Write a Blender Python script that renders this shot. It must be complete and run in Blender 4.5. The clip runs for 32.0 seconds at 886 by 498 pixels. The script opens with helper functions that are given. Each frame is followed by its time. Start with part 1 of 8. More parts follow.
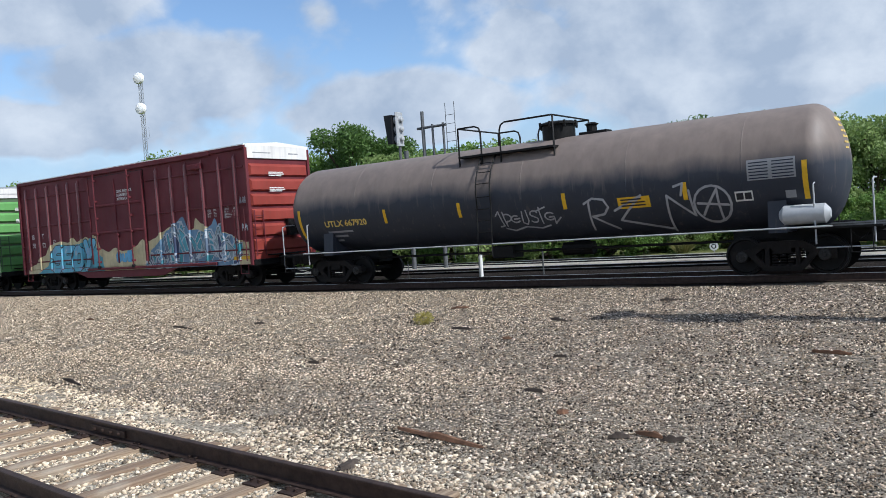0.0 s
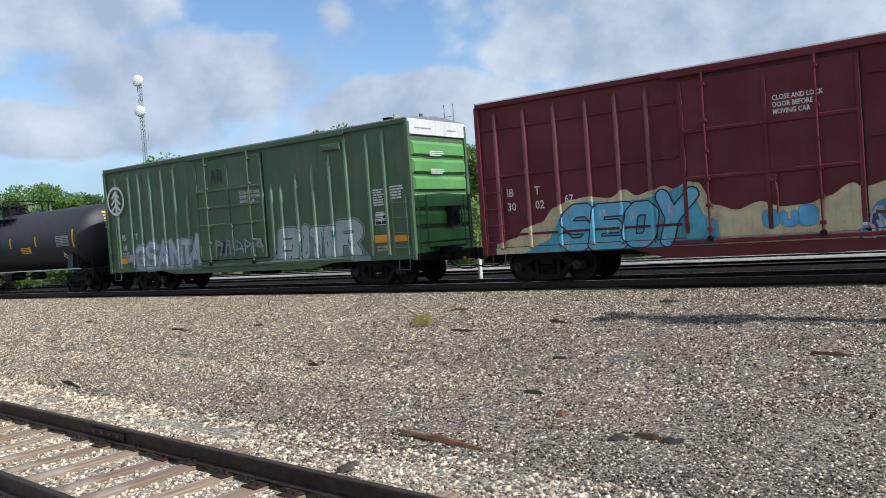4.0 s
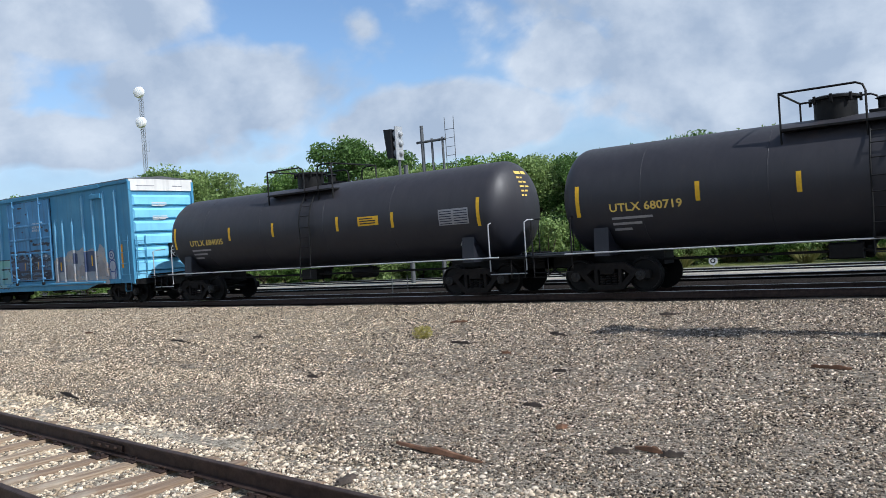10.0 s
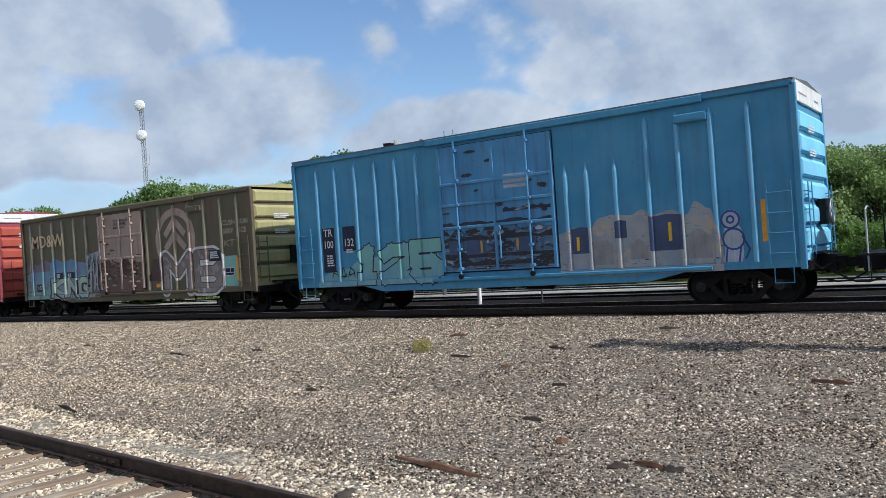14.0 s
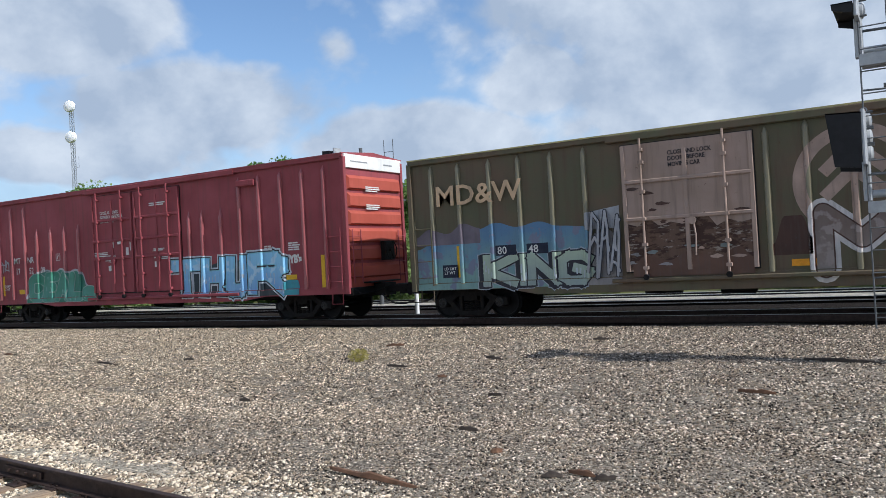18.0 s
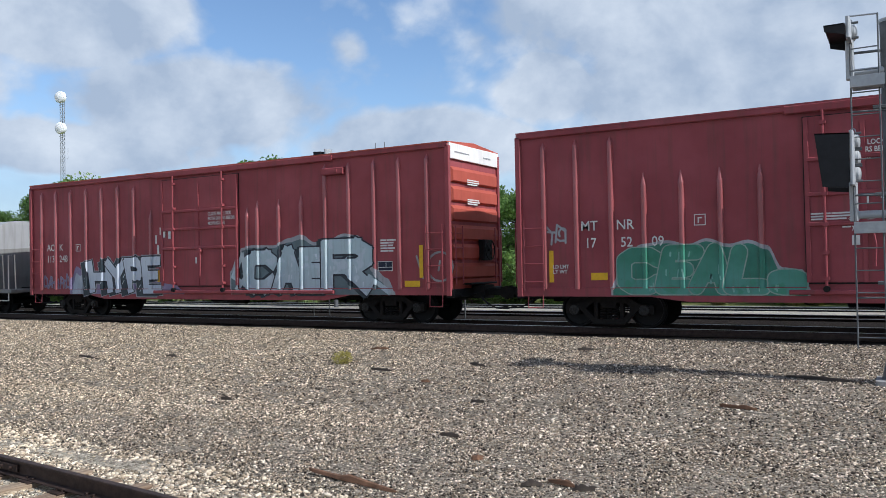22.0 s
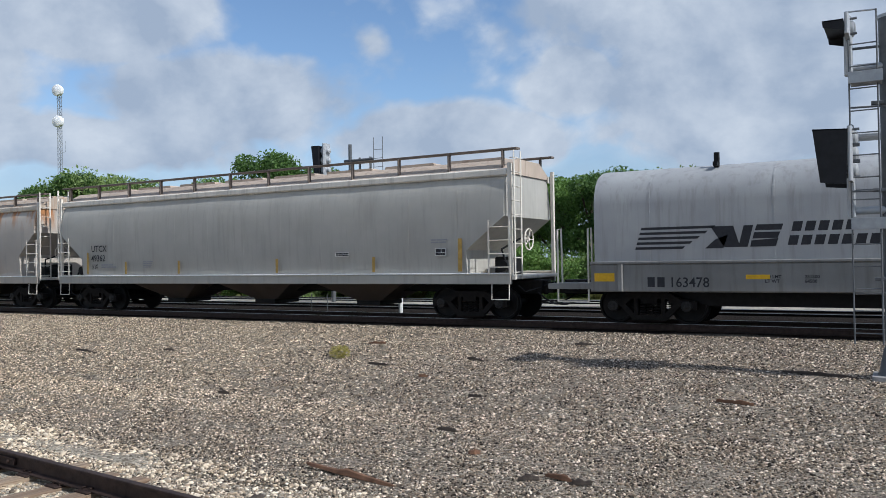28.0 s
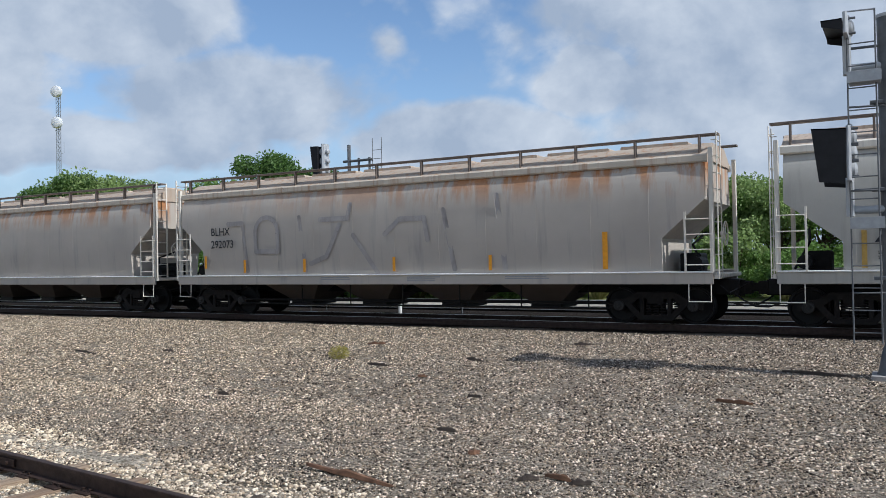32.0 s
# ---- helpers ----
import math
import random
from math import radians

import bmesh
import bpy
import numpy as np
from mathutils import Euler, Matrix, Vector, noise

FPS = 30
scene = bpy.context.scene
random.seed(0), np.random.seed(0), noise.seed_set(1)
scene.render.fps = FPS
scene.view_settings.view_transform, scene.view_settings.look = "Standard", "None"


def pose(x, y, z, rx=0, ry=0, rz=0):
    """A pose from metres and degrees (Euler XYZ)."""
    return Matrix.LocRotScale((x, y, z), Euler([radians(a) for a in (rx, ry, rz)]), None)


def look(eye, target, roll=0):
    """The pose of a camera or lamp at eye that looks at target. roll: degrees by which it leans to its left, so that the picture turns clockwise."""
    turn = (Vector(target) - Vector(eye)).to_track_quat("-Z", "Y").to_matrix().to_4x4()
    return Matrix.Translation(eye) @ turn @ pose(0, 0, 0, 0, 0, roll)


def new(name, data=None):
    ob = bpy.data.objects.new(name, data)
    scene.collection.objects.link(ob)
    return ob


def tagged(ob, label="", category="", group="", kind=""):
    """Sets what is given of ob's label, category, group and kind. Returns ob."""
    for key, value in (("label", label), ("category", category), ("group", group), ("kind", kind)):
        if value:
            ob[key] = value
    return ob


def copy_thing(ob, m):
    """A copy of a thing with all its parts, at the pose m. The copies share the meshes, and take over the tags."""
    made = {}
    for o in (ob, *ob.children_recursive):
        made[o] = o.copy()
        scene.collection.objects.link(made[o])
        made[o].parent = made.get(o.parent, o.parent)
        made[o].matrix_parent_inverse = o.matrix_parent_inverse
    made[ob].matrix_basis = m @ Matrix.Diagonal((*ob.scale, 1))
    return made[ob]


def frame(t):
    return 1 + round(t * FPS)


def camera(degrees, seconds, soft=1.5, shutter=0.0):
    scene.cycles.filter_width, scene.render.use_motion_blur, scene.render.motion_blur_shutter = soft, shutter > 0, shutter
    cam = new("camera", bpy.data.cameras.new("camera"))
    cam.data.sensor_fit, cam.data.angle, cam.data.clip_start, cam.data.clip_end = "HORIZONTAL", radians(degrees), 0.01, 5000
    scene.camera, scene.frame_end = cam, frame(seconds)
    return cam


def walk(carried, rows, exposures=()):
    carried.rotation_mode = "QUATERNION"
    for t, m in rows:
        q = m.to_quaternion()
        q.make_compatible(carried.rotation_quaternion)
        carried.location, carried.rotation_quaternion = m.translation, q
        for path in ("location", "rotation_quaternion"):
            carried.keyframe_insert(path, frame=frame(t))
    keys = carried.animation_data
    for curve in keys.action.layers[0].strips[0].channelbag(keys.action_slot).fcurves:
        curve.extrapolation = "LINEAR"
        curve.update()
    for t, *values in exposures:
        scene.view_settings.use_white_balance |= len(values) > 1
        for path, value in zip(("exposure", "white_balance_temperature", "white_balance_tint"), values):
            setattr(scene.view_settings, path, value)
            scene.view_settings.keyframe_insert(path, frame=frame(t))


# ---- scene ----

CAM_Z = 1.65                      # eye above the main line's rail head
YC = 20.35                        # centre line of the main track

# ---- camera: hand-held on one spot, turning a little ----
# seconds, turn to the left, tilt up, lean
TURNS = [(0, 35.59, -1.58, -4.08), (0.5, 35.60, -1.58, -4.11), (1, 35.59, -1.57, -4.07), (1.5, 35.58, -1.59, -4.13), (2, 35.58, -1.59, -4.13), (2.5, 35.54, -1.62, -4.18), (3, 35.62, -1.63, -4.10), (3.5, 35.57, -1.57, -4.13),
         (5.5, 35.50, -1.06, -4.13), (6, 35.48, -1.04, -4.12), (6.5, 35.51, -1.04, -4.05), (7, 35.50, -1.03, -4.05), (7.5, 35.51, -1.04, -4.04), (8, 35.49, -0.79, -3.88), (8.5, 35.44, -0.72, -3.99), (9, 35.43, -0.74, -4.03), (9.5, 35.45, -0.69, -3.95), (10, 35.46, -0.59, -3.96), (10.5, 35.47, -0.36, -3.79),
         (11, 35.48, -0.06, -3.67), (11.5, 35.43, 0.22, -3.78), (12, 35.40, 0.37, -3.82), (12.5, 35.36, 0.37, -3.82), (13, 35.35, 0.39, -3.75), (13.5, 35.38, 0.39, -3.70), (14, 35.36, 0.36, -3.85), (14.5, 35.28, 0.35, -3.93), (16.5, 33.91, 0.26, -3.10),
         (17, 33.01, 0.18, -3.10), (17.5, 32.24, 0.16, -3.13), (18, 30.92, 0.78, -3.14), (18.5, 30.36, 2.05, -3.29), (19, 30.35, 2.94, -3.22), (19.5, 30.17, 2.40, -2.55), (20, 30.04, 1.81, -1.99), (20.5, 29.99, 1.42, -1.50), (21, 29.98, 1.19, -1.19), (21.5, 30.01, 1.12, -1.11),
         (22, 30.05, 1.12, -1.10), (22.5, 30.05, 1.11, -1.08), (23, 30.05, 1.09, -1.07), (23.5, 30.06, 1.08, -1.10), (24, 30.04, 1.07, -1.06), (24.5, 30.03, 1.06, -1.09), (25, 29.99, 1.07, -1.07), (25.5, 30.01, 1.08, -1.09),
         (27.5, 29.95, 0.85, -0.97), (28, 29.90, 0.74, -0.94), (28.5, 29.90, 0.75, -1.00), (29, 29.91, 0.77, -1.04), (29.5, 29.92, 0.79, -1.11), (30, 29.90, 0.79, -1.05), (30.5, 29.86, 0.78, -1.02), (31, 29.87, 0.77, -1.04), (31.5, 29.85, 0.75, -1.06), (32, 29.84, 0.76, -1.06)]
cam = camera(57.8, 32.0, soft=0.5)


def turned(yaw, tilt, lean):
    return Matrix.Translation((0, 0, CAM_Z)) @ pose(0, 0, 0, 0, 0, yaw) @ pose(0, 0, 0, 90 + tilt) @ pose(0, 0, 0, 0, 0, lean)


walk(cam, [(t, turned(a, b, c)) for t, a, b, c in TURNS], exposures=[(t, e, 5800, 9) for t, e in ((0, -0.06), (10.5, -0.06), (12, -0.16), (14.5, -0.16), (16.5, -0.08), (25.5, -0.06), (27.5, -0.24), (32, -0.22))])

# ---- light: sun low over the far end of the line, slightly on the viewer's side ----
SUN_EL, SUN_AZ = 44.0, -3.0       # azimuth from +x towards +y
w = bpy.data.worlds.new("sky")
scene.world = w
w.use_nodes = True
nt = w.node_tree
sky = nt.nodes.new("ShaderNodeTexSky")
sky.sky_type, sky.sun_disc = "NISHITA", False
sky.sun_elevation, sky.sun_rotation = radians(SUN_EL), radians(90 - SUN_AZ)
sky.air_density, sky.dust_density, sky.ozone_density = 1.0, 0.3, 1.8
bg = nt.nodes["Background"]
bg.inputs["Strength"].default_value = 0.145
nt.links.new(sky.outputs[0], bg.inputs["Color"])
sd = bpy.data.lights.new("sun", "SUN")
sd.energy, sd.angle, sd.color = 5.0, radians(0.53), (1.0, 0.95, 0.87)
so = new("sun", sd)
a, e = radians(SUN_AZ), radians(SUN_EL)
so.matrix_world = look((60 * math.cos(a) * math.cos(e), 60 * math.sin(a) * math.cos(e), 60 * math.sin(e)), (0, 0, 0))

# ---- materials ----
def lin(r, g, b):
    """Linear colour from 0..255 screen values."""
    return tuple(((c / 255 + 0.055) / 1.055) ** 2.4 if c > 10 else c / 255 / 12.92 for c in (r, g, b)) + (1.0,)


def col(c):
    return tuple(c) if len(c) == 4 else tuple(c) + (1.0,)


class Mat:
    """A node material with a short way to wire it."""

    def __init__(self, name, rough=0.6, metal=0.0, spec=0.4):
        self.m = bpy.data.materials.new(name)
        self.m.use_nodes = True
        self.t = self.m.node_tree
        self.b = self.t.nodes["Principled BSDF"]
        self.b.inputs["Roughness"].default_value = rough
        self.b.inputs["Metallic"].default_value = metal
        self.b.inputs["Specular IOR Level"].default_value = spec
        self.co = self.n("ShaderNodeTexCoord").outputs["Object"]

    def n(self, kind, **kw):
        node = self.t.nodes.new(kind)
        for k, v in kw.items():
            node.inputs[k].default_value = v
        return node

    def link(self, a, b):
        self.t.links.new(a, b)

    def scaled(self, s):
        node = self.n("ShaderNodeMapping")
        node.inputs["Scale"].default_value = s
        self.link(self.co, node.inputs["Vector"])
        return node.outputs[0]

    def noise(self, scale, detail=4, rough=0.55, stretch=None):
        node = self.n("ShaderNodeTexNoise", Scale=scale, Detail=detail, Roughness=rough)
        self.link(self.scaled(stretch) if stretch else self.co, node.inputs["Vector"])
        return node.outputs["Fac"]

    def ramp(self, fac, lo, hi):
        node = self.n("ShaderNodeMapRange")
        node.inputs["From Min"].default_value, node.inputs["From Max"].default_value = lo, hi
        self.link(fac, node.inputs["Value"])
        return node.outputs[0]

    def axis(self, k):
        node = self.n("ShaderNodeSeparateXYZ")
        self.link(self.co, node.inputs[0])
        return node.outputs[k]

    def math(self, op, a, b):
        node = self.n("ShaderNodeMath")
        node.operation = op
        for i, v in enumerate((a, b)):
            if isinstance(v, (int, float)):
                node.inputs[i].default_value = v
            else:
                self.link(v, node.inputs[i])
        return node.outputs[0]

    def mix(self, fac, a, b, mode="MIX"):
        node = self.n("ShaderNodeMix")
        node.data_type, node.blend_type = "RGBA", mode
        for i, v in ((0, fac), (6, a), (7, b)):
            if isinstance(v, (int, float)):
                node.inputs[i].default_value = v
            elif isinstance(v, tuple):
                node.inputs[i].default_value = col(v)
            else:
                self.link(v, node.inputs[i])
        return node.outputs[2]

    def colour(self, c):
        if isinstance(c, tuple):
            self.b.inputs["Base Color"].default_value = col(c)
        else:
            self.link(c, self.b.inputs["Base Color"])
        return self

    def bump(self, h, strength=0.3, dist=0.01):
        node = self.n("ShaderNodeBump", Strength=strength, Distance=dist)
        self.link(h, node.inputs["Height"])
        self.link(node.outputs[0], self.b.inputs["Normal"])
        return self

    def rough(self, fac, lo, hi):
        node = self.n("ShaderNodeMapRange")
        node.inputs["To Min"].default_value, node.inputs["To Max"].default_value = lo, hi
        self.link(fac, node.inputs["Value"])
        self.link(node.outputs[0], self.b.inputs["Roughness"])
        return self


def painted(name, c, dirt=(0.09, 0.075, 0.06), rust=(0.14, 0.05, 0.02), dirty=0.5, rusty=0.15, rough=0.5, fade=None, spec=0.15):
    """Weathered vehicle paint: patchy fading, run-down streaks, specks of rust, slight dents."""
    m = Mat(name, rough, spec=spec)
    base = m.mix(m.ramp(m.noise(0.9, 3), 0.35, 0.7), c, fade or tuple(min(1, v * 1.25 + 0.01) for v in c[:3]))
    streak = m.noise(3.0, 5, 0.6, (2.2, 2.2, 0.16))
    base = m.mix(m.math("MULTIPLY", m.ramp(streak, 0.5, 0.78), dirty), base, dirt)
    speck = m.ramp(m.noise(7, 6, 0.7), 0.66, 0.74)
    base = m.mix(m.math("MULTIPLY", speck, rusty), base, rust)
    base = m.mix(m.math("MULTIPLY", m.ramp(m.noise(40, 3), 0.3, 0.8), 0.15), base, tuple(v * 0.7 for v in c[:3]))
    m.colour(base).rough(streak, rough - 0.08, rough + 0.2).bump(m.noise(1.6, 3), 0.25, 0.02)
    return m.m


def plain(name, c, rough=0.6, metal=0.0, vary=0.25, scale=6.0, bump=0.15):
    m = Mat(name, rough, metal, 0.25)
    f = m.noise(scale, 5, 0.6)
    m.colour(m.mix(m.ramp(f, 0.3, 0.75), tuple(v * (1 - vary) for v in c[:3]), tuple(min(1, v * (1 + vary)) for v in c[:3])))
    m.rough(m.noise(scale * 5, 3), rough - 0.1, rough + 0.12).bump(m.noise(scale * 8, 4), bump, 0.004)
    return m.m


def spray(name, c, rough=0.5):
    """Sprayed paint: overspray mottling, thin spots, run-down dirt and scuffs."""
    m = Mat(name, rough)
    b = m.mix(m.ramp(m.noise(2.2, 4), 0.3, 0.75), tuple(v * 0.72 for v in c[:3]), tuple(min(1, v * 1.12) for v in c[:3]))
    b = m.mix(m.math("MULTIPLY", m.ramp(m.noise(4, 5, 0.6, (2.5, 2.5, 0.2)), 0.5, 0.75), 0.35), b, (0.1, 0.085, 0.075))
    b = m.mix(m.math("MULTIPLY", m.ramp(m.noise(14, 5, 0.7), 0.62, 0.7), 0.5), b, (0.06, 0.05, 0.05))
    m.colour(b)
    return m.m


def flaked(name, dark, mid, light):
    """Paint peeling in lying flakes through to older coats."""
    m = Mat(name, 0.65)
    b = m.mix(m.ramp(m.noise(3.5, 6, 0.7, (0.7, 1.0, 1.8)), 0.49, 0.53), dark, mid)
    b = m.mix(m.ramp(m.noise(5.5, 6, 0.7, (0.6, 1.0, 2.2)), 0.58, 0.61), b, light)
    b = m.mix(m.math("MULTIPLY", m.ramp(m.noise(2.0, 4, 0.6, (2.0, 2.0, 0.3)), 0.5, 0.7), 0.5), b, tuple(v * 0.6 for v in dark))
    m.colour(b).bump(m.noise(6, 5, 0.7), 0.35, 0.01)
    return m.m


def stone_mat(name, cols, dark=0.75):
    m = Mat(name, 0.9, spec=0.15)
    g = m.n("ShaderNodeNewGeometry").outputs["Random Per Island"]
    r = m.n("ShaderNodeValToRGB")
    r.color_ramp.interpolation = "CONSTANT"
    while len(r.color_ramp.elements) < len(cols):
        r.color_ramp.elements.new(0.5)
    for i, c in enumerate(cols):
        r.color_ramp.elements[i].position, r.color_ramp.elements[i].color = i / len(cols), col(c)
    m.link(g, r.inputs[0])
    f = m.noise(45, 3)
    tan = m.mix(m.ramp(m.math("ADD", m.axis(0), m.math("MULTIPLY", m.noise(0.25, 3), 9.0)), 0.0, -9.0), (1.28, 1.17, 1.05, 1.0), (1.56, 1.42, 1.2, 1.0))
    tone = m.mix(1.0, r.outputs[0], m.mix(m.ramp(m.noise(0.6, 4), 0.35, 0.7), tan, m.mix(1.0, tan, (0.84, 0.83, 0.82), "MULTIPLY")), "MULTIPLY")
    m.colour(m.mix(m.ramp(f, 0.3, 0.7), m.mix(1.0, tone, (dark, dark, dark), "MULTIPLY"), tone))
    m.bump(f, 0.3, 0.004)
    return m.m


def leaf_mat(name, a, b):
    m = Mat(name, 0.55, spec=0.3)
    g = m.n("ShaderNodeNewGeometry").outputs["Random Per Island"]
    m.colour(m.mix(m.mix(0.4, g, m.ramp(m.noise(0.35, 3), 0.3, 0.7)), a, b))
    m.b.inputs["Transmission Weight"].default_value = 0.0
    tr = m.n("ShaderNodeBsdfTranslucent")
    m.link(m.mix(g, tuple(v * 1.2 for v in a), tuple(v * 1.3 for v in b)), tr.inputs[0])
    mx = m.n("ShaderNodeMixShader")
    mx.inputs[0].default_value = 0.35
    out = m.t.nodes["Material Output"]
    m.link(m.b.outputs[0], mx.inputs[1])
    m.link(tr.outputs[0], mx.inputs[2])
    m.link(mx.outputs[0], out.inputs[0])
    return m.m


def ground_mat():
    """Grey ballast, dark ballast with the train's shade painted in, pale gravel round the siding, a pale track and
    grass beyond the lines.
    """
    m = Mat("ground", 0.95, spec=0.06)
    x, y = m.axis(0), m.axis(1)
    vor = m.n("ShaderNodeTexVoronoi", Scale=34.0)
    m.link(m.co, vor.inputs["Vector"])
    vor2 = m.n("ShaderNodeTexVoronoi", Scale=60.0)
    m.link(m.co, vor2.inputs["Vector"])
    sep = m.n("ShaderNodeSeparateColor")
    m.link(vor.outputs["Color"], sep.inputs[0])
    cell = sep.outputs[0]
    grey = m.mix(cell, (0.04, 0.033, 0.026), (0.36, 0.305, 0.24))
    grey = m.mix(m.ramp(m.noise(0.5, 4), 0.35, 0.7), grey, m.mix(cell, (0.1, 0.08, 0.06), (0.37, 0.315, 0.25)))
    grey = m.mix(m.ramp(m.noise(1.7, 5, 0.65), 0.55, 0.75), grey, (0.16, 0.12, 0.085))
    cream = m.mix(cell, (0.22, 0.18, 0.13), (0.6, 0.53, 0.42))
    d = m.math("ADD", m.math("ADD", y, m.math("MULTIPLY", x, 0.0966)), m.math("MULTIPLY", m.noise(0.8, 4), 1.6))
    near = m.ramp(d, 6.7, 5.7)
    c = m.mix(near, grey, cream)
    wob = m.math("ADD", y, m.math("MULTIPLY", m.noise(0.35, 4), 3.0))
    lane = m.mix(m.noise(3, 4), (0.34, 0.3, 0.24), (0.58, 0.54, 0.46))
    # dark ballast between the tracks, its colour also carrying the train's shade
    shaded_bed = m.mix(cell, (0.01, 0.008, 0.007), (0.045, 0.036, 0.03))
    c = m.mix(m.math("MULTIPLY", m.ramp(wob, 20.4, 20.9), m.ramp(wob, 28.3, 27.5)), c, shaded_bed)
    c = m.mix(m.ramp(wob, 27.5, 28.3), c, lane)
    grass = m.mix(m.noise(1.2, 5), (0.06, 0.09, 0.02), (0.2, 0.2, 0.07))
    c = m.mix(m.ramp(wob, 34.0, 36.5), c, grass)
    m.colour(c)
    h = m.math("ADD", m.math("MULTIPLY", vor.outputs["Distance"], -1.0), m.math("MULTIPLY", vor2.outputs["Distance"], -0.5))
    m.bump(h, 0.9, 0.035)
    return m.m


def tie_mat():
    """Grey-brown split timber: long grain, cracks and pale weathered tops."""
    m = Mat("weathered tie", 0.92)
    grain = m.noise(9, 6, 0.65, (2.2, 0.16, 2.2))
    rnd2 = m.n("ShaderNodeObjectInfo").outputs["Random"]
    b = m.mix(m.ramp(grain, 0.32, 0.68), (0.14, 0.085, 0.05), (0.46, 0.36, 0.25))
    b = m.mix(m.math("MULTIPLY", rnd2, 0.7), b, (0.16, 0.1, 0.065))
    b = m.mix(m.ramp(m.noise(1.6, 4), 0.55, 0.75), b, (0.4, 0.34, 0.26))
    m.colour(b).bump(grain, 0.8, 0.02)
    return m.m


M = {
    "ground": ground_mat(),
    "stone": stone_mat("ballast stone", [(0.05, 0.042, 0.036), (0.3, 0.255, 0.21), (0.15, 0.125, 0.1), (0.6, 0.53, 0.45), (0.34, 0.285, 0.22), (0.09, 0.08, 0.072), (0.86, 0.81, 0.73), (0.2, 0.165, 0.13), (0.025, 0.022, 0.02), (0.46, 0.4, 0.33)]),
    "pale": stone_mat("pale stone", [(0.6, 0.54, 0.45), (0.42, 0.36, 0.28), (0.76, 0.71, 0.62), (0.23, 0.2, 0.16), (0.52, 0.46, 0.38), (0.12, 0.105, 0.09), (0.68, 0.62, 0.52), (0.34, 0.29, 0.23), (0.56, 0.52, 0.46)]),
    "rail": plain("rusted rail", (0.05, 0.032, 0.026), 0.6, 0.3, 0.4, 9),
    "railtop": plain("rail head", (0.45, 0.43, 0.42), 0.28, 1.0, 0.12, 20, 0.05),
    "tie": tie_mat(),
    "tieD": plain("dark tie", (0.07, 0.055, 0.045), 0.9, 0, 0.4, 6, 0.5),
    "steel": plain("dark steel", (0.009, 0.0085, 0.0085), 0.6, 0.2, 0.4, 7),
    "truck": plain("dusty cast steel", (0.012, 0.01, 0.009), 0.85, 0.0, 0.5, 8, 0.3),
    "hub": plain("bearing cap", (0.035, 0.034, 0.033), 0.5, 0.5, 0.3, 30),
    "galv": plain("galvanised steel", (0.36, 0.37, 0.38), 0.45, 0.6, 0.15, 8, 0.08),
    "gpaint": plain("silver grey paint", (0.42, 0.43, 0.44), 0.5, 0.2, 0.1, 6, 0.05),
    "dgrey": plain("weathered grey steel", (0.13, 0.135, 0.14), 0.55, 0.3, 0.2, 8, 0.08),
    "ochre": plain("faded reflector", (0.42, 0.27, 0.07), 0.6, 0, 0.25, 9, 0.04),
    "blackp": plain("black paint", (0.012, 0.012, 0.014), 0.5, 0, 0.3, 8, 0.08),
    "white": plain("white paint", (0.78, 0.78, 0.76), 0.55, 0, 0.06, 6, 0.04),
    "yellow": plain("yellow reflector", (0.72, 0.42, 0.02), 0.45, 0, 0.12, 12, 0.04),
    "orange": plain("orange reflector", (0.75, 0.32, 0.02), 0.45, 0, 0.15, 12, 0.04),
    "stencil": plain("white stencil", (0.66, 0.65, 0.62), 0.6, 0, 0.12, 14, 0.03),
    "ystencil": plain("yellow stencil", (0.7, 0.5, 0.12), 0.6, 0, 0.12, 14, 0.03),
    "kstencil": plain("black stencil", (0.03, 0.03, 0.035), 0.6, 0, 0.2, 14, 0.03),
    "navy": plain("dark panel", (0.02, 0.025, 0.045), 0.6, 0, 0.2, 10, 0.03),
    "plate": plain("grey data plate", (0.3, 0.3, 0.31), 0.5, 0.2, 0.1, 10, 0.03),
    "rubber": plain("black hose", (0.02, 0.02, 0.02), 0.7, 0, 0.2, 10),
    "bark": plain("bark", (0.1, 0.075, 0.055), 0.9, 0, 0.4, 4, 0.6),
    "leafA": leaf_mat("leaves mid green", (0.075, 0.145, 0.03), (0.21, 0.33, 0.08)),
    "leafB": leaf_mat("leaves dark green", (0.05, 0.1, 0.025), (0.15, 0.25, 0.065)),
    "leafC": leaf_mat("leaves light green", (0.12, 0.185, 0.05), (0.31, 0.4, 0.14)),
    "weed": leaf_mat("yellow green weed", (0.24, 0.22, 0.045), (0.46, 0.39, 0.11)),
    "grass": leaf_mat("dry grass", (0.13, 0.15, 0.04), (0.33, 0.3, 0.12)),
    "wood": plain("splintered wood", (0.16, 0.085, 0.05), 0.85, 0, 0.5, 7, 0.5),
    "lens": plain("dark lens", (0.01, 0.01, 0.012), 0.15, 0, 0.1, 5, 0),
    "dish": plain("white radome", (0.85, 0.85, 0.85), 0.5, 0, 0.03, 2, 0.02),
}

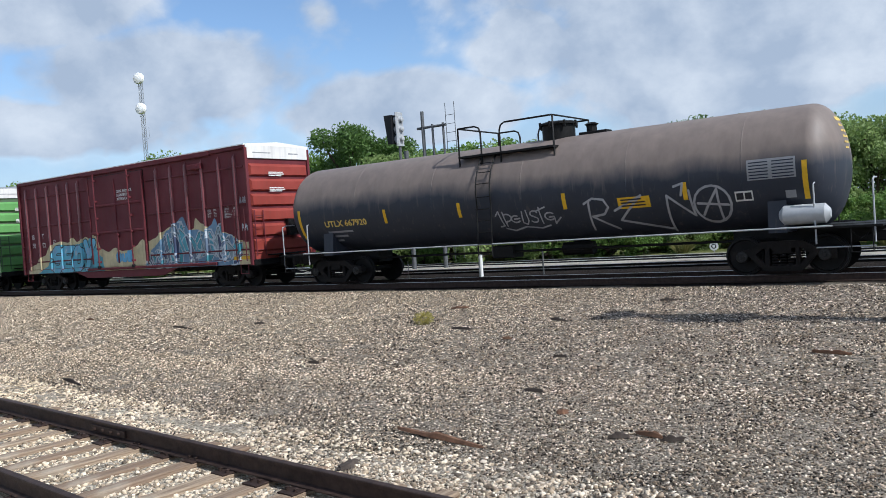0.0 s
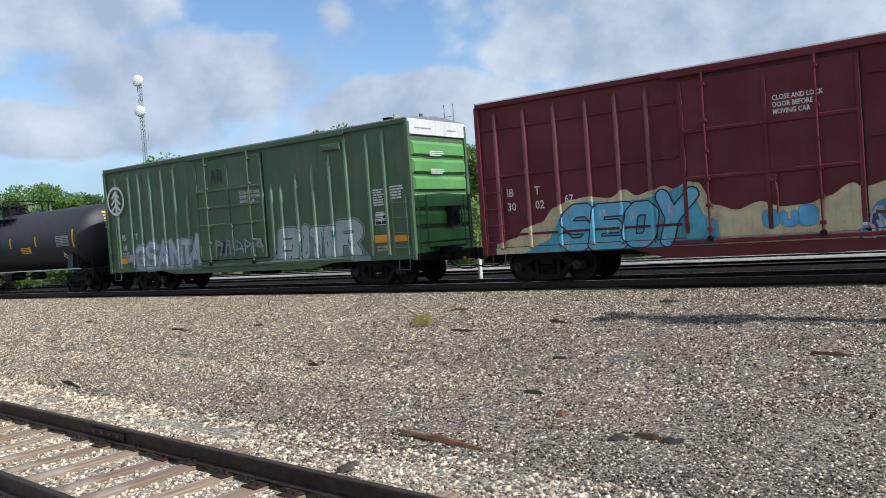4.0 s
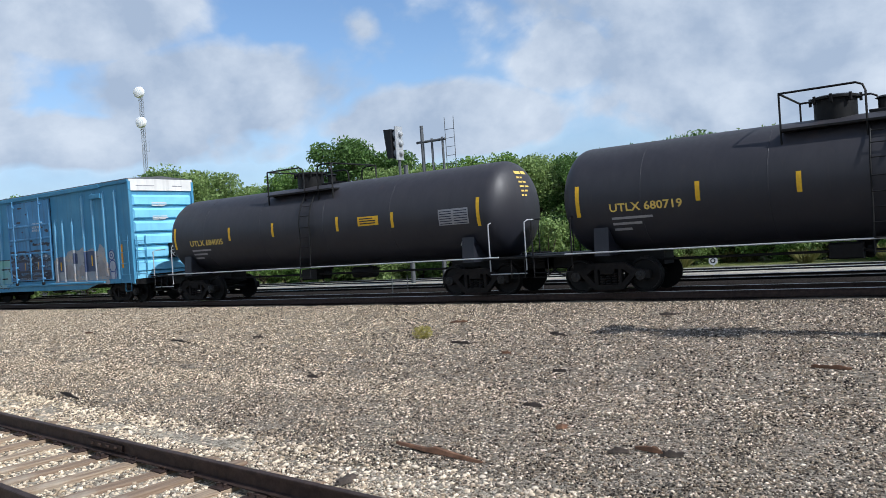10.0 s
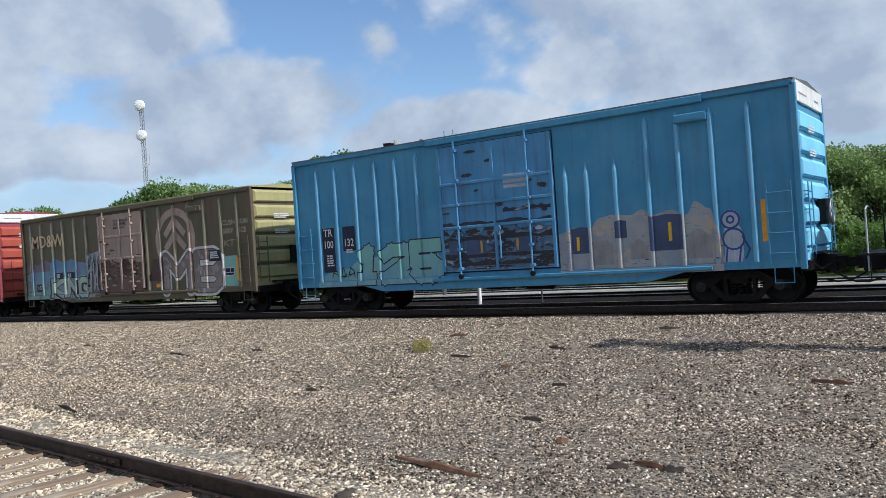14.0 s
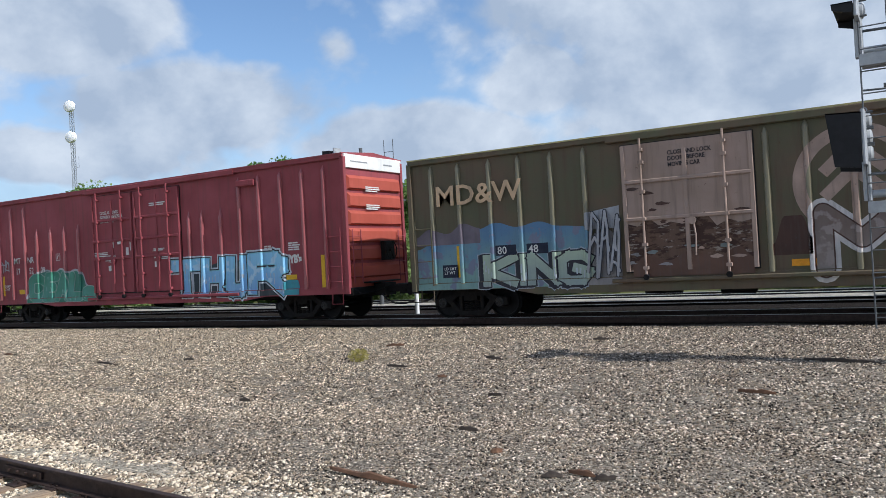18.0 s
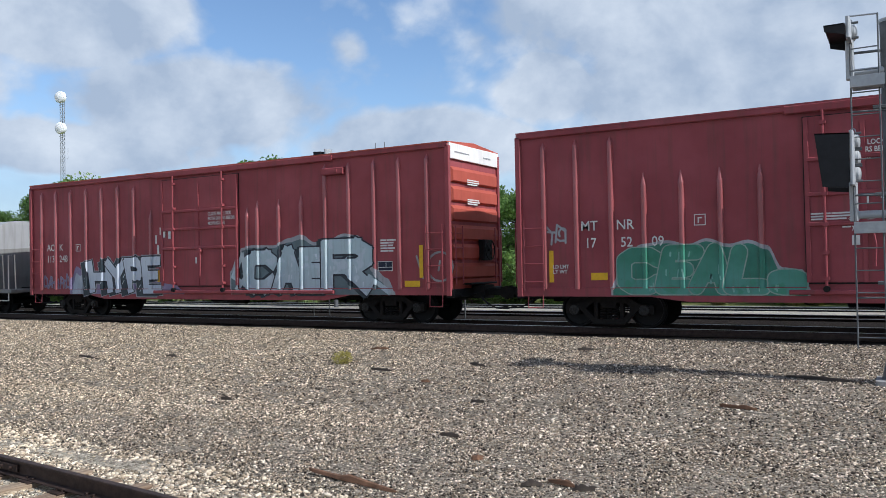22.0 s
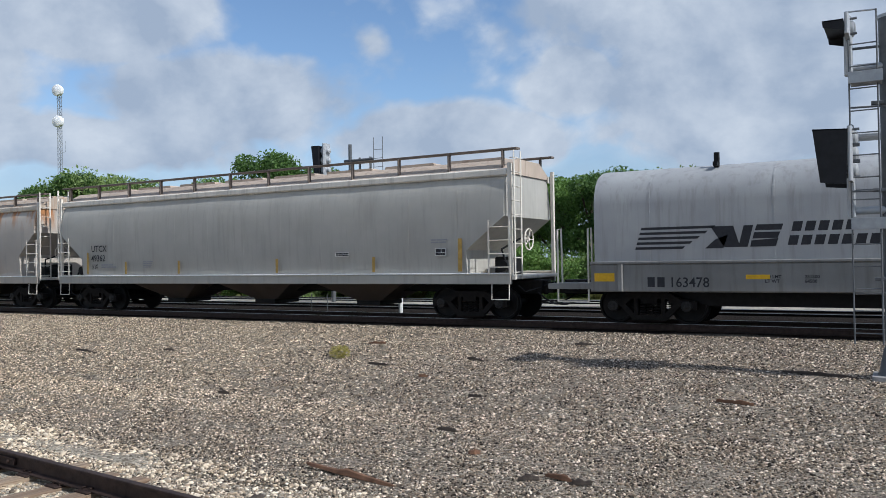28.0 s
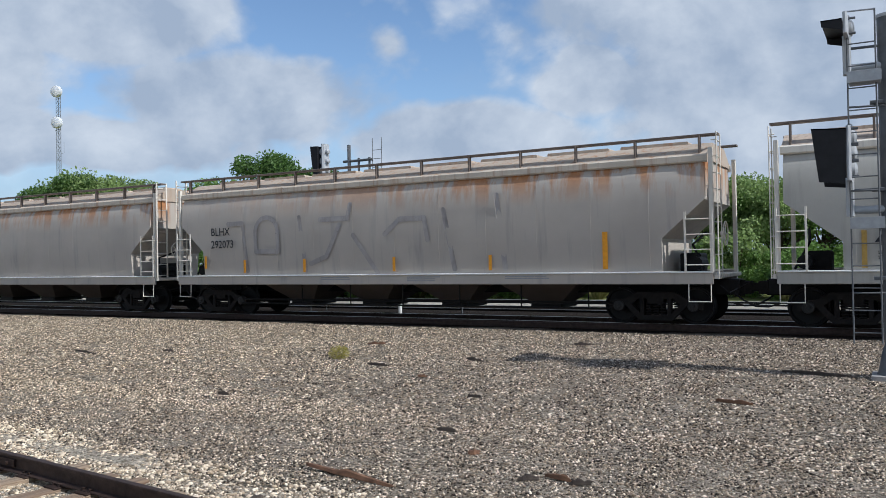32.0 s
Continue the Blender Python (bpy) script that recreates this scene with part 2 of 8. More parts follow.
# ---- mesh building ----
class MB:
    """Gathers vertices and faces of one mesh."""

    def __init__(self):
        self.v, self.f = [], []

    def add(self, vs, fs):
        o = len(self.v)
        self.v += [tuple(p) for p in vs]
        self.f += [tuple(i + o for i in f) for f in fs]
        return self

    def box(self, x0, x1, y0, y1, z0, z1):
        vs = [(x, y, z) for x in (x0, x1) for y in (y0, y1) for z in (z0, z1)]
        return self.add(vs, [(0, 1, 3, 2), (4, 6, 7, 5), (0, 4, 5, 1), (2, 3, 7, 6), (0, 2, 6, 4), (1, 5, 7, 3)])

    def prism(self, poly, axis, a0, a1, poly2=None):
        """Polygon in the plane across the axis (x: (y, z), y: (x, z), z: (x, y)), drawn out from a0 to a1."""
        def put(p, a):
            return {"x": (a, p[0], p[1]), "y": (p[0], a, p[1]), "z": (p[0], p[1], a)}[axis]
        n = len(poly)
        vs = [put(p, a0) for p in poly] + [put(p, a1) for p in (poly2 or poly)]
        fs = [(i, (i + 1) % n, n + (i + 1) % n, n + i) for i in range(n)]
        return self.add(vs, fs + [tuple(range(n))[::-1], tuple(range(n, 2 * n))])

    def cbox(self, x0, x1, y0, y1, z0, z1, c=0.01, axis="x"):
        """Box with its long edges chamfered."""
        r = {"x": (y0, y1, z0, z1), "y": (x0, x1, z0, z1), "z": (x0, x1, y0, y1)}[axis]
        a = {"x": (x0, x1), "y": (y0, y1), "z": (z0, z1)}[axis]
        u0, u1, w0, w1 = r
        poly = [(u0 + c, w0), (u1 - c, w0), (u1, w0 + c), (u1, w1 - c), (u1 - c, w1), (u0 + c, w1), (u0, w1 - c), (u0, w0 + c)]
        return self.prism(poly, axis, *a)

    def tube(self, pts, r, n=6, closed=False):
        """Round bar along a line of points."""
        P = [Vector(p) for p in pts]
        k = len(P)
        vs, fs = [], []
        ref = None
        for i, p in enumerate(P):
            a = P[(i - 1) % k] if (closed or i) else p
            b = P[(i + 1) % k] if (closed or i < k - 1) else p
            d = (b - a).normalized()
            u = ref - d * ref.dot(d) if ref else d.orthogonal()
            u = u.normalized() if u.length > 1e-6 else d.orthogonal().normalized()
            ref = u
            w2 = d.cross(u)
            vs += [p + r * (math.cos(t) * u + math.sin(t) * w2) for t in (2 * math.pi * j / n for j in range(n))]
        for i in range(k if closed else k - 1):
            for j in range(n):
                q = ((i + 1) % k) * n
                fs.append((i * n + j, i * n + (j + 1) % n, q + (j + 1) % n, q + j))
        if not closed:
            fs += [tuple(range(n))[::-1], tuple(range((k - 1) * n, k * n))]
        return self.add(vs, fs)

    def lathe(self, prof, n=16, axis="x", at=(0, 0, 0)):
        """Turned body: prof of (place along axis, radius)."""
        vs, fs = [], []
        for a, r in prof:
            for j in range(n):
                t = 2 * math.pi * j / n
                c, s = r * math.cos(t), r * math.sin(t)
                p = {"x": (a, c, s), "y": (s, a, c), "z": (c, s, a)}[axis]
                vs.append((p[0] + at[0], p[1] + at[1], p[2] + at[2]))
        k = len(prof)
        for i in range(k - 1):
            for j in range(n):
                fs.append((i * n + j, i * n + (j + 1) % n, (i + 1) * n + (j + 1) % n, (i + 1) * n + j))
        fs += [tuple(range(n))[::-1], tuple(range((k - 1) * n, k * n))]
        return self.add(vs, fs)

    def merge(self, other, m):
        return self.add([m @ Vector(p) for p in other.v], other.f)

    def mesh(self, name, mat, smooth=0):
        me = bpy.data.meshes.new(name)
        me.from_pydata(self.v, [], self.f)
        me.materials.append(mat)
        if smooth:
            me.shade_smooth()
            me.set_sharp_from_angle(angle=radians(smooth))
        return me


SMALL = {"gloss_marks", "hatch_marks", "fine_lines", "small_print", "head_print", "spring_nest", "lattice"}   # marks and pieces too small to tell apart


def part(name, mb, mat, parent=None, label="", smooth=0):
    me = mb if isinstance(mb, bpy.types.Mesh) else mb.mesh(name, mat, smooth)
    ob = new(name, me)
    ob.parent = parent
    if label:
        ob["label"] = label
    if name in SMALL:
        ob["kind"] = "stuff"
    return ob


def thing(name, label, category, group="", at=None, kind=""):
    ob = new(name)
    if at is not None:
        ob.matrix_world = at
    return tagged(ob, label, category, group, kind)


def lerp(tab, x):
    for (a, u), (b, v) in zip(tab, tab[1:]):
        if x <= b:
            return u + (v - u) * max(0, x - a) / (b - a)
    return tab[-1][1]


def arc(cx, cz, r, a0, a1, n):
    return [(cx + r * math.cos(radians(a0 + (a1 - a0) * i / n)), cz + r * math.sin(radians(a0 + (a1 - a0) * i / n))) for i in range(n + 1)]

# ---- ground and tracks ----
PROFILE = [(-600, -0.75), (-3, -0.6), (2, -0.55), (6.3, -0.535), (8.5, -0.49), (14, -0.37), (17.2, -0.3), (18.7, -0.2), (19.2, -0.19), (21.6, -0.2), (22.6, -0.08), (26.5, -0.07), (31, -0.1), (34, -0.25), (90, -0.5), (3000, -0.6)]


def siding_y(x):
    """Centre line of the siding in the foreground."""
    return 4.78 - 0.0966 * (x + 11.9)


def ground_z(x, y):
    z = lerp(PROFILE, y)
    if 6 < y < 19.3 and -60 < x < 30:
        z += 0.05 * (noise.noise((x * 0.45, y * 0.45, 3.1)) + 0.4 * noise.noise((x * 1.6, y * 1.6, 9.0))) * min(1, (19.3 - y) / 2)
    d = abs(y - siding_y(x))
    if d < 2.2 and -45 < x < 12:
        z -= 0.04 * min(1, (2.2 - d) / 0.5)
    return z


def steps(a, b, d):
    return [a + i * d for i in range(int(round((b - a) / d)) + 1)]


xs = [-3000, -1500, -700, -350, -180, -100] + steps(-70, 30, 0.5) + [50, 100, 250, 700, 3000]
ys = [-600, -200, -60, -20, -8, -3, 0] + steps(2, 24, 0.4) + [25, 26.5, 28, 30, 31, 32, 33, 34, 40, 60, 90, 160, 400, 1200, 3000]
g = MB()
g.v = [(x, y, ground_z(x, y)) for y in ys for x in xs]
nx = len(xs)
g.f = [(j * nx + i, j * nx + i + 1, (j + 1) * nx + i + 1, (j + 1) * nx + i) for j in range(len(ys) - 1) for i in range(nx - 1)]
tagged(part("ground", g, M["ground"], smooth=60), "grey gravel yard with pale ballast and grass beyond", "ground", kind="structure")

RAIL = [(-0.07, -0.175), (0.07, -0.175), (0.07, -0.163), (0.014, -0.145), (0.012, -0.045), (0.034, -0.036), (0.036, -0.01), (-0.036, -0.01), (-0.034, -0.036), (-0.012, -0.045), (-0.014, -0.145), (-0.07, -0.163)]
HEAD = [(-0.036, -0.01), (0.036, -0.01), (0.033, -0.003), (0.022, 0.0), (-0.022, 0.0), (-0.033, -0.003)]
rnd = random.Random(5)


def tie_mesh(name, mat, ln, seed):
    r = random.Random(seed)
    mb = MB()
    pts = []
    for i in range(7):
        y = -ln / 2 + ln * i / 6
        h = 0.0 if 0 < i < 6 else -0.012
        o = r.uniform(-0.006, 0.006)
        pts.append([(-0.1 + o, y, -0.16), (0.1 + o, y, -0.16), (0.1 + o, y, -0.012 + h + r.uniform(-0.006, 0.002)), (0.08, y, h + r.uniform(-0.006, 0.003)), (-0.08, y, h + r.uniform(-0.006, 0.003)), (-0.1 + o, y, -0.012 + h)])
    vs = [p for row in pts for p in row]
    fs = [(i * 6 + j, i * 6 + (j + 1) % 6, (i + 1) * 6 + (j + 1) % 6, (i + 1) * 6 + j) for i in range(6) for j in range(6)]
    mb.add(vs, fs + [(5, 4, 3, 2, 1, 0), tuple(range(36, 42))])
    return mb.mesh(name, mat)


def track(name, label, m, x0, x1, spacing, tmat, plates=False, ties=True, shiny=True, rmat="rail"):
    """A railway track in its own space along x, rail heads at z 0."""
    tr = thing(name, label, "railway track", at=m, kind="structure")
    for s in (-1, 1):
        rail = part("rail", MB().prism([(y + s * 0.7535, z) for y, z in RAIL], "x", x0, x1), M[rmat], tr)
        part("rail_head", MB().prism([(y + s * 0.7535, z) for y, z in HEAD], "x", x0, x1), M["railtop"] if shiny else M["rail"], rail)
    if ties:
        kinds = [tie_mesh("tie", tmat, 2.6, k) for k in range(5)]
        base = plate_mesh() if plates else None
        for i in range(int((x1 - x0) / spacing)):
            t = part("tie", rnd.choice(kinds), None, tr)
            t.matrix_basis = pose(x0 + (i + 0.5) * spacing + rnd.uniform(-0.05, 0.05), rnd.uniform(-0.06, 0.06), -0.176 + rnd.uniform(-0.03, 0.0), 0, 0, rnd.uniform(-3.2, 3.2))
            if plates:
                for s in (-1, 1):
                    p = part("tie_plate", base, None, t)
                    p.matrix_basis = pose(0, s * 0.7535, 0.001)
    return tr


def plate_mesh():
    mb = MB().cbox(-0.1, 0.1, -0.17, 0.17, -0.004, 0.012, 0.004, "y")
    for x in (-0.055, 0.055):
        for y in (-0.095, 0.095):
            mb.cbox(x - 0.012, x + 0.012, y - 0.012, y + 0.012, 0.0, 0.035, 0.004, "z")
            mb.cbox(x - 0.018, x + 0.018, y - 0.025 * (1 if y > 0 else 0.4), y + 0.025 * (0.4 if y > 0 else 1), 0.03, 0.042, 0.004, "y")
    return mb.mesh("tie_plate", M["rail"])


sid = math.degrees(math.atan(-0.0966))
siding = track("track_siding", "rusty unused siding track on weathered ties", pose(-8, siding_y(-8), -0.35, 0, 0, sid), -34, 14, 0.58, M["tie"], plates=True, shiny=False)
# joint bars on the siding's far rail
for s in (-1, 1):
    jb = MB().prism([(0.7535 + s * 0.016, -0.125), (0.7535 + s * 0.045, -0.12), (0.7535 + s * 0.045, -0.055), (0.7535 + s * 0.016, -0.05)], "x", -1.15, -0.35)
    for i in range(4):
        jb.lathe([(0.7535 + s * 0.04, 0.018), (0.7535 + s * 0.075, 0.018)], 6, "y", (-1.03 + 0.19 * i, 0, -0.088))
    part("joint_bar", jb, M["rail"], siding, "rusted bolted joint bar")
track("track_main", "main line track with dark ties", pose(0, YC, 0), -230, 60, 0.53, M["tieD"], ties=False)
track("track_second", "second main line track with polished rails", pose(0, YC + 4.3, 0), -230, 60, 0.53, M["tieD"], ties=False, rmat="steel")
track("track_far", "far track along a pale gravel lane", pose(0, YC + 8.6, -0.02), -230, 60, 0.53, M["tieD"], ties=False, rmat="steel")

# ---- freight cars: common parts ----
FLIP = Matrix.Rotation(math.pi, 4, "Z")
WR = 0.445                         # wheel radius


def font_mb(body, size, mat_dummy=None, bold=0.0):
    cu = bpy.data.curves.new("lettering", "FONT")
    cu.body, cu.size, cu.resolution_u, cu.offset, cu.space_line = body, size, 2, bold, 1.0
    ob = bpy.data.objects.new("lettering", cu)
    scene.collection.objects.link(ob)
    dg = bpy.context.evaluated_depsgraph_get()
    me = ob.evaluated_get(dg).to_mesh()
    mb = MB()
    mb.v = [tuple(v.co) for v in me.vertices]
    mb.f = [tuple(p.vertices) for p in me.polygons]
    ob.evaluated_get(dg).to_mesh_clear()
    bpy.data.objects.remove(ob)
    bpy.data.curves.remove(cu)
    return mb


def onto(mb, x, y, z):
    """Flat drawing (u, v, 0) stood up on a side that faces the viewer."""
    out = MB()
    out.v = [(x + a, y - c, z + b) for a, b, c in mb.v]
    out.f = mb.f
    return out


def lettering(parent, y, items, mat, name="lettering", bold=0.003):
    """items: (text, x, z of the first base line, height of capitals, width factor)."""
    mb = MB()
    for body, x, z, size, wid in items:
        t = font_mb(body, size * 1.4, bold=bold)
        t.v = [(a * wid, b, c) for a, b, c in t.v]
        mb.merge(onto(t, x, y, z), Matrix())
    return part(name, mb, mat, parent)


def bars(parent, y, items, mat, name="small_print"):
    """Unreadable print: rows of thin bars. items: (x, z of the top, width, rows, row height)."""
    mb = MB()
    r = random.Random(len(items) * 7 + int(abs(items[0][0]) * 10))
    for x, z, wd, rows, h in items:
        for k in range(rows):
            zz = z - k * h * 1.7
            e = wd * r.uniform(0.75, 1.0)
            cut = wd * r.uniform(0.3, 0.6)
            mb.box(x, x + cut - h * 0.5, y - 0.003, y, zz - h, zz)
            if e > cut + h:
                mb.box(x + cut, x + e, y - 0.003, y, zz - h, zz)
    return part(name, mb, mat, parent)


def truck_parts():
    d = {}
    side = MB()
    up = [(-1.12, 0.36), (-1.12, 0.56), (-0.72, 0.62), (-0.45, 0.78), (0.45, 0.78), (0.72, 0.62), (1.12, 0.56), (1.12, 0.36), (0.95, 0.36), (0.8, 0.46), (0.62, 0.46), (0.42, 0.62), (-0.42, 0.62), (-0.62, 0.46), (-0.8, 0.46), (-0.95, 0.36)]
    side.prism(up, "y", -0.08, 0.08)
    low = [(-0.75, 0.47), (-0.6, 0.5), (-0.34, 0.22), (0.34, 0.22), (0.6, 0.5), (0.75, 0.47), (0.4, 0.1), (-0.4, 0.1)]
    side.prism(low, "y", -0.075, 0.075)
    for s in (-1, 1):
        side.cbox(s * 0.33 - 0.05, s * 0.33 + 0.05, -0.07, 0.07, 0.2, 0.64, 0.015, "z")
    d["side_frame"] = side.mesh("side_frame", M["truck"])
    sp = MB()
    for x in (-0.17, 0.0, 0.17):
        for k in range(5):
            sp.lathe([(0.22 + 0.065 * k, 0.062), (0.24 + 0.065 * k, 0.078), (0.262 + 0.065 * k, 0.062)], 10, "z", (x, 0, 0))
    d["spring_nest"] = sp.mesh("spring_nest", M["truck"], 60)
    d["bolster"] = MB().cbox(-0.2, 0.2, -1.1, 1.1, 0.5, 0.76, 0.04, "y").mesh("truck", M["truck"])
    wh = MB()
    for s in (-1, 1):
        wh.lathe([(s * 0.68, 0.1), (s * 0.68, WR + 0.028), (s * 0.7, WR + 0.025), (s * 0.715, WR), (s * 0.815, WR - 0.008), (s * 0.82, WR - 0.05), (s * 0.76, WR - 0.07), (s * 0.74, 0.14), (s * 0.83, 0.12), (s * 0.83, 0.1)], 28, "y", (0, 0, 0))
    wh.lathe([(-0.95, 0.08), (0.95, 0.08)], 12, "y")
    d["wheelset"] = wh.mesh("wheelset", M["steel"], 35)
    for s in (-1, 1):
        cap = MB()
        cap.lathe([(s * 0.9, 0.135), (s * 1.1, 0.135), (s * 1.12, 0.12), (s * 1.125, 0.05), (s * 1.14, 0.04)], 14, "y")
        for k in range(3):
            cap.lathe([(s * 1.115, 0.022), (s * 1.145, 0.022)], 6, "y", (0.075 * math.cos(k * 2.094), 0, 0.075 * math.sin(k * 2.094)))
        d["cap%d" % s] = cap.mesh("bearing_cap", M["hub"], 35)
    return d


TP = truck_parts()
WHEELSETS, CARS = [], []


def trucks(car, off):
    for s in (-1, 1):
        t = part("truck", TP["bolster"], None, car, "dusty cast steel truck with two wheelsets")
        t.matrix_basis = pose(s * off, 0, 0)
        for y in (-1, 1):
            f = part("side_frame", TP["side_frame"], None, t)
            f.matrix_basis = pose(0, y * 1.01, 0)
            n = part("spring_nest", TP["spring_nest"], None, t)
            n.matrix_basis = pose(0, y * 1.01, 0)
        for x in (-0.89, 0.89):
            a = part("wheelset", TP["wheelset"], None, t)
            a.matrix_parent_inverse = pose(x, 0, WR)
            WHEELSETS.append(a)
            for s2 in (-1, 1):
                c = part("bearing_cap", TP["cap%d" % s2], None, t)
                c.matrix_parent_inverse = pose(x, 0, WR)
                WHEELSETS.append(c)


def coupler_mesh():
    mb = MB().cbox(0, 0.42, -0.09, 0.09, 0.76, 0.96, 0.02)
    mb.prism([(0.4, -0.12), (0.62, -0.17), (0.74, -0.06), (0.66, 0.0), (0.72, 0.16), (0.55, 0.2), (0.4, 0.12)], "z", 0.7, 1.0)
    mb.cbox(0.55, 0.66, 0.1, 0.18, 0.66, 1.03, 0.02, "z")
    return mb.mesh("coupler", M["truck"], 30)


COUPLER = coupler_mesh()


def ends(car, half, draft=0.45, hose=True):
    """Draft gear, coupler, air hose and cut lever at both ends. half: half length of the body."""
    for s in (-1, 1):
        e = part("draft_sill", MB().cbox(half - 1.6, half + draft, -0.3, 0.3, 0.68, 1.06, 0.03), M["steel"], car)
        c = part("coupler", COUPLER, None, car)
        c.matrix_basis = pose(half + draft, 0, 0)
        h = part("air_hose", MB().tube([(half + draft - 0.1, -0.35, 0.72), (half + draft + 0.1, -0.36, 0.56), (half + draft + 0.35, -0.3, 0.42), (half + draft + 0.62, -0.16, 0.4), (half + draft + 0.85, -0.05, 0.47)], 0.024, 6), M["rubber"], car, "black rubber air hose")
        lv = part("cut_lever", MB().tube([(half + 0.12, -1.35, 0.95), (half + 0.3, -1.3, 0.78), (half + 0.36, -0.6, 0.85), (half + draft + 0.2, -0.1, 0.98)], 0.014, 5), M["steel"], car)
        if s < 0:
            for o in (e, c, h, lv):
                o.matrix_basis = FLIP @ o.matrix_basis


def ladder_mb(x, y, z0, z1, w=0.42, n=4, r=0.012, stile=0.02, along="x", out=-0.09):
    """Ladder on a side (along x) or an end (along y)."""
    mb = MB()
    for k in range(n):
        z = z0 + (z1 - z0) * (k + 0.5) / n
        if along == "x":
            mb.tube([(x - w / 2, y, z), (x - w / 2, y + out, z), (x + w / 2, y + out, z), (x + w / 2, y, z)], r, 5)
        else:
            mb.tube([(x, y - w / 2, z), (x + out, y - w / 2, z), (x + out, y + w / 2, z), (x, y + w / 2, z)], r, 5)
    if stile:
        for s in (-1, 1):
            if along == "x":
                mb.cbox(x + s * w / 2 - stile, x + s * w / 2 + stile, y + out - 0.006, y + out + 0.016, z0, z1, 0.004, "z")
            else:
                mb.cbox(x + out - 0.01, x + out + 0.012, y + s * w / 2 - stile, y + s * w / 2 + stile, z0, z1, 0.004, "z")
    return mb


def stirrup(x, y, z, w=0.4, d=0.34):
    return MB().tube([(x - w / 2, y, z), (x - w / 2, y - 0.02, z - d), (x + w / 2, y - 0.02, z - d), (x + w / 2, y, z)], 0.016, 6)


def brake_wheel(x, y, z, r=0.28):
    mb = MB()
    mb.tube([(x, y + r * math.cos(t), z + r * math.sin(t)) for t in (2 * math.pi * k / 20 for k in range(20))], 0.017, 6, True)
    for k in range(5):
        t = 2 * math.pi * k / 5
        mb.tube([(x - 0.02, y, z), (x, y + r * math.cos(t), z + r * math.sin(t))], 0.012, 5)
    mb.lathe([(x - 0.12, 0.05), (x + 0.01, 0.045)], 10, "x", (0, y, z))
    return mb


SHEET, FACE = -1.47, -1.55         # side sheet and outer face of the posts
POST = [(-0.068, 0.0), (-0.056, 0.05), (-0.042, 0.074), (-0.024, 0.08), (0.024, 0.08), (0.042, 0.074), (0.056, 0.05), (0.068, 0.0)]   # rounded section of a post

# ---- graffiti: fat strokes in three layers ----
GLYPH = {
    "H": ["00 06", "40 46", "03 43"], "Y": ["06 23", "46 23 20"], "P": ["00 06 36 45 44 33 03"], "E": ["40 00 06 46", "03 33"],
    "K": ["00 06", "46 03 40"], "I": ["20 26"], "N": ["00 06 40 46"], "G": ["45 36 16 05 01 10 30 42 23"], "T": ["06 46", "26 20"], "C": ["45 36 16 05 01 10 30 41"],
    "A": ["00 26 40", "12 32"], "R": ["00 06 36 45 44 33 03", "23 40"], "F": ["00 06 46", "03 33"], "S": ["45 36 16 05 04 13 33 42 41 30 10 01"], "L": ["06 00 40"],
    "O": ["16 36 45 41 30 10 01 05 16"], "B": ["00 06 36 45 44 33 03", "33 42 41 30 00"], "1": ["15 26 20", "10 30"], "2": ["05 16 36 45 44 00 40"], "5": ["46 06 03 33 42 41 30 10 01"],
    "M": ["00 06 23 46 40"], "U": ["06 01 10 30 41 46"], "Z": ["06 46 00 40"], "X": ["06 40", "00 46"],
}


def wild(seed, n):
    """Bent, letter-like strokes that spell nothing."""
    r = random.Random(seed)
    out = []
    for k in range(n):
        x = k * 4.6
        h = 6 + r.uniform(-0.6, 0.8)
        pts = [(x + r.uniform(-0.3, 0.6), r.uniform(-0.2, 0.8)), (x + r.uniform(-0.2, 1.4), h), (x + r.uniform(2.0, 3.4), r.uniform(3.0, 5.6)), (x + r.uniform(2.4, 4.2), r.uniform(-0.2, 1.2))]
        out.append(pts)
        q = r.uniform(1.5, 4)
        out.append([(x + r.uniform(0, 0.8), q), (x + r.uniform(1.5, 2.4), q + r.uniform(-0.8, 0.8)), (x + r.uniform(3.2, 4.4), q + r.uniform(-1.2, 1.2))])
        if r.random() < 0.6:
            out.append(arc(x + 2.2, r.uniform(1.8, 4.2), r.uniform(1.0, 1.7), r.uniform(0, 180), r.uniform(220, 400), 8))
    return out, n * 4.6


def word(text, step=5.4, jig=0.0, seed=1):
    """Block letters side by side; jig tips and stretches each one."""
    r = random.Random(seed)
    out = []
    for k, ch in enumerate(text):
        tip, up, base = r.uniform(-0.16, 0.16) * jig, 1 + r.uniform(-0.1, 0.2) * jig, r.uniform(-0.4, 0.4) * jig
        for st in GLYPH[ch]:
            out.append([(int(p[0]) + k * step + tip * int(p[1]), base + int(p[1]) * up) for p in st.split()])
    return out, len(text) * step - step + 4


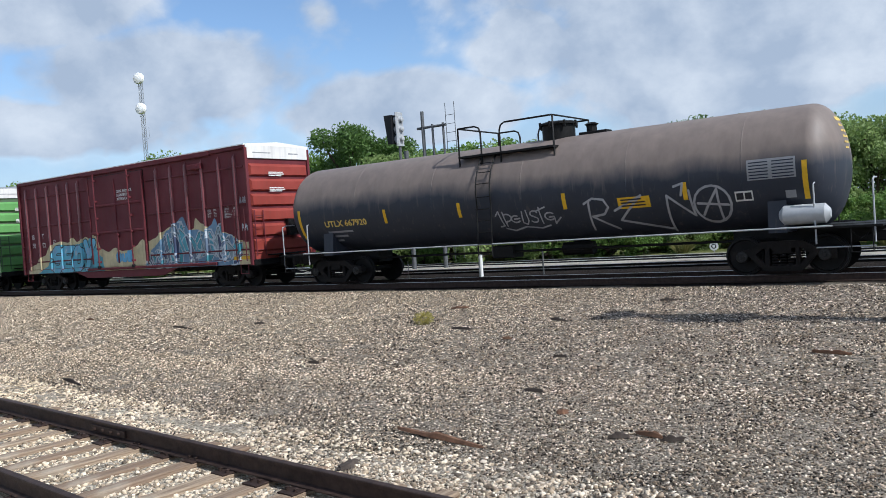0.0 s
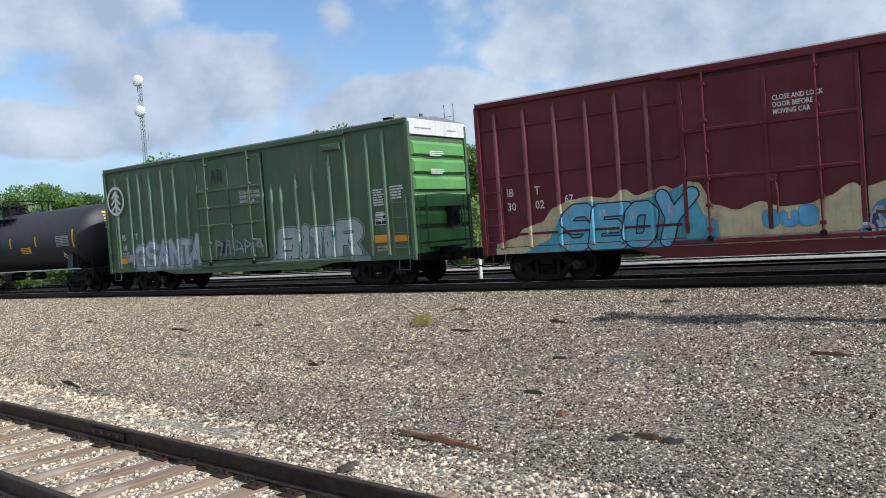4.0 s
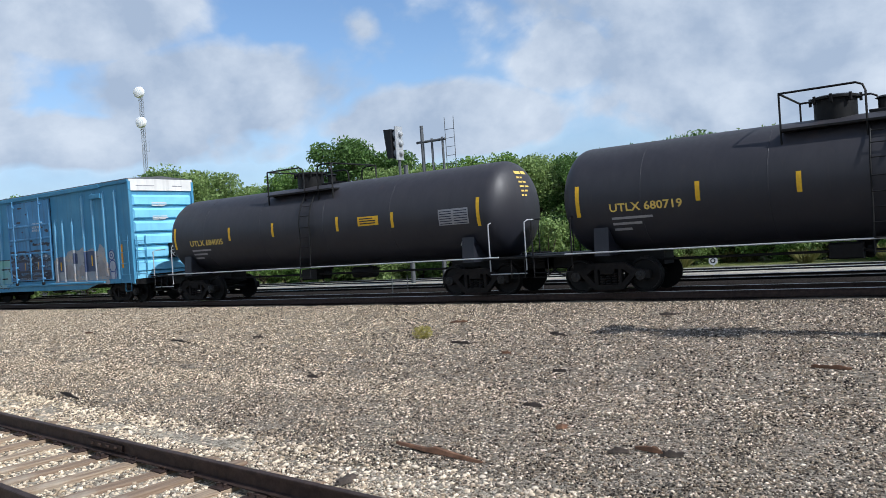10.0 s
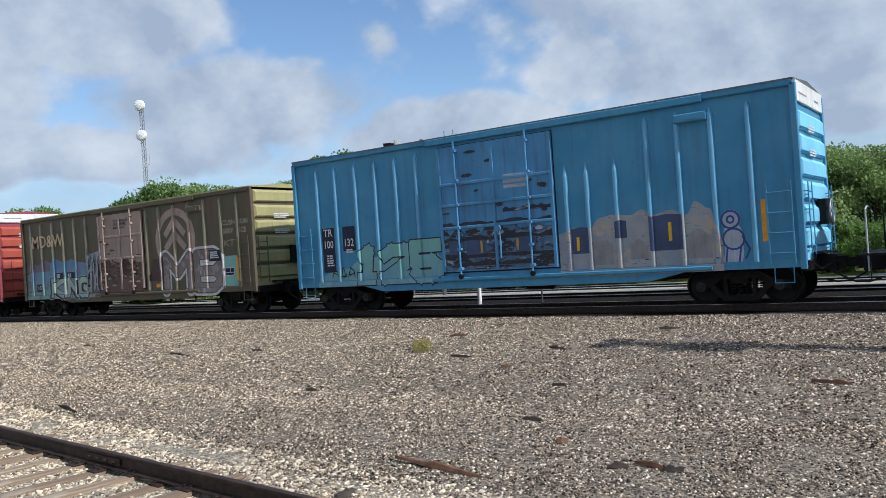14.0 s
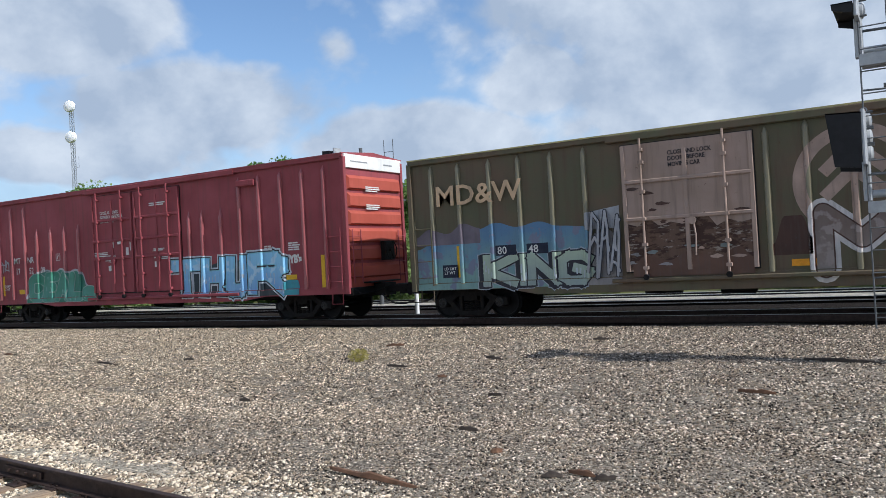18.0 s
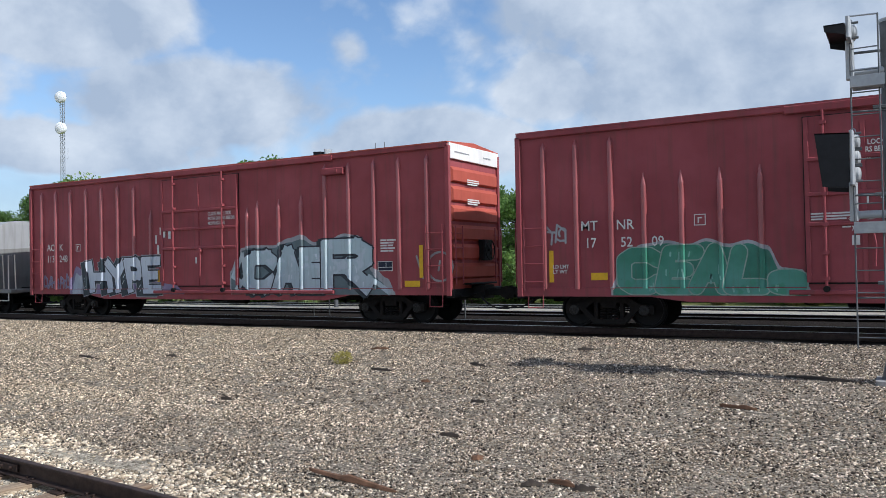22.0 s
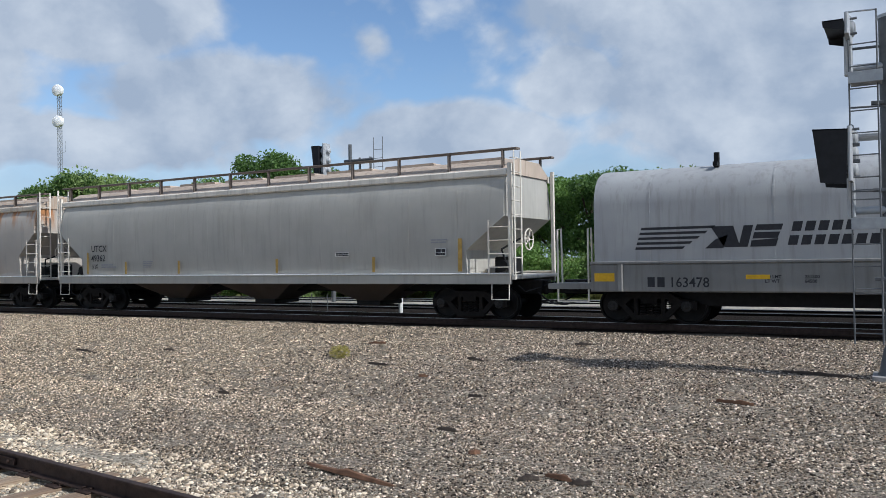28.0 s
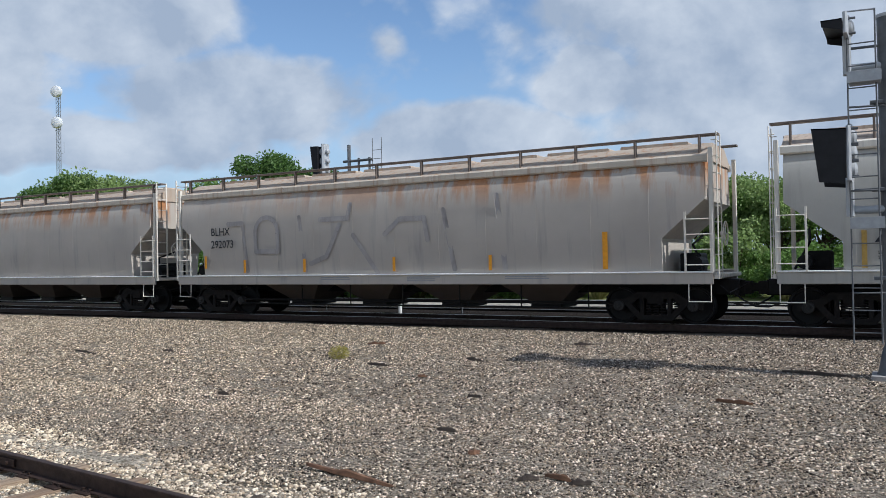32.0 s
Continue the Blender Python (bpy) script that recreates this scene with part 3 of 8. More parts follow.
def ribbon(mb, strokes, wd, lift, square=False):
    """Flat bands with round or square ends; each piece lies a hair above the one before it."""
    n = 0
    for st in strokes:
        for (a, b), (c, d) in zip(st, st[1:]):
            q = lift + n * 0.00004
            n += 1
            L = math.hypot(c - a, d - b) or 1e-6
            u, v = (c - a) / L, (d - b) / L
            if square:
                e = wd * 0.8
                mb.add([(a - u * e - v * wd, b - v * e + u * wd, q), (a - u * e + v * wd, b - v * e - u * wd, q), (c + u * e + v * wd, d + v * e - u * wd, q), (c + u * e - v * wd, d + v * e + u * wd, q)], [(0, 1, 2, 3)])
                continue
            pts = [(a - v * wd, b + u * wd, q)]
            for k in range(5):
                t = math.atan2(v, u) + math.pi / 2 + math.pi * (k + 1) / 6
                pts.append((a + wd * math.cos(t), b + wd * math.sin(t), q))
            pts += [(a + v * wd, b - u * wd, q), (c + v * wd, d - u * wd, q)]
            for k in range(5):
                t = math.atan2(v, u) - math.pi / 2 + math.pi * (k + 1) / 6
                pts.append((c + wd * math.cos(t), d + wd * math.sin(t), q))
            pts.append((c - v * wd, d + u * wd, q))
            mb.add(pts, [tuple(range(len(pts)))])
    return mb


def graffiti(car, shape, x0, x1, z0, z1, y, fill, line, halo=None, wd=0.13, edge=0.045, slant=0.12, ribs=(), rib_y=None, shade=None, glow=0.14, busy=(), name="graffiti", label="sprayed graffiti", square=False, posts=1.0):
    strokes, span = shape
    sx, sz = (x1 - x0) / span, (z1 - z0) / 6.0
    S = [[(x0 + a * sx + slant * b * sz, z0 + b * sz) for a, b in st] for st in strokes]
    top = None
    if halo:
        mb = MB()
        ribbon(mb, S, wd + edge + glow, 0.003, square)
        top = part(name, onto(mb, 0, y, 0), halo, car, label)
    mb = MB()
    ribbon(mb, S, wd + edge, 0.007, square)
    o = part("outline" if top else name, onto(mb, 0, y, 0), line, top or car, "" if top else label)
    top = top or o
    mb = MB()
    ribbon(mb, S, wd, 0.011, square)
    part("fill", onto(mb, 0, y, 0), fill, top)
    if shade:
        mb = MB()
        ribbon(mb, [[(a + wd * 0.25, b - wd * 0.3) for a, b in st[:max(2, len(st) // 2 + 1)]] for st in S], wd * 0.42, 0.015)
        part("shading", onto(mb, 0, y, 0), shade, top)
    for k, m in enumerate(busy):
        det, wide = wild(int(abs(x0) * 100) + k, max(4, int((x1 - x0) / 0.42)))
        mb = MB()
        ribbon(mb, [[(x0 + 0.05 + a * (x1 - x0 - 0.1) / wide, z0 + 0.05 + b * sz * (0.72 + 0.2 * math.sin(3 * a))) for a, b in st] for st in det], 0.016, 0.019 + 0.004 * k)
        part("fine_lines", onto(mb, 0, y, 0), m, top)
    if rib_y is not None:
        r = random.Random(3)
        for x in ribs:
            if x0 < x < x1:
                h = z0 + (z1 - z0) * posts * r.uniform(0.94, 1.04)
                part("painted_post", MB().prism([(x - 0.092, y), (x - 0.062, rib_y - 0.005), (x + 0.062, rib_y - 0.005), (x + 0.092, y)], "z", z0 - 0.05, h), fill, top)
    return top


def clip(poly, k, v, keep):
    """The part of a convex polygon on one side of v along axis k."""
    out = []
    for p, q in zip(poly, poly[1:] + poly[:1]):
        a, b = (p[k] - v) * keep, (q[k] - v) * keep
        if a >= 0:
            out.append(p)
        if (a < 0) != (b < 0):
            t = a / (a - b)
            out.append(tuple(p[i] + (q[i] - p[i]) * t for i in range(3)))
    return out


class Side:
    """The near side of a boxcar: sheet, posts, doors and sill, for paint to lie on."""

    def __init__(self, posts, doors=()):
        self.posts, self.doors = list(posts), [(d[0], d[1]) for d in doors]
        xs2 = {-40.0, 40.0}
        for x in self.posts:
            xs2 |= {x + d for d, _ in POST}
        for a, b in self.doors:
            xs2 |= {a, b}
        self.xs = sorted(xs2)

    def y(self, x):
        out = SHEET
        for p in self.posts:
            if abs(x - p) < 0.09:
                out = min(out, lerp([(p + d, SHEET - h) for d, h in POST], x))
        for a, b in self.doors:
            if a < x < b:
                out = min(out, FACE + 0.012)
        return out

    def drape(self, mb):
        out = self.laid(mb)
        seen, at, keep = {}, [], []
        for p in out.v:
            k = tuple(round(c, 5) for c in p)
            if k not in seen:
                seen[k] = len(keep)
                keep.append(p)
            at.append(seen[k])
        tidy = MB()
        tidy.v = keep
        for f in out.f:
            g2 = [at[i] for i in f]
            g2 = [i for i, j in zip(g2, g2[1:] + g2[:1]) if i != j]
            if len(set(g2)) > 2:
                tidy.f.append(tuple(dict.fromkeys(g2)))
        return tidy

    def laid(self, mb):
        out = MB()
        for f in mb.f:
            poly = [mb.v[i] for i in f]
            low = clip(poly, 1, 1.0, -1)
            if len(low) > 2:
                out.add([(a, -1.511 - c, b) for a, b, c in low], [tuple(range(len(low)))])
            poly = clip(poly, 1, 1.0, 1)
            if len(poly) < 3:
                continue
            lo, hi = min(p[0] for p in poly), max(p[0] for p in poly)
            for x0, x1 in zip(self.xs, self.xs[1:]):
                if x1 < lo or x0 > hi:
                    continue
                q = clip(clip(poly, 0, x0, 1), 0, x1, -1)
                if len(q) > 2:
                    y0, y1 = self.y(x0 + 1e-7), self.y(x1 - 1e-7)
                    out.add([(a, y0 + (y1 - y0) * (a - x0) / (x1 - x0) - c, b) for a, b, c in q], [tuple(range(len(q)))])
        return out


def wash(car, side, rows2, mat, z0=0.83, lift=0.002, name="paint_wash", label="", smooth=True):
    """Sprayed ground with an uneven crest: rows2 of (x, top)."""
    mb = MB()
    if smooth:
        fine = []
        for (a, b), (c, d) in zip(rows2, rows2[1:]):
            fine += [(a + (c - a) * k / 5, b + (d - b) * (0.5 - 0.5 * math.cos(math.pi * k / 5))) for k in range(5)]
        rows2 = fine + [rows2[-1]]
    for (a, b), (c, d) in zip(rows2, rows2[1:]):
        mb.add([(a, z0, lift), (c, z0, lift), (c, max(d, z0 + 0.001), lift), (a, max(b, z0 + 0.001), lift)], [(0, 1, 2, 3)])
    return part(name, side.drape(mb), mat, car, label)


def letter_strokes(ch, x0, x1, z0, z1, w2, tip=0.0):
    """Strokes of one block letter that fill the given box with bands of half width w2."""
    sx, sz = (x1 - x0 - 2 * w2) / 4, (z1 - z0 - 2 * w2) / 6
    if ch == "I":
        return [[((x0 + x1) / 2 - tip * 3, z0 + w2), ((x0 + x1) / 2 + tip * 3, z1 - w2)]]
    return [[(x0 + w2 + int(p[0]) * sx + tip * (int(p[1]) - 3), z0 + w2 + int(p[1]) * sz) for p in st.split()] for st in GLYPH[ch]]


def piece(car, side, letters, w2, fill, line, halo=None, edge=0.05, glow=0.05, inline=None, drop=None, drop_mat=None, hatch=None, gloss=None, square=True, label="sprayed block letter graffiti", seed=1):
    """Block letters one over the other: letters of (character, x0, x1, z0, z1, tip). drop: where the dark thickness of the letters falls."""
    r = random.Random(seed)
    L = [letter_strokes(c, a, b, d, e, w2, t) for c, a, b, d, e, t in letters]
    every = [st for q in L for st in q]
    mb = ribbon(MB(), every, w2 + edge + glow, 0.004, square)
    if drop:
        ribbon(mb, [[(a + drop[0], b + drop[1]) for a, b in st] for st in every], w2 + edge + glow, 0.004, square)
    top = part("graffiti", side.drape(mb), halo or line, car, label)
    if drop:
        mb = MB()
        for k in range(4):
            ribbon(mb, [[(a + drop[0] * k / 3, b + drop[1] * k / 3) for a, b in st] for st in every], w2 + edge, 0.0072 + 0.0002 * k, square)
        part("letter_depth", side.drape(mb), drop_mat or line, top)
        if hatch:
            mb = MB()
            for st in every:
                for (a, b), (c, d) in zip(st, st[1:]):
                    n = max(1, int(math.hypot(c - a, d - b) / 0.16))
                    for k in range(n):
                        if r.random() < 0.6:
                            u = (k + 0.3 + 0.4 * r.random()) / n
                            x, z = a + (c - a) * u + drop[0] * 0.95, b + (d - b) * u + drop[1] * 0.95
                            ribbon(mb, [[(x - w2 * 0.9, z - 0.02), (x - w2 * 0.2, z + 0.11)]], 0.011, 0.0092)
            part("hatch_marks", side.drape(mb), hatch, top)
    for i, q in enumerate(L):
        u = 0.011 + 0.0024 * i
        part("letter_outline", side.drape(ribbon(MB(), q, w2 + edge, u, square)), line, top)
        if inline:
            part("letter_edge", side.drape(ribbon(MB(), q, w2 + 0.012, u + 0.0008, square)), inline, top)
        part("letter", side.drape(ribbon(MB(), q, w2 - (0.02 if inline else 0), u + 0.0016, square)), fill, top)
        if gloss:
            mb = MB()
            for st in q:
                (a, b), (c, d) = st[-2], st[-1]
                for k in range(3):
                    v = r.uniform(0.1, 0.9)
                    x, z = a + (c - a) * v - w2 * r.uniform(-0.6, 0.6), b + (d - b) * v
                    ribbon(mb, [[(x, z), (x + r.uniform(-0.03, 0.03), z - r.uniform(0.05, 0.2))]], r.uniform(0.01, 0.025), u + 0.0021)
            part("gloss_marks", side.drape(mb), gloss, top)
    return top


def shards(car, side, x0, x1, crest, n, seed, edge_mat, fills, dark, label):
    """Tangle of pointed, bent shapes under a crest line, each with a pale edge."""
    r = random.Random(seed)
    top = wash(car, side, crest, fills[0], label=label, name="graffiti", lift=0.006)
    for i in range(n):
        x = x0 + (x1 - x0) * (i + r.uniform(0.1, 0.9)) / n
        zt = lerp(crest, x) - r.uniform(0.08, 0.35)
        zb = 0.86 + r.uniform(0, 0.5) * (zt - 0.9)
        ln = max(0.3, zt - zb)
        lean, wd = r.uniform(-0.6, 0.75), r.uniform(0.07, 0.22)
        mx2 = x + lean * ln * 0.5 + r.uniform(-0.12, 0.12)
        axis2 = [(x, zb), (mx2, zb + ln * 0.55), (x + lean * ln, zt)]
        u = 0.008 + 0.0006 * i
        for k, m in ((0.045, edge_mat), (0.014, dark), (0.0, fills[1 + i % (len(fills) - 1)])):
            mb = MB()
            q = u + 0.0002 * (k < 0.03) + 0.0002 * (k == 0)
            (a, b), (c, d), (e, f) = axis2
            mb.add([(a - wd * 0.6 - k, b - k, q), (a + wd * 0.5 + k, b - k, q), (c + wd + k, d, q), (c - wd - k, d, q)], [(0, 1, 2, 3)])
            mb.add([(c - wd - k, d, q), (c + wd + k, d, q), (e + 0.02 + k, f + k * 1.5, q), (e - 0.03 - k, f + k * 1.5, q)], [(0, 1, 2, 3)])
            part("painted_shape", side.drape(mb), m, top)
    mb = MB()
    for i in range(n):
        x = r.uniform(x0, x1)
        h = lerp(crest, x)
        a0, rad = r.uniform(0, 360), r.uniform(0.12, 0.4)
        z = r.uniform(0.95, max(1.0, h - 0.25))
        ribbon(mb, [[(p, max(0.84, min(h - 0.03, q))) for p, q in arc(x, z, rad, a0, a0 + r.uniform(70, 160), 5)]], r.uniform(0.014, 0.035), 0.008 + 0.0006 * n + 0.001)
    part("fine_lines", side.drape(mb), edge_mat, top)
    return top


def faded(name, low, high, z0, z1, spot=None):
    """Spray can fade from one colour up into another, with overspray spots, dirt runs and scuffs."""
    m = Mat(name, 0.5)
    b = m.mix(m.ramp(m.math("ADD", m.axis(2), m.math("MULTIPLY", m.math("SUBTRACT", m.noise(1.7, 4), 0.5), 1.6)), z0, z1), low, high)
    if spot:
        b = m.mix(m.ramp(m.noise(2.6, 3, 0.5), 0.56, 0.6), b, spot)
    b = m.mix(m.math("MULTIPLY", m.ramp(m.noise(4, 5, 0.6, (2.5, 2.5, 0.2)), 0.52, 0.75), 0.3), b, (0.1, 0.085, 0.075))
    b = m.mix(m.math("MULTIPLY", m.ramp(m.noise(14, 5, 0.7), 0.62, 0.7), 0.4), b, (0.07, 0.06, 0.06))
    m.colour(b)
    return m.m


def patch(car, x0, x1, z0, z1, y, mat, name="paint_patch", seed=1, rag=0.12, label=""):
    """Ragged painted-over area."""
    r = random.Random(seed)
    n = max(4, int((x1 - x0) / 0.25))
    top = [(x0 + (x1 - x0) * i / n, z1 + r.uniform(-rag, rag)) for i in range(n + 1)]
    mb = MB()
    for (a, b), (c, d) in zip(top, top[1:]):
        mb.add([(a, y - 0.003, z0), (c, y - 0.003, z0), (c, y - 0.003, d), (a, y - 0.003, b)], [(0, 1, 2, 3)])
    return part(name, mb, mat, car, label)


# ---- boxcar ----


def boxcar(x0, L, eave, paint, lit_end_paint, label, ribs, truck_off, doors, door_paint=None, white_top=0.46, bands=(), sill=(0.72, 0.62, 3.2), roof_mat=None, ladder_x=None, brake=False, latch=None, lit_post_paint=None):
    """ribs: (x, z0, z1). doors: (x0, x1, rod positions, cross bars)."""
    car = thing("boxcar", label, "freight car", "cars of the passing train", pose(x0, YC, 0))
    CARS.append((car, x0))
    h = L / 2
    body = part("body", MB().box(-h, h, SHEET, -SHEET, 0.98, eave - 0.1), paint, car)
    # side sill that deepens towards the middle
    zs, zd, hx = sill
    for s in (-1, 1):
        pts = [(-h, 1.02), (-h, zs + 0.1), (-hx - 0.9, zs + 0.1), (-hx, zd), (hx, zd), (hx + 0.9, zs + 0.1), (h, zs + 0.1), (h, 1.02)]
        part("side_sill", MB().prism(pts, "y", s * 1.44, s * 1.51), paint, car)
        part("roof_rail", MB().cbox(-h - 0.01, h + 0.01, s * 1.56 if s < 0 else 1.44, s * 1.44 if s < 0 else 1.56, eave - 0.15, eave, 0.02), paint, car)
        for e in (-1, 1):
            part("corner_post", MB().cbox(e * h - 0.07, e * h + 0.07, s * 1.56 if s < 0 else 1.44, s * 1.44 if s < 0 else 1.56, 0.8, eave - 0.1, 0.015, "z"), paint, car)
    # roof with cross corrugations
    roof = MB().prism([(-1.57, eave - 0.02), (1.57, eave - 0.02), (1.57, eave + 0.015), (0, eave + 0.13), (-1.57, eave + 0.015)], "x", -h - 0.03, h + 0.03)
    ro = part("roof", roof, roof_mat or M["galv"], car)
    n = int(L / 1.1)
    for i in range(n):
        x = -h + L * (i + 0.5) / n
        part("roof_rib", MB().prism([(-1.5, eave + 0.015), (1.5, eave + 0.015), (0, eave + 0.165)], "x", x - 0.06, x + 0.06), roof_mat or M["galv"], ro)
    # posts
    for x, a, b in ribs:
        for s in (-1,):
            prof = [(x + d, SHEET - h2) for d, h2 in POST]
            tp = 0.3 if b < eave - 0.4 else 0.14
            mb = MB().prism(prof, "z", a, b - tp)
            mb.prism(prof, "z", b - tp, b, [(x + d * 0.2, SHEET - h2 * 0.08) for d, h2 in POST])
            part("side_post", mb, lit_post_paint or paint, car, smooth=50)
    far = MB()
    for k in range(16):
        x = -h + 0.6 + (L - 1.2) * k / 15
        far.prism([(x - 0.088, 1.47), (x + 0.088, 1.47), (x + 0.058, 1.55), (x - 0.058, 1.55)], "z", 1.0, eave - 0.3)
    part("far_side_posts", far, paint, car)
    for x, z, w2 in bands:
        part("side_band", MB().cbox(x, x + w2, FACE + 0.03, SHEET + 0.01, z - 0.03, z + 0.03, 0.012), paint, car)
    # ends: stacked corrugations below a top plate
    for s in (-1, 1):
        top = eave - white_top
        e, ew = MB(), []
        k, z = 0, 1.25
        while z < top - 0.2:
            ew.append(MB().prism([(-1.38, z), (1.38, z), (1.38, z + 0.44), (-1.38, z + 0.44)], "x", s * h, s * (h + 0.085), [(-1.33, z + 0.05), (1.33, z + 0.05), (1.33, z + 0.34), (-1.33, z + 0.34)]))
            z += 0.53
        e.cbox(h - 0.02 if s > 0 else -h - 0.03, h + 0.03 if s > 0 else -h + 0.02, -1.5, 1.5, 0.95, 1.24, 0.01, "y")
        # wall coat is the side paint lightened, sunlight put into its colour
        wall2 = part("end_wall", e, lit_end_paint, car, "corrugated steel end wall")
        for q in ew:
            part("end_corrugation", q, lit_end_paint, wall2)
        if s > 0:
            for z in (eave - 0.95, eave - 1.5):
                bars(car, 0, [(-0.55, z, 0.8, 3, 0.035)], M["stencil"]).matrix_basis = pose(h + 0.092, 0, 0, 0, 0, 90)
        if white_top:
            part("end_top_band", MB().cbox(h if s > 0 else -h - 0.06, h + 0.06 if s > 0 else -h, -1.5, 1.5, top - 0.02, eave - 0.01, 0.01, "y"), P["endwhite"], car, "white painted clearance band")
            bars(car, 0, [(-1.2, top + 0.2, 0.9, 1, 0.035), (0.5, top + 0.2, 0.6, 1, 0.045)], M["plate"]).matrix_basis = pose(s * (h + 0.063), 0, 0, 0, 0, 90 * s)
        part("end_ladder", ladder_mb(s * (h + 0.02), -1.2, 1.1, 2.7, 0.4, 4, along="y", out=s * 0.14), paint, car)
        part("end_ladder", ladder_mb(s * (h + 0.02), 1.2, 1.1, 2.7, 0.4, 4, along="y", out=s * 0.14), paint, car)
        part("crossover_platform", MB().cbox(h + 0.02 if s > 0 else -h - 0.3, h + 0.3 if s > 0 else -h - 0.02, -0.8, 0.8, 1.08, 1.13, 0.01, "y"), M["steel"], car)
        part("end_sill", MB().cbox(h - 0.1 if s > 0 else -h - 0.12, h + 0.12 if s > 0 else -h + 0.1, -1.5, 1.5, 0.75, 0.98, 0.02, "y"), M["steel"], car)
    lx = ladder_x or h - 0.42
    for x in (lx, -lx):
        part("side_ladder", ladder_mb(x, FACE + 0.03, 0.95, 2.75, 0.52, 4), paint, car)
        part("stirrup_step", stirrup(x, FACE + 0.05, 0.85), paint, car)
    part("brake_wheel", brake_wheel(h + 0.32, 0.35, 2.05), M["steel"] if not brake else M["galv"], car, "round hand brake wheel")
    part("brake_housing", MB().cbox(h + 0.06, h + 0.26, 0.1, 0.62, 1.75, 2.35, 0.03, "z"), M["steel"], car)
    # plug doors
    for nd, (dx0, dx1, rods, cross) in enumerate(doors):
        dp = door_paint or paint
        d = part("door", MB().cbox(dx0, dx1, FACE + 0.015, SHEET, 1.12, eave - 0.3, 0.02, "z"), dp, car, "plug door with locking bars")
        # black strips stand in for the shade in the gap round the door
        for u0, u1, v0, v1 in ((dx0 - 0.025, dx0 - 0.001, 1.08, eave - 0.28), (dx1 + 0.001, dx1 + 0.025, 1.08, eave - 0.28), (dx0, dx1, 1.08, 1.115), (dx0, dx1, eave - 0.295, eave - 0.275)):
            part("door_gasket", MB().box(u0, u1, SHEET - 0.012, SHEET + 0.01, v0, v1), M["rubber"], d, "dark strip drawn as the shaded gap round the door")
        for z in cross:
            part("door_beam", MB().cbox(dx0 + 0.06, dx1 - 0.06, FACE - 0.03, FACE + 0.02, z - 0.045, z + 0.045, 0.015), dp, d)
        for s in (dx0 + 0.05, dx1 - 0.05):
            part("door_edge", MB().cbox(s - 0.05, s + 0.05, FACE - 0.02, FACE + 0.02, 1.12, eave - 0.32, 0.012, "z"), dp, d)
        mid = (dx0 + dx1) / 2
        part("door_stile", MB().cbox(mid - 0.05, mid + 0.05, FACE - 0.02, FACE + 0.02, 1.12, eave - 0.5, 0.012, "z"), dp, d)
        for x in rods:
            rod = part("locking_rod", MB().tube([(x, FACE - 0.075, 0.95), (x, FACE - 0.075, eave - 0.18)], 0.028, 8), dp, d)
            for z in (1.2, 1.75, 2.35, 3.0, 3.7, eave - 0.45):
                part("rod_bracket", MB().cbox(x - 0.06, x + 0.06, FACE - 0.11, FACE + 0.02, z - 0.04, z + 0.04, 0.012, "y"), dp, rod)
            part("roller", MB().lathe([(FACE - 0.12, 0.07), (FACE - 0.03, 0.07)], 12, "y", (x, 0, 0.98)), M["steel"], rod)
        hb = MB().tube([(mid + 0.15, FACE - 0.06, 2.2), (mid + 0.2, FACE - 0.1, 1.9), (mid + 0.18, FACE - 0.1, 1.45)], 0.022, 6)
        hb.lathe([(FACE - 0.1, 0.09), (FACE - 0.02, 0.09)], 12, "y", (mid + 0.12, 0, 2.25))
        part("door_handle", hb, dp, d)
        if nd == len(doors) - 1:
            ta, tb = doors[0][0] - 0.35, dx1 + (dx1 - dx0) + 0.3
            part("door_track", MB().cbox(ta, tb, FACE - 0.06, FACE + 0.06, 0.86, 0.96, 0.02), paint, car)
            part("door_header", MB().cbox(ta, tb, FACE - 0.035, FACE + 0.05, eave - 0.2, eave - 0.02, 0.02), paint, car)
            sb = doors[-1][1] + 3.3 if latch is None else latch
            lb2 = part("latch_box", MB().cbox(sb - 0.38, sb + 0.38, FACE - 0.06, SHEET, eave - 0.62, eave - 0.42, 0.02), paint, car)
            part("latch_plate", MB().cbox(sb - 0.1, sb + 0.18, FACE - 0.075, FACE - 0.058, eave - 0.57, eave - 0.47, 0.004), paint, lb2)
    part("underframe", MB().cbox(-h + 0.4, h - 0.4, -0.28, 0.28, 0.62, 1.0, 0.03), M["steel"], car)
    for k in range(5):
        x = -h + 2.6 + (L - 5.2) * k / 4
        part("crossbearer", MB().prism([(-1.44, 0.98), (1.44, 0.98), (1.44, 0.86), (0.4, 0.66), (-0.4, 0.66), (-1.44, 0.86)], "x", x - 0.06, x + 0.06), M["steel"], car)
    part("brake_cylinder", MB().lathe([(-0.4, 0.17), (0.35, 0.17), (0.4, 0.1)], 14, "x", (0.8, -0.75, 0.66)), M["steel"], car)
    part("air_reservoir", MB().lathe([(-1.9, 0.1), (-1.85, 0.2), (-0.9, 0.2), (-0.85, 0.1)], 14, "x", (0, 0.7, 0.66)), M["steel"], car)
    trucks(car, truck_off)
    ends(car, h)
    return car


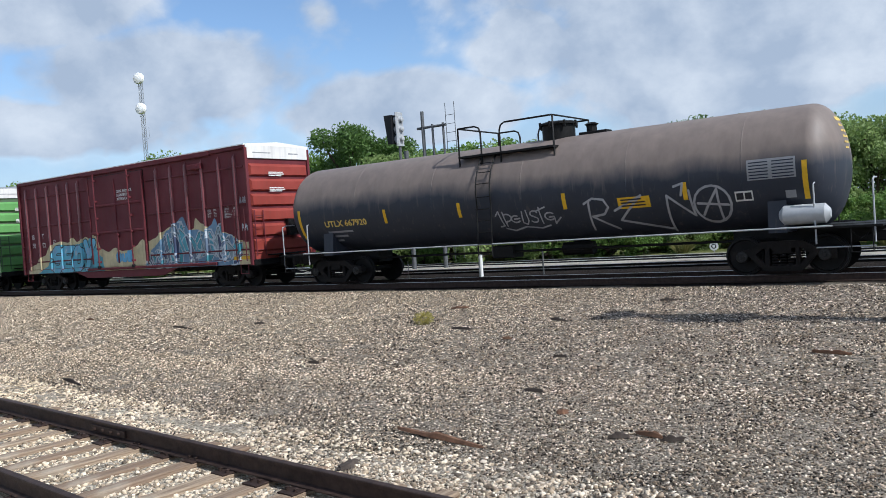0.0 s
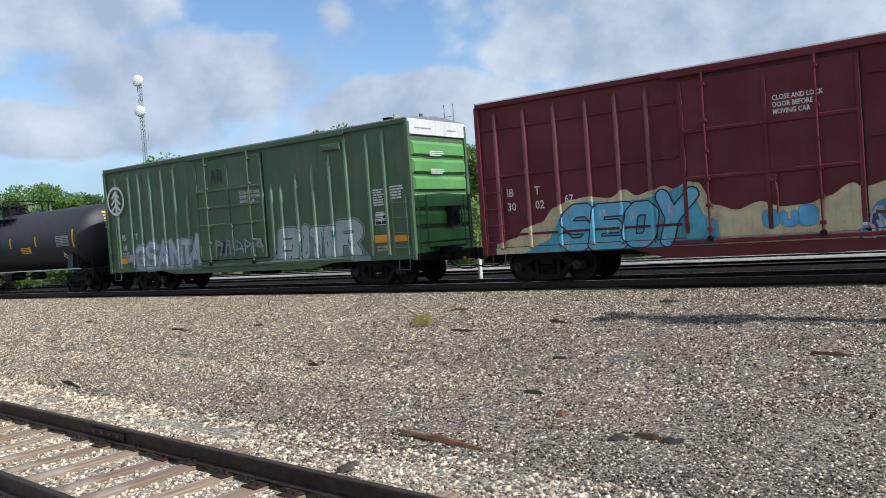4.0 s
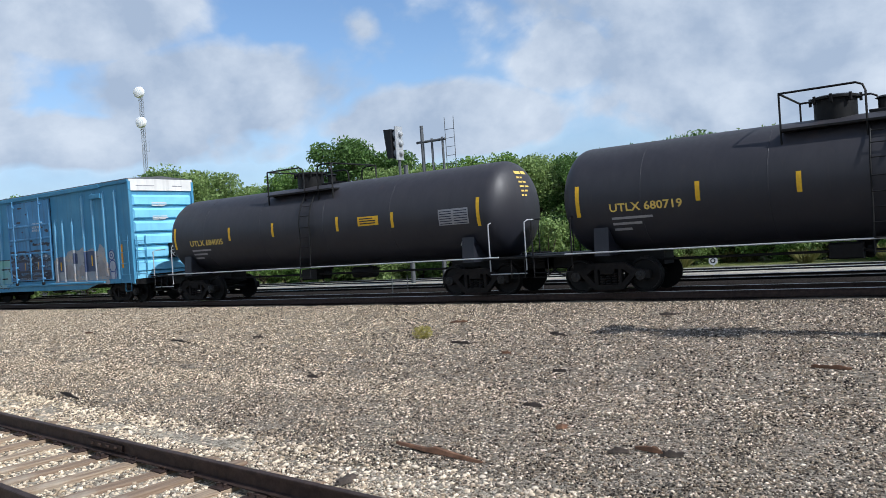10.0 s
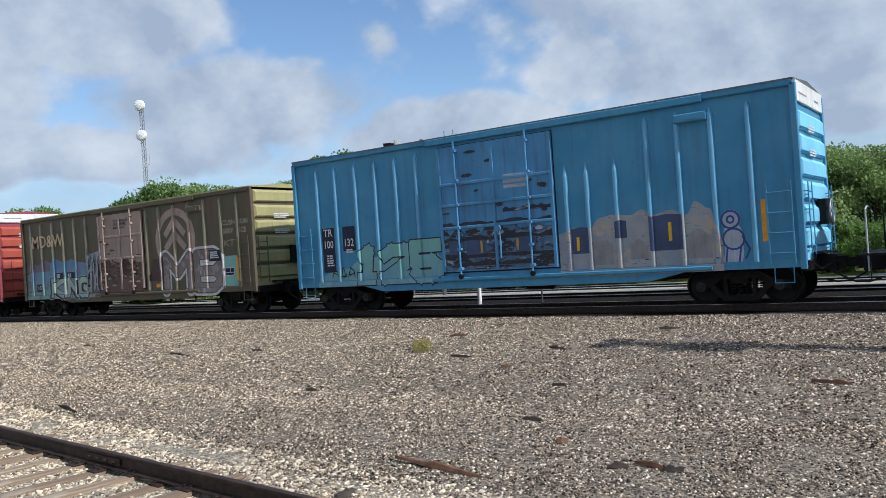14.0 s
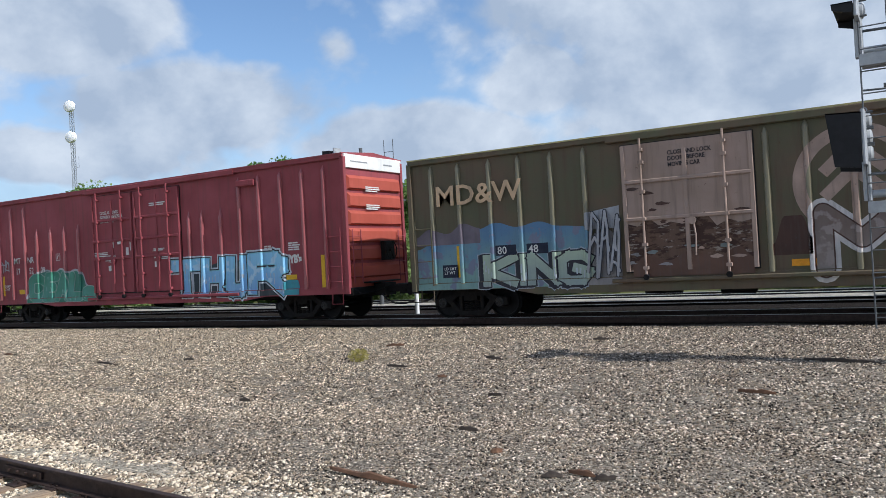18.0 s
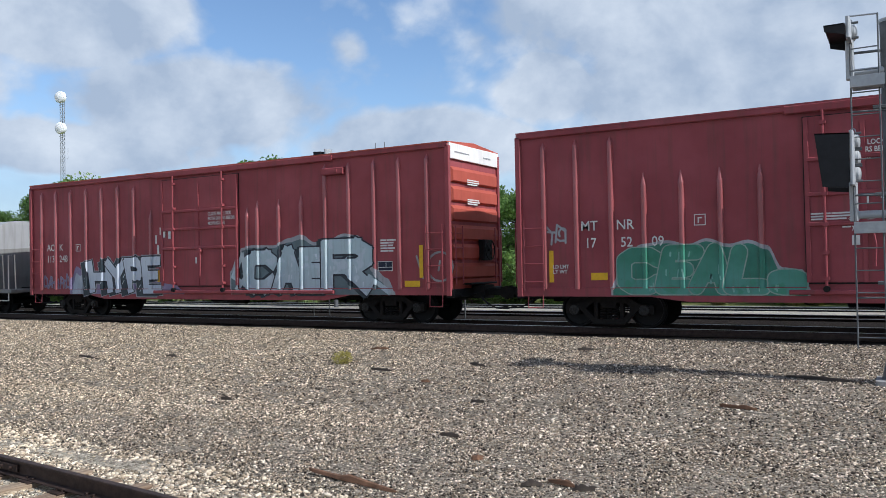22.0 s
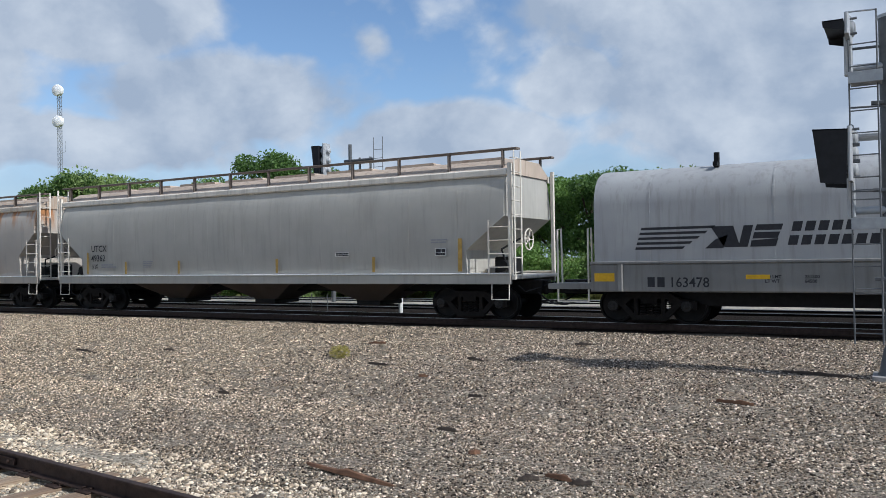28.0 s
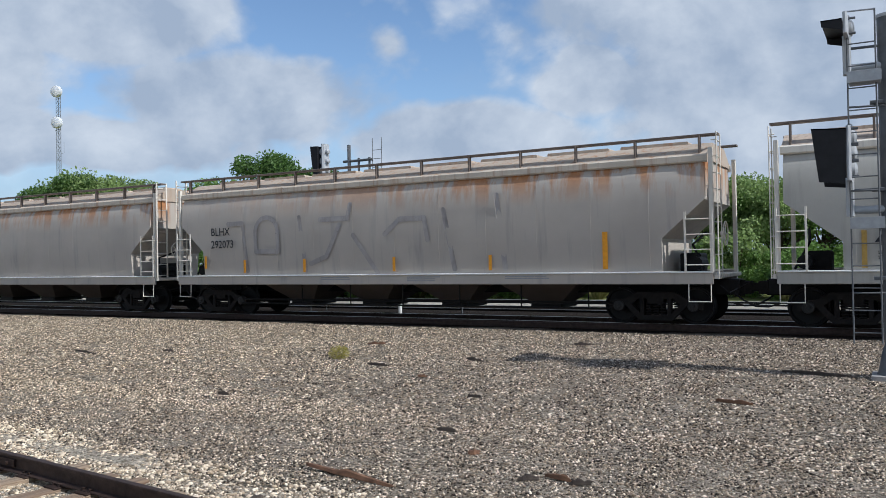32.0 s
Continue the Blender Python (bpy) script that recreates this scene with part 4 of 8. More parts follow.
def strips(car, y, items, mat, name="reflector_strip"):
    """Reflective strips: (x, z0, z1, width)."""
    for x, a, b, w2 in items:
        o = part(name, MB().box(x - w2 / 2, x + w2 / 2, y - 0.004, y, a, b), mat, car)
        if name == "data_panel":
            bd, q, e = MB(), 0.018, w2 / 2
            for u0, u1, v0, v1 in ((x - e, x + e, b - q, b), (x - e, x + e, a, a + q), (x - e, x - e + q, a + q, b - q), (x + e - q, x + e, a + q, b - q), (x - e + q, x + e - q, a + (b - a) * 0.36, a + (b - a) * 0.36 + q * 0.8), (x + e * 0.1, x + e * 0.1 + q * 0.8, a + (b - a) * 0.42, b - q)):
                bd.box(u0, u1, y - 0.008, y - 0.0045, v0, v1)
            part("panel_border", bd, M["stencil"], o)


# ---- tank car ----
TANK = [1.43, 2.46]                 # radius and height of the tank now being built


def on_tank(x, z, out=0.006):
    """Point on the near flank of the tank at height z."""
    dz = max(0.01 - TANK[0], min(TANK[0] - 0.01, z - TANK[1]))
    k = (TANK[0] + out) / TANK[0]
    return (x, -math.sqrt(TANK[0] ** 2 - dz * dz) * k, TANK[1] + dz * k)


def wrap(mb, out=0.006):
    """Flat drawing (x, z) laid round the tank's near flank."""
    o = MB()
    o.v = [on_tank(a, b, out + max(0, c)) for a, b, c in mb.v]
    o.f = mb.f
    return o


def plate(x0, x1, z0, z1, n=6):
    mb = MB()
    mb.v = [(x, z0 + (z1 - z0) * i / n, 0) for i in range(n + 1) for x in (x0, x1)]
    mb.f = [(2 * i, 2 * i + 1, 2 * i + 3, 2 * i + 2) for i in range(n)]
    return mb


def tank_car(x0, half, truck_off, paint, label, mark, seam, rail_x, hx, ladder_x, label_at, strip_x, table_at, diamonds, grey_end=False, left=None):
    (label_x, label_z), (table_x, table_z) = label_at, table_at
    TANK_R, TANK_Z = TANK
    car = thing("tank_car", label, "freight car", "cars of the passing train", pose(x0, YC, 0))
    CARS.append((car, x0))
    prof = [(-half + 0.72 * (1 - math.cos(t)), max(0.02, TANK_R * math.sin(t))) for t in (math.pi / 2 * k / 10 for k in range(11))]
    prof = [(p + half - (left or half), r) for p, r in prof] + [(-p, r) for p, r in prof[::-1]]
    tank = MB().lathe(prof, 64, "x", (0, 0, TANK_Z))
    part("tank", tank, paint, car, smooth=40)
    for x in seam:
        part("weld_seam", MB().lathe([(x - 0.012, TANK_R), (x - 0.008, TANK_R + 0.004), (x + 0.008, TANK_R + 0.004), (x + 0.012, TANK_R)], 64, "x", (0, 0, TANK_Z)), paint, car, smooth=60)
    # stub sills, saddles, side rail
    for s in (-1, 1):
        part("stub_sill", MB().cbox(s * half - 2.6 if s > 0 else -half - 0.85, half + 0.85 if s > 0 else -half + 2.6, -0.36, 0.36, 0.66, 1.08, 0.03), M["steel"], car)
        part("saddle", MB().prism([(-1.36, 0.98), (1.36, 0.98), (1.3, 1.7), (0.9, 1.28), (0, 1.05), (-0.9, 1.28), (-1.3, 1.7)], "x", s * truck_off - 0.2, s * truck_off + 0.2), paint, car)
        part("end_platform", MB().cbox(half - 0.75 if s > 0 else -half - 0.75, half + 0.75 if s > 0 else -half + 0.75, -1.5, 1.5, 1.02, 1.07, 0.01, "y"), M["steel"], car)
        hr = MB()
        for x in (half - 0.55, half + 0.6):
            hr.tube([(s * x, -1.45, 0.7), (s * x, -1.45, 2.0), (s * x, -1.25, 2.06), (s * x, -0.9, 2.06)], 0.02, 6)
        hr.tube([(s * (half - 0.55), -1.46, 0.62), (s * (half + 0.6), -1.46, 0.62)], 0.016, 6)
        part("end_handrail", hr, M["gpaint"] if grey_end else M["steel"], car)
        far = MB()
        for x in (half - 0.55, half + 0.6):
            far.tube([(s * x, 1.45, 0.7), (s * x, 1.45, 2.0), (s * x, 1.25, 2.06)], 0.02, 6)
        part("end_handrail", far, M["steel"], car)
        part("stirrup_step", stirrup(s * (half + 0.35), -1.48, 1.0, 0.42, 0.5), M["steel"], car)
    part("side_rail", MB().tube([(-half + 0.4, -1.56, 1.08), (half - 0.2, -1.56, 1.08)], 0.02, 8), M["gpaint"], car, "grey pipe rail along the tank's foot")
    part("side_rail", MB().tube([(-half + 0.4, 1.56, 1.08), (half - 0.2, 1.56, 1.08)], 0.03, 8), M["steel"], car)
    part("brake_rigging", MB().tube([(-half + 1.6, -0.4, 0.8), (half - 1.6, -0.4, 0.8)], 0.035, 6).cbox(-1.2, -0.5, -0.5, 0.1, 0.62, 0.98, 0.03).lathe([(1.0, 0.18), (1.9, 0.18)], 12, "x", (0, -0.2, 0.8)), M["steel"], car)
    part("bottom_outlet", MB().lathe([(0.62, 0.1), (0.74, 0.16), (0.9, 0.16), (1.06, 0.3)], 12, "z", (hx + 0.5, 0, 0)), M["steel"], car)
    # top platform, railing, hatch
    a, g1, g2, b = rail_x
    pl = part("top_platform", MB().cbox(a, b, -1.18, -0.62, 3.56, 3.62, 0.01).cbox(a, b, 0.62, 1.18, 3.56, 3.62, 0.01), M["steel"], car, "walkway grating on top of the tank")
    zt = 4.42
    zp = TANK_Z + math.sqrt(TANK_R ** 2 - 1.12 ** 2) - 0.03
    for y in (-1.12, 1.12):
        part("railing", MB().tube([(a, y, zp), (a, y, zt - 0.02), (a + 0.03, y, zt), (g1 - 0.18, y, zt), (g1 - 0.05, y, zt - 0.06), (g1, y, zt - 0.2), (g1, y, zp)], 0.026, 6), M["steel"], pl, "", 60)
        part("railing", MB().tube([(g2, y, zp), (g2, y, zt - 0.2), (g2 + 0.05, y, zt - 0.06), (g2 + 0.18, y, zt), (b - 0.03, y, zt), (b, y, zt - 0.02), (b, y, zp)], 0.026, 6), M["steel"], pl, "", 60)
    for x in (a, b):
        part("railing", MB().tube([(x, -1.12, zt), (x, 1.12, zt)], 0.026, 6), M["steel"], pl, "", 60)
    ha = part("hatch", MB().lathe([(TANK_Z + TANK_R - 0.12, 0.46), (4.24, 0.46), (4.25, 0.54), (4.3, 0.54), (4.34, 0.42), (4.37, 0.05)], 24, "z", (hx, 0, 0)), M["steel"], car, "round black manway with lid", 35)
    for k in range(8):
        t = math.pi * k / 4
        part("lid_bolt", MB().cbox(hx + 0.53 * math.cos(t) - 0.03, hx + 0.53 * math.cos(t) + 0.03, 0.53 * math.sin(t) - 0.03, 0.53 * math.sin(t) + 0.03, 4.16, 4.34, 0.01, "z"), M["steel"], ha)
    part("valve", MB().lathe([(TANK_Z + TANK_R - 0.1, 0.14), (4.12, 0.14), (4.15, 0.2), (4.2, 0.1)], 12, "z", (hx + 1.0, 0, 0)).cbox(hx + 0.7, hx + 1.5, -0.2, 0.2, TANK_Z + TANK_R - 0.06, TANK_Z + TANK_R + 0.06, 0.02), M["steel"], car)
    # curved ladder up the flank
    for s in (-1, 1):
        pts = [(ladder_x + s * 0.23, -1.58, 0.75)] + [on_tank(ladder_x + s * 0.23, z, 0.09) for z in (2.2, 2.5, 2.8, 3.1, 3.35, 3.55)]
        part("ladder_stile", MB().tube(pts, 0.021, 6), M["steel"], car)
    for z in (0.8, 1.1, 1.42, 1.74, 2.06, 2.4, 2.75, 3.05, 3.3, 3.5):
        p, q = (on_tank(ladder_x + s * 0.23, z, 0.09) if z > 2.3 else (ladder_x + s * 0.23, -1.58, z) for s in (-1, 1))
        part("ladder_rung", MB().tube([p, q], 0.013, 5), M["steel"], car)
    # markings
    for x, z0, z1 in strip_x:
        part("reflector_strip", wrap(plate(x - 0.055, x + 0.055, z0, z1), 0.005), M["yellow"], car)
    lab = part("warning_label", wrap(plate(label_x - 0.42, label_x + 0.42, label_z - 0.14, label_z + 0.14), 0.006), M["yellow"], car, "yellow warning label")
    tx = MB()
    for k in range(3):
        tx.merge(wrap(plate(label_x - 0.34, label_x + 0.3 - 0.1 * (k == 2), label_z - 0.09 + 0.075 * k, label_z - 0.055 + 0.075 * k, 1), 0.01), Matrix())
    part("small_print", tx, M["kstencil"], lab)
    tb = part("data_table", wrap(plate(table_x - 0.52, table_x + 0.52, table_z - 0.23, table_z + 0.23), 0.006), M["plate"], car, "grey stencilled data table")
    ln = MB()
    for k in range(6):
        ln.merge(wrap(plate(table_x - 0.48, table_x - 0.06, table_z - 0.2 + 0.07 * k, table_z - 0.175 + 0.07 * k, 1), 0.01), Matrix())
        ln.merge(wrap(plate(table_x + 0.02, table_x + 0.48, table_z - 0.2 + 0.07 * k, table_z - 0.175 + 0.07 * k, 1), 0.01), Matrix())
    part("small_print", ln, M["navy"], tb)
    for x, z in diamonds:
        dm = MB()
        dm.v = [(x, z - 0.18, 0), (x + 0.18, z, 0), (x, z + 0.18, 0), (x - 0.18, z, 0)]
        dm.f = [(0, 1, 2, 3)]
        p = part("placard", wrap(dm, 0.03), M["stencil"], car, "white diamond placard")
        part("placard_mark", wrap(plate(x - 0.07, x + 0.07, z - 0.03, z + 0.05, 1), 0.035), M["kstencil"], p)
    body, mx, mz, size = mark
    t = font_mb(body, size * 1.4, bold=0.006)
    t.v = [(mx + p * 1.16, mz + q, 0) for p, q, _ in t.v]
    part("lettering", wrap(t, 0.007), M["ystencil"], car, "yellow stencilled reporting mark")
    sp = MB()
    for k in range(3):
        sp.merge(wrap(plate(mx + 0.03, mx + 1.1 - 0.3 * k, mz - 0.2 - 0.14 * k, mz - 0.14 - 0.14 * k, 1), 0.007), Matrix())
    part("small_print", sp, M["plate"], car)
    # print on the head
    hp = MB()
    for k in range(6):
        wd = (0.62, 0.3, 0.42, 0.5, 0.4, 0.3)[k]
        z = 3.42 - 0.13 * k
        for q in (0, 1):
            y0 = -0.35 + q * wd / 2 + 0.02
            y1 = y0 + wd / 2 - 0.04
            vs = []
            for y, zz in ((y0, z), (y1, z), (y1, z + (0.09 if k == 0 else 0.05)), (y0, z + (0.09 if k == 0 else 0.05))):
                rr = min(1.0, math.hypot(y, zz - TANK_Z) / TANK_R)
                vs.append((half - 0.72 + 0.72 * math.sqrt(1 - rr * rr) + 0.008, y, zz))
            hp.add(vs, [(0, 1, 2, 3)])
    part("head_print", hp, M["ystencil"], car)
    trucks(car, truck_off)
    ends(car, half, 0.85)
    return car


# ---- covered hopper ----
def hopper(x0, L, paint, label, trim, top=4.52, slope=1.25, bays=3, low_gear=False, roof_mat=None, up=0.0, knee=1.88, panels=9, rail_mat=None):
    car = thing("covered_hopper", label, "freight car", "cars of the passing train", pose(x0, YC, 0))
    CARS.append((car, x0))
    h = L / 2

    def yw(z):
        return lerp([(1.2, 1.46), (1.8, 1.53), (2.6, 1.56), (3.2 + up, 1.54), (3.58 + up, 1.47), (3.83 + up, 1.36), (3.88 + up, 1.33)], z)

    def xe(z):
        return lerp([(1.2, h - slope), (knee, h - slope), (knee + 0.87, h - 0.16), (4.4, h - 0.16)], z)
    zs = [1.2, 1.5, knee, 2.15, 2.45, knee + 0.87, 3.1, 3.35 + up * 0.7, 3.58 + up, 3.76 + up, 3.88 + up]
    mb = MB()
    r = random.Random(int(L * 10))
    nx2 = 40
    dents = {}
    for z in zs:
        for i in range(nx2 + 1):
            x = xe(z) * (2 * i / nx2 - 1)
            dents[(z, i)] = 0.018 * noise.noise((x * 0.9, z * 0.7, x0)) + 0.012 * noise.noise((x * 2.3, z * 1.1, x0))
    vs = []
    for s in (-1, 1):
        for z in zs:
            for i in range(nx2 + 1):
                vs.append((xe(z) * (2 * i / nx2 - 1), s * (yw(z) + dents[(z, i)]), z))
    m1 = nx2 + 1
    k = len(zs)
    fs = []
    for s in (0, 1):
        o = s * k * m1
        for j in range(k - 1):
            for i in range(nx2):
                q = (o + j * m1 + i, o + j * m1 + i + 1, o + (j + 1) * m1 + i + 1, o + (j + 1) * m1 + i)
                fs.append(q if s == 0 else q[::-1])
    for j in range(k - 1):
        for i in (0, nx2):
            a, b = j * m1 + i, (j + 1) * m1 + i
            q = (a, b, k * m1 + b, k * m1 + a)
            fs.append(q if i == 0 else q[::-1])
    mb.add(vs, fs)
    part("body", mb, paint, car, smooth=40)
    rm = roof_mat or paint
    part("roof", MB().prism([(-1.36, 3.86 + up), (1.36, 3.86 + up), (1.34, 3.98 + up), (0.75, 4.3 + up * 0.5), (-0.75, 4.3 + up * 0.5), (-1.34, 3.98 + up)], "x", -h + 0.12, h - 0.12), rm, car)
    part("roof_rail", MB().cbox(-h + 0.1, h - 0.1, -1.47, -1.33, 3.78 + up, 3.97 + up, 0.03), rail_mat or trim, car)
    for i in range(1, panels):
        x = -h + L * i / panels
        strip = MB()
        zz = [1.27 + (3.75 + up - 1.27) * j / 8 for j in range(9)]
        strip.v = [(x + o * 0.009, -yw(z) - 0.012 - 0.003 * (o == 0), z) for z in zz for o in (-1, 0, 1)]
        strip.f = [(j * 3 + k2, j * 3 + k2 + 1, j * 3 + k2 + 4, j * 3 + k2 + 3) for j in range(8) for k2 in (0, 1)]
        part("side_seam", strip, paint, car)
    part("roof_rail", MB().cbox(-h + 0.1, h - 0.1, 1.33, 1.47, 3.78 + up, 3.97 + up, 0.03), trim, car)
    # running boards on brackets, hatches
    n = 12
    for s in (-1, 1):
        rb = part("running_board", MB().cbox(-h - 0.12, h + 0.12, s * 1.28 - 0.2 if s > 0 else -1.28 - 0.02, s * 1.28 + 0.02 if s > 0 else -1.28 + 0.2, top - 0.05, top, 0.008), P["board"], car, "perforated rusty running board")
        for i in range(n):
            x = -h + 0.3 + (L - 0.6) * i / (n - 1)
            part("board_bracket", MB().cbox(x - 0.025, x + 0.025, s * 1.25 - 0.06, s * 1.25 + 0.06, 3.93 + up, top - 0.04, 0.008, "z"), P["board"], rb)
    for i in range(8):
        x = -h + 1.6 + (L - 3.2) * i / 7
        part("hatch_cover", MB().cbox(x - 0.85, x + 0.85, -0.36, 0.36, 4.33 + up * 0.5, 4.43 + up * 0.5, 0.03, "y"), rm, car)
    # side sill and end frames
    for s in (-1, 1):
        part("side_sill", MB().cbox(-h, h, s * 1.5 - 0.05, s * 1.5 + 0.05, 0.98, 1.26, 0.015), paint, car)
        part("sill_flange", MB().cbox(-h, h, s * 1.5 - 0.09, s * 1.5 + 0.09, 1.24, 1.275, 0.008), M["white"] if s < 0 else trim, car)
    for e in (-1, 1):
        part("end_platform", MB().cbox(h - slope if e > 0 else -h - 0.1, h + 0.1 if e > 0 else -h + slope, -1.5, 1.5, 1.1, 1.2, 0.02, "y"), trim, car)
        for y in (-1.45, 1.45):
            part("end_post", MB().cbox(e * (h - 0.02) - 0.05, e * (h - 0.02) + 0.05, y - 0.05, y + 0.05, 1.1, 4.1 + up, 0.012, "z"), trim, car)
        part("end_ladder", ladder_mb(e * (h + 0.0), -1.28, 1.1, 4.45, 0.42, 9, along="y", out=e * 0.12, stile=0.028), trim, car)
        part("side_ladder", ladder_mb(e * (h - 0.3), -1.5, 1.25, 2.65, 0.6, 4, r=0.014, stile=0.025), trim, car)
        part("stirrup_step", stirrup(e * (h - 0.3), -1.52, 1.0, 0.5, 0.42), trim, car)
        gear = MB().cbox(e * (h - 0.75) - 0.25, e * (h - 0.75) + 0.25, -0.4, 0.3, 1.2, 1.7, 0.04, "y")
        gear.lathe([(-1.0, 0.16), (-0.3, 0.16)], 12, "y", (e * (h - 0.5), 0, 1.45))
        gear.tube([(e * (h - 0.3), -1.0, 1.3), (e * (h - 0.6), -0.8, 1.9), (e * (h - 0.5), 0.2, 2.2)], 0.03, 6)
        part("brake_gear", gear, M["steel"], car)
    part("brake_wheel", brake_wheel(h + 0.12, -0.6, 2.15, 0.28), trim, car, "round hand brake wheel")
    # discharge chutes
    span = L - 6.2
    for b in range(bays):
        x = -span / 2 + span * (b + 0.5) / bays
        wd = span / bays / 2
        ch = MB()
        ch.add([(x - wd, -1.4, 1.2), (x + wd, -1.4, 1.2), (x + wd, 1.4, 1.2), (x - wd, 1.4, 1.2), (x - 0.35, -0.5, 0.42), (x + 0.35, -0.5, 0.42), (x + 0.35, 0.5, 0.42), (x - 0.35, 0.5, 0.42)],
               [(0, 1, 5, 4), (1, 2, 6, 5), (2, 3, 7, 6), (3, 0, 4, 7), (4, 5, 6, 7)])
        c = part("discharge_chute", ch, P["chute"], car)
        part("outlet_gate", MB().cbox(x - 0.42, x + 0.42, -0.6, 0.6, 0.32, 0.45, 0.02, "y"), M["steel"], c)
    if low_gear:
        pipe = MB().tube([(-span / 2 - 0.6, -1.1, 0.5), (span / 2 + 0.6, -1.1, 0.5)], 0.035, 6).tube([(-span / 2 - 0.6, -1.2, 0.38), (span / 2 + 0.6, -1.2, 0.38)], 0.025, 6)
        for i in range(7):
            x = -span / 2 + span * i / 6
            pipe.tube([(x, -1.15, 1.0), (x, -1.15, 0.36)], 0.02, 5)
        part("unloading_pipe", pipe, M["steel"], car)
    part("underframe", MB().cbox(-h + 0.5, h - 0.5, -0.26, 0.26, 0.72, 1.02, 0.03), M["steel"], car)
    trucks(car, h - 1.45)
    ends(car, h, 0.35)
    return car


# ---- the train, car by car; x is where the car's middle stands at the start ----
P = {
    # E coats: side paints with sunlight lightened in, for ends and two roofs
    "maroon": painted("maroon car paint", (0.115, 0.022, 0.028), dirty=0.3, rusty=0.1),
    "maroonE": painted("sunlit red end paint", (0.23, 0.04, 0.03), dirty=0.2, rusty=0.1),
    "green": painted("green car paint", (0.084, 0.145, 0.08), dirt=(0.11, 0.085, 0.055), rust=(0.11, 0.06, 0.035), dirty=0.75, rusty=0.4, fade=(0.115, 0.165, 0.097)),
    "greenE": painted("sunlit green end paint", (0.12, 0.3, 0.09), dirty=0.15, rusty=0.08),
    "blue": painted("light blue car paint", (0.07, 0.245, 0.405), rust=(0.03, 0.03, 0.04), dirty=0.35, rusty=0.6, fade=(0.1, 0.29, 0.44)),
    "blueE": painted("sunlit light blue end paint", (0.21, 0.52, 0.72), dirty=0.1, rusty=0.05),
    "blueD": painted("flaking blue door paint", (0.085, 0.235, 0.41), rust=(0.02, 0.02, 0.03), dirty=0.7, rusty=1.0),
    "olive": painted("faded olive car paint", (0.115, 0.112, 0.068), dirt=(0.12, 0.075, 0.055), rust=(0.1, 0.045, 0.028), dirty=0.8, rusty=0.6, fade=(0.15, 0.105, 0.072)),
    "oliveE": painted("sunlit olive end paint", (0.36, 0.32, 0.15), dirty=0.25, rusty=0.1),
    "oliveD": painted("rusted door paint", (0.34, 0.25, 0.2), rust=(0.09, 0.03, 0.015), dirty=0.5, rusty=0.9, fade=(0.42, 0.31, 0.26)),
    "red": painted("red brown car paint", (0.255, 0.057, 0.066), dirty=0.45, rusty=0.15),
    "redE": painted("sunlit red brown end paint", (0.36, 0.075, 0.05), dirty=0.15, rusty=0.05),
    "red2": painted("bright red brown car paint", (0.268, 0.06, 0.067), dirty=0.45, rusty=0.15),
    "nsgrey": painted("silver grey hood paint", (0.32, 0.32, 0.325), dirt=(0.19, 0.18, 0.165), dirty=0.6, rusty=0.08, fade=(0.39, 0.39, 0.385)),
    "nssill": painted("dusty grey sill paint", (0.2, 0.195, 0.185), dirty=0.5, rusty=0.1),
    "hop": painted("pale grey hopper paint", (0.41, 0.39, 0.35), dirt=(0.26, 0.235, 0.2), dirty=0.4, rusty=0.12, fade=(0.47, 0.45, 0.405)),
    "hoproof": painted("brown stained roof paint", (0.42, 0.34, 0.27), dirt=(0.17, 0.11, 0.08), dirty=0.7, rusty=0.4),
    "rustroof": painted("rusting roof paint", (0.4, 0.33, 0.26), dirt=(0.36, 0.16, 0.06), rust=(0.3, 0.11, 0.035), dirty=0.95, rusty=1.0),
    "rustrail": painted("rust streaked eave paint", (0.5, 0.44, 0.36), dirt=(0.34, 0.15, 0.055), rust=(0.27, 0.1, 0.035), dirty=0.85, rusty=0.9),
    "board": painted("rusty brown running board", (0.15, 0.12, 0.1), dirty=0.4, rusty=0.4),
    "endwhite": painted("off white end band", (0.66, 0.64, 0.61), dirty=0.3, rusty=0.1),
    "chute": painted("grimy hopper chute", (0.07, 0.055, 0.045), dirty=0.6, rusty=0.4),
    "trim": painted("off white trim paint", (0.66, 0.61, 0.53), dirty=0.4, rusty=0.15),
}


# the same coats for the rounded posts: glossier, and lightened to paint in sun highlights
for k2, c2 in (("maroon", (0.15, 0.035, 0.04)), ("green", (0.13, 0.2, 0.115)), ("blue", (0.11, 0.31, 0.48)), ("olive", (0.18, 0.16, 0.1)), ("red", (0.29, 0.075, 0.078)), ("red2", (0.3, 0.08, 0.084))):
    P[k2 + "P"] = painted("shiny " + k2 + " sun-brightened post paint", c2, dirty=0.3, rusty=0.3, rough=0.3, spec=0.6)


